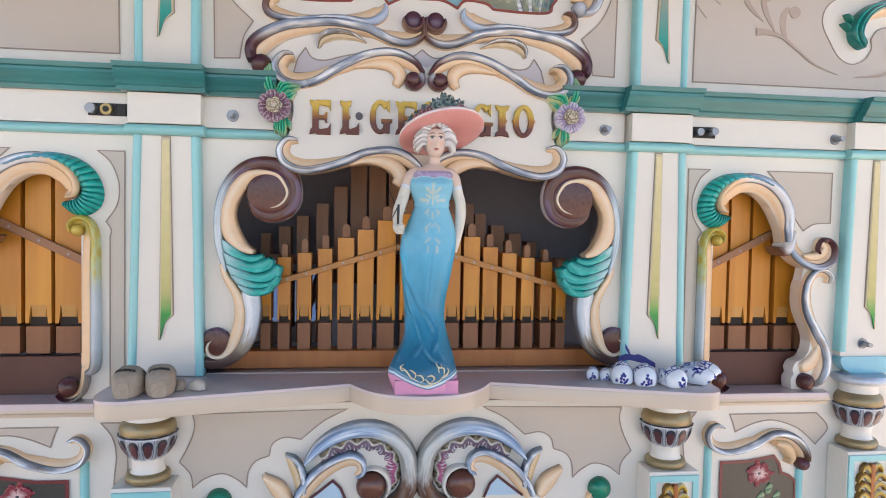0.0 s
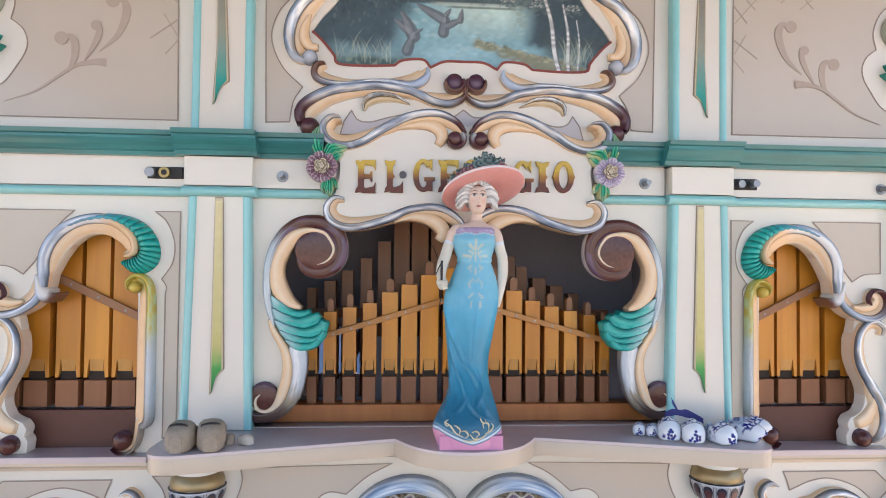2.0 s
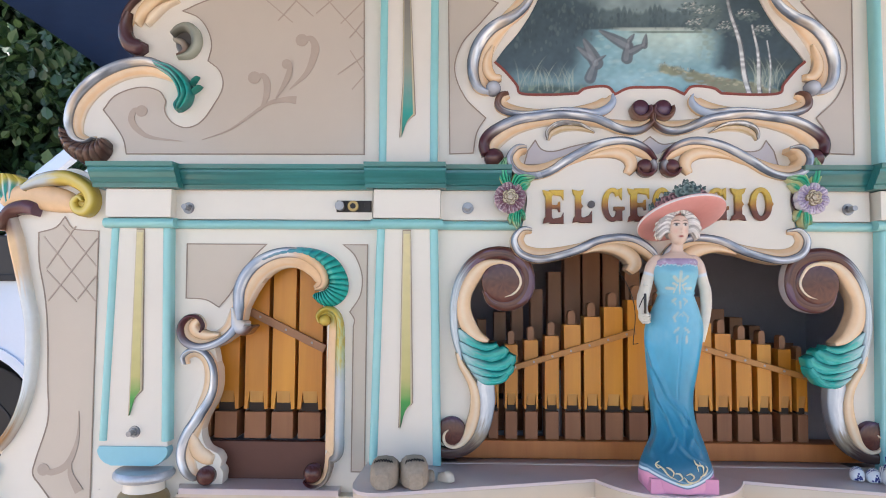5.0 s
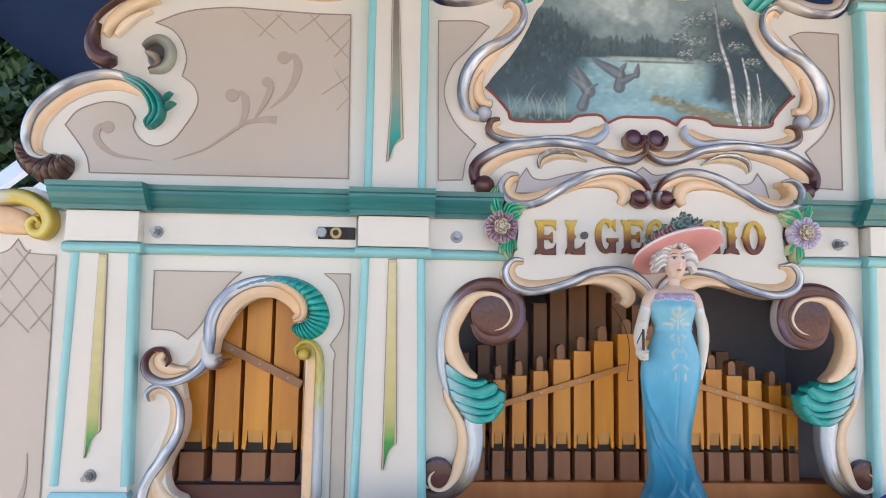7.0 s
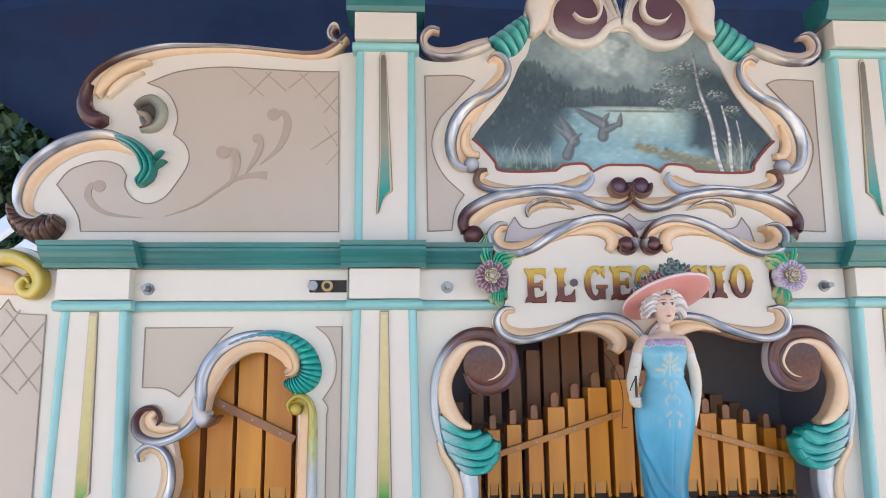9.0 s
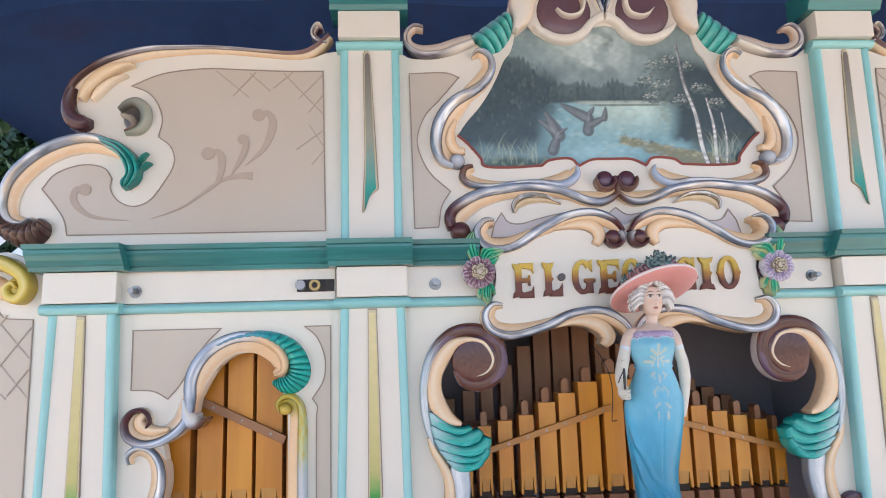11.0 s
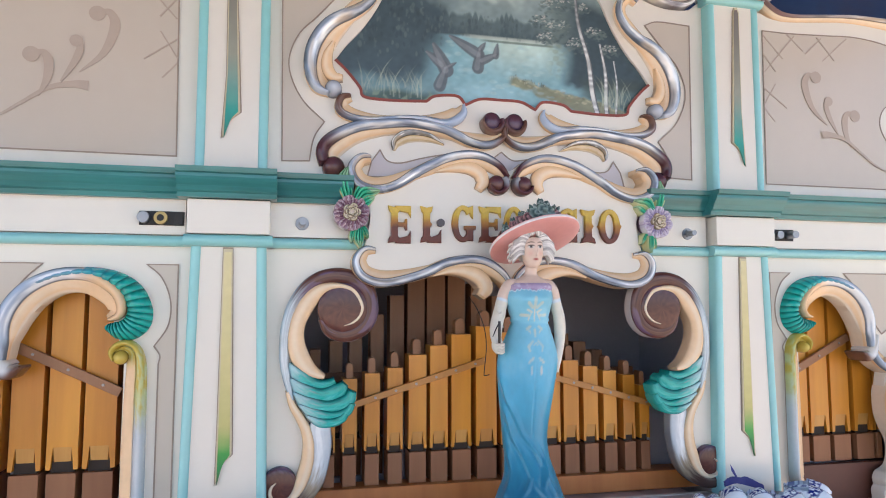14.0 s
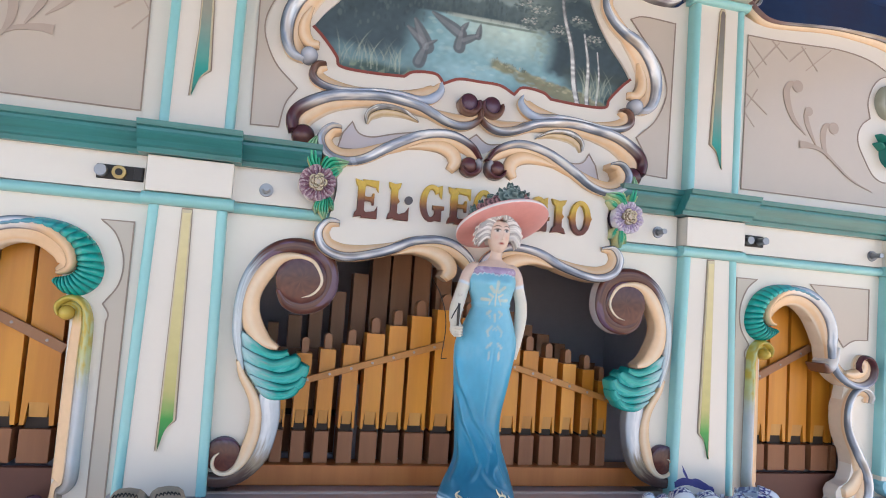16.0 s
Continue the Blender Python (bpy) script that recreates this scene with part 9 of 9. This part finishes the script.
leaf_mat, nt, bsdf = mat_nodes("lime leaf")
geo = nt.nodes.new("ShaderNodeNewGeometry")
rp = ramp_node(nt, [(0.0, (0.014, 0.036, 0.013)), (0.7, (0.030, 0.070, 0.024)), (1.0, (0.075, 0.135, 0.045))])
nt.links.new(geo.outputs["Random Per Island"], rp.inputs[0])
nt.links.new(rp.outputs[0], bsdf.inputs["Base Color"])
bsdf.inputs["Roughness"].default_value = 0.45
bark = plain("grey brown bark", (0.09, 0.07, 0.05), 0.85, amount=0.4, bump=0.8, big=5, small=40)


def tree(x, y, height, spread, count, seed, leaf=1.0):
    r = random.Random(seed)
    ob = thing("tree", x, y, 0, "leafy green tree standing behind the organ", "tree")
    bm = bmesh.new()
    tube(bm, [(x, y, 0), (x + 0.05, y, height * 0.3), (x - 0.05, y + 0.05, height * 0.6), (x, y, height * 0.9)], [0.17, 0.14, 0.09, 0.03], 12)
    for k in range(9):
        a, z0 = r.uniform(0, 6.28), height * r.uniform(0.25, 0.75)
        d = spread * r.uniform(0.5, 0.9)
        tube(bm, [(x, y, z0), (x + d * 0.5 * math.cos(a), y + d * 0.5 * math.sin(a), z0 + 0.3), (x + d * math.cos(a), y + d * math.sin(a), z0 + r.uniform(0.1, 0.7))], [0.03, 0.02, 0.008], 8)
    part("trunk", bm, bark, ob, "grey brown trunk and limbs", 60)
    verts, faces = [], []
    clumps = []
    for k in range(60):
        a, rr, zz = r.uniform(0, 6.28), spread * math.sqrt(r.random()), r.uniform(0.16, 1.0)
        rr *= math.sin(math.pi * min(0.97, zz * 0.75 + 0.2)) ** 0.6
        clumps.append((x + rr * math.cos(a), y + rr * math.sin(a), zz * height, r.uniform(0.25, 0.5)))
    for k in range(count):
        cx, cy, cz, cr = clumps[r.randrange(len(clumps))]
        p = Vector((r.gauss(0, 1), r.gauss(0, 1), r.gauss(0, 0.8)))
        p = p.normalized() * cr * r.uniform(0.5, 1.05) + Vector((cx, cy, cz))
        size = r.uniform(0.04, 0.075) * leaf
        e = Euler((r.uniform(0.3, 1.5), r.uniform(-0.5, 0.5), r.uniform(0, 6.28))).to_matrix()
        n0 = len(verts)
        for lx, ly, lz in ((0, -1, 0), (0.75, -0.45, 0.12), (0.8, 0.25, 0.15), (0, 1.25, -0.1), (-0.8, 0.25, 0.15), (-0.75, -0.45, 0.12)):
            verts.append(tuple(p + e @ Vector((lx, ly, lz)) * size))
        faces += [(n0, n0 + 1, n0 + 2, n0 + 3), (n0, n0 + 3, n0 + 4, n0 + 5)]
    me = bpy.data.meshes.new("crown")
    me.from_pydata(verts, [], faces)
    me.materials.append(leaf_mat)
    crown = place(new("crown", me), ob)
    tagged(crown, "crown of dark green leaves", kind="stuff")


tree(-4.3, 3.7, 5.2, 2.0, 52000, 5)
tree(-3.9, 3.3, 3.8, 1.25, 70000, 21, 0.6)
tree(-7.4, 6.5, 7.0, 3.2, 22000, 8)
tree(-3.2, 7.2, 7.5, 3.0, 20000, 11)

van_white = plain("pale blue white van paint", (0.46, 0.55, 0.66), 0.15, amount=0.05, bump=0)
rubber = plain("tyre rubber", (0.02, 0.02, 0.02), 0.7)
van = thing("van", -3.3, 2.3, 0, "pale blue white parked car with a dark window band", "car")
WX, WZ, WR = -3.05, 0.60, 0.46
body = outline(((-4.6, 0.35), (-4.6, 1.30), (-3.6, 1.42), (-2.62, 1.42), (-2.60, 0.35)), ((WX + WR, 0.35), *[(WX + WR * math.cos(math.pi * k / 14), WZ + WR * math.sin(math.pi * k / 14)) for k in range(15)], (WX - WR, 0.35)))
part("body", slab([body], 2.1, 1.6, 0.02), van_white, van)
part("arch_rim", painted_line([(WX + (WR + 0.02) * math.cos(math.pi * k / 20), WZ + (WR + 0.02) * math.sin(math.pi * k / 20)) for k in range(21)], 0.05, 2.085, closed=False, depth=0.02), van_white, van)
part("window_band", boxes((-4.4, -2.62, 2.09, 2.16, 1.425, 1.66), bevel=0.01), black, van)
part("window_rubber", boxes((-4.4, -2.60, 2.07, 2.095, 1.415, 1.45), bevel=0.005), rubber, van)
part("lamp", boxes((-3.3, -3.16, 2.06, 2.09, 1.48, 1.62), bevel=0.01), van_white, van, "pale rear lamp")
part("door_gap", boxes((-3.14, -3.13, 2.092, 2.102, 1.06, 1.38)), black, van)
for off in (0.0, 0.13):
    pts = [(-3.12, 1.66 - off), (-2.42, 2.24 - off), (-2.42, 2.14 - off), (-3.12, 1.565 - off)]
    part("pillar", slab([pts], 2.1 + off, 0.05, 0.01), van_white, van)
tyre = part("tyre", slab([[(WX + 0.42 * math.cos(k * math.pi / 16), 0.55 + 0.42 * math.sin(k * math.pi / 16)) for k in range(32)]], 2.2, 0.22, 0.03), rubber, van)
rim = part("rim", slab([[(WX + 0.25 * math.cos(k * math.pi / 14), 0.55 + 0.25 * math.sin(k * math.pi / 14)) for k in range(28)]], 2.19, 0.03, 0.01), black, None)
rim.parent = tyre
part("arch_lining", boxes((WX - 0.6, WX + 0.6, 2.5, 2.55, 0.2, 1.2)), black, van)
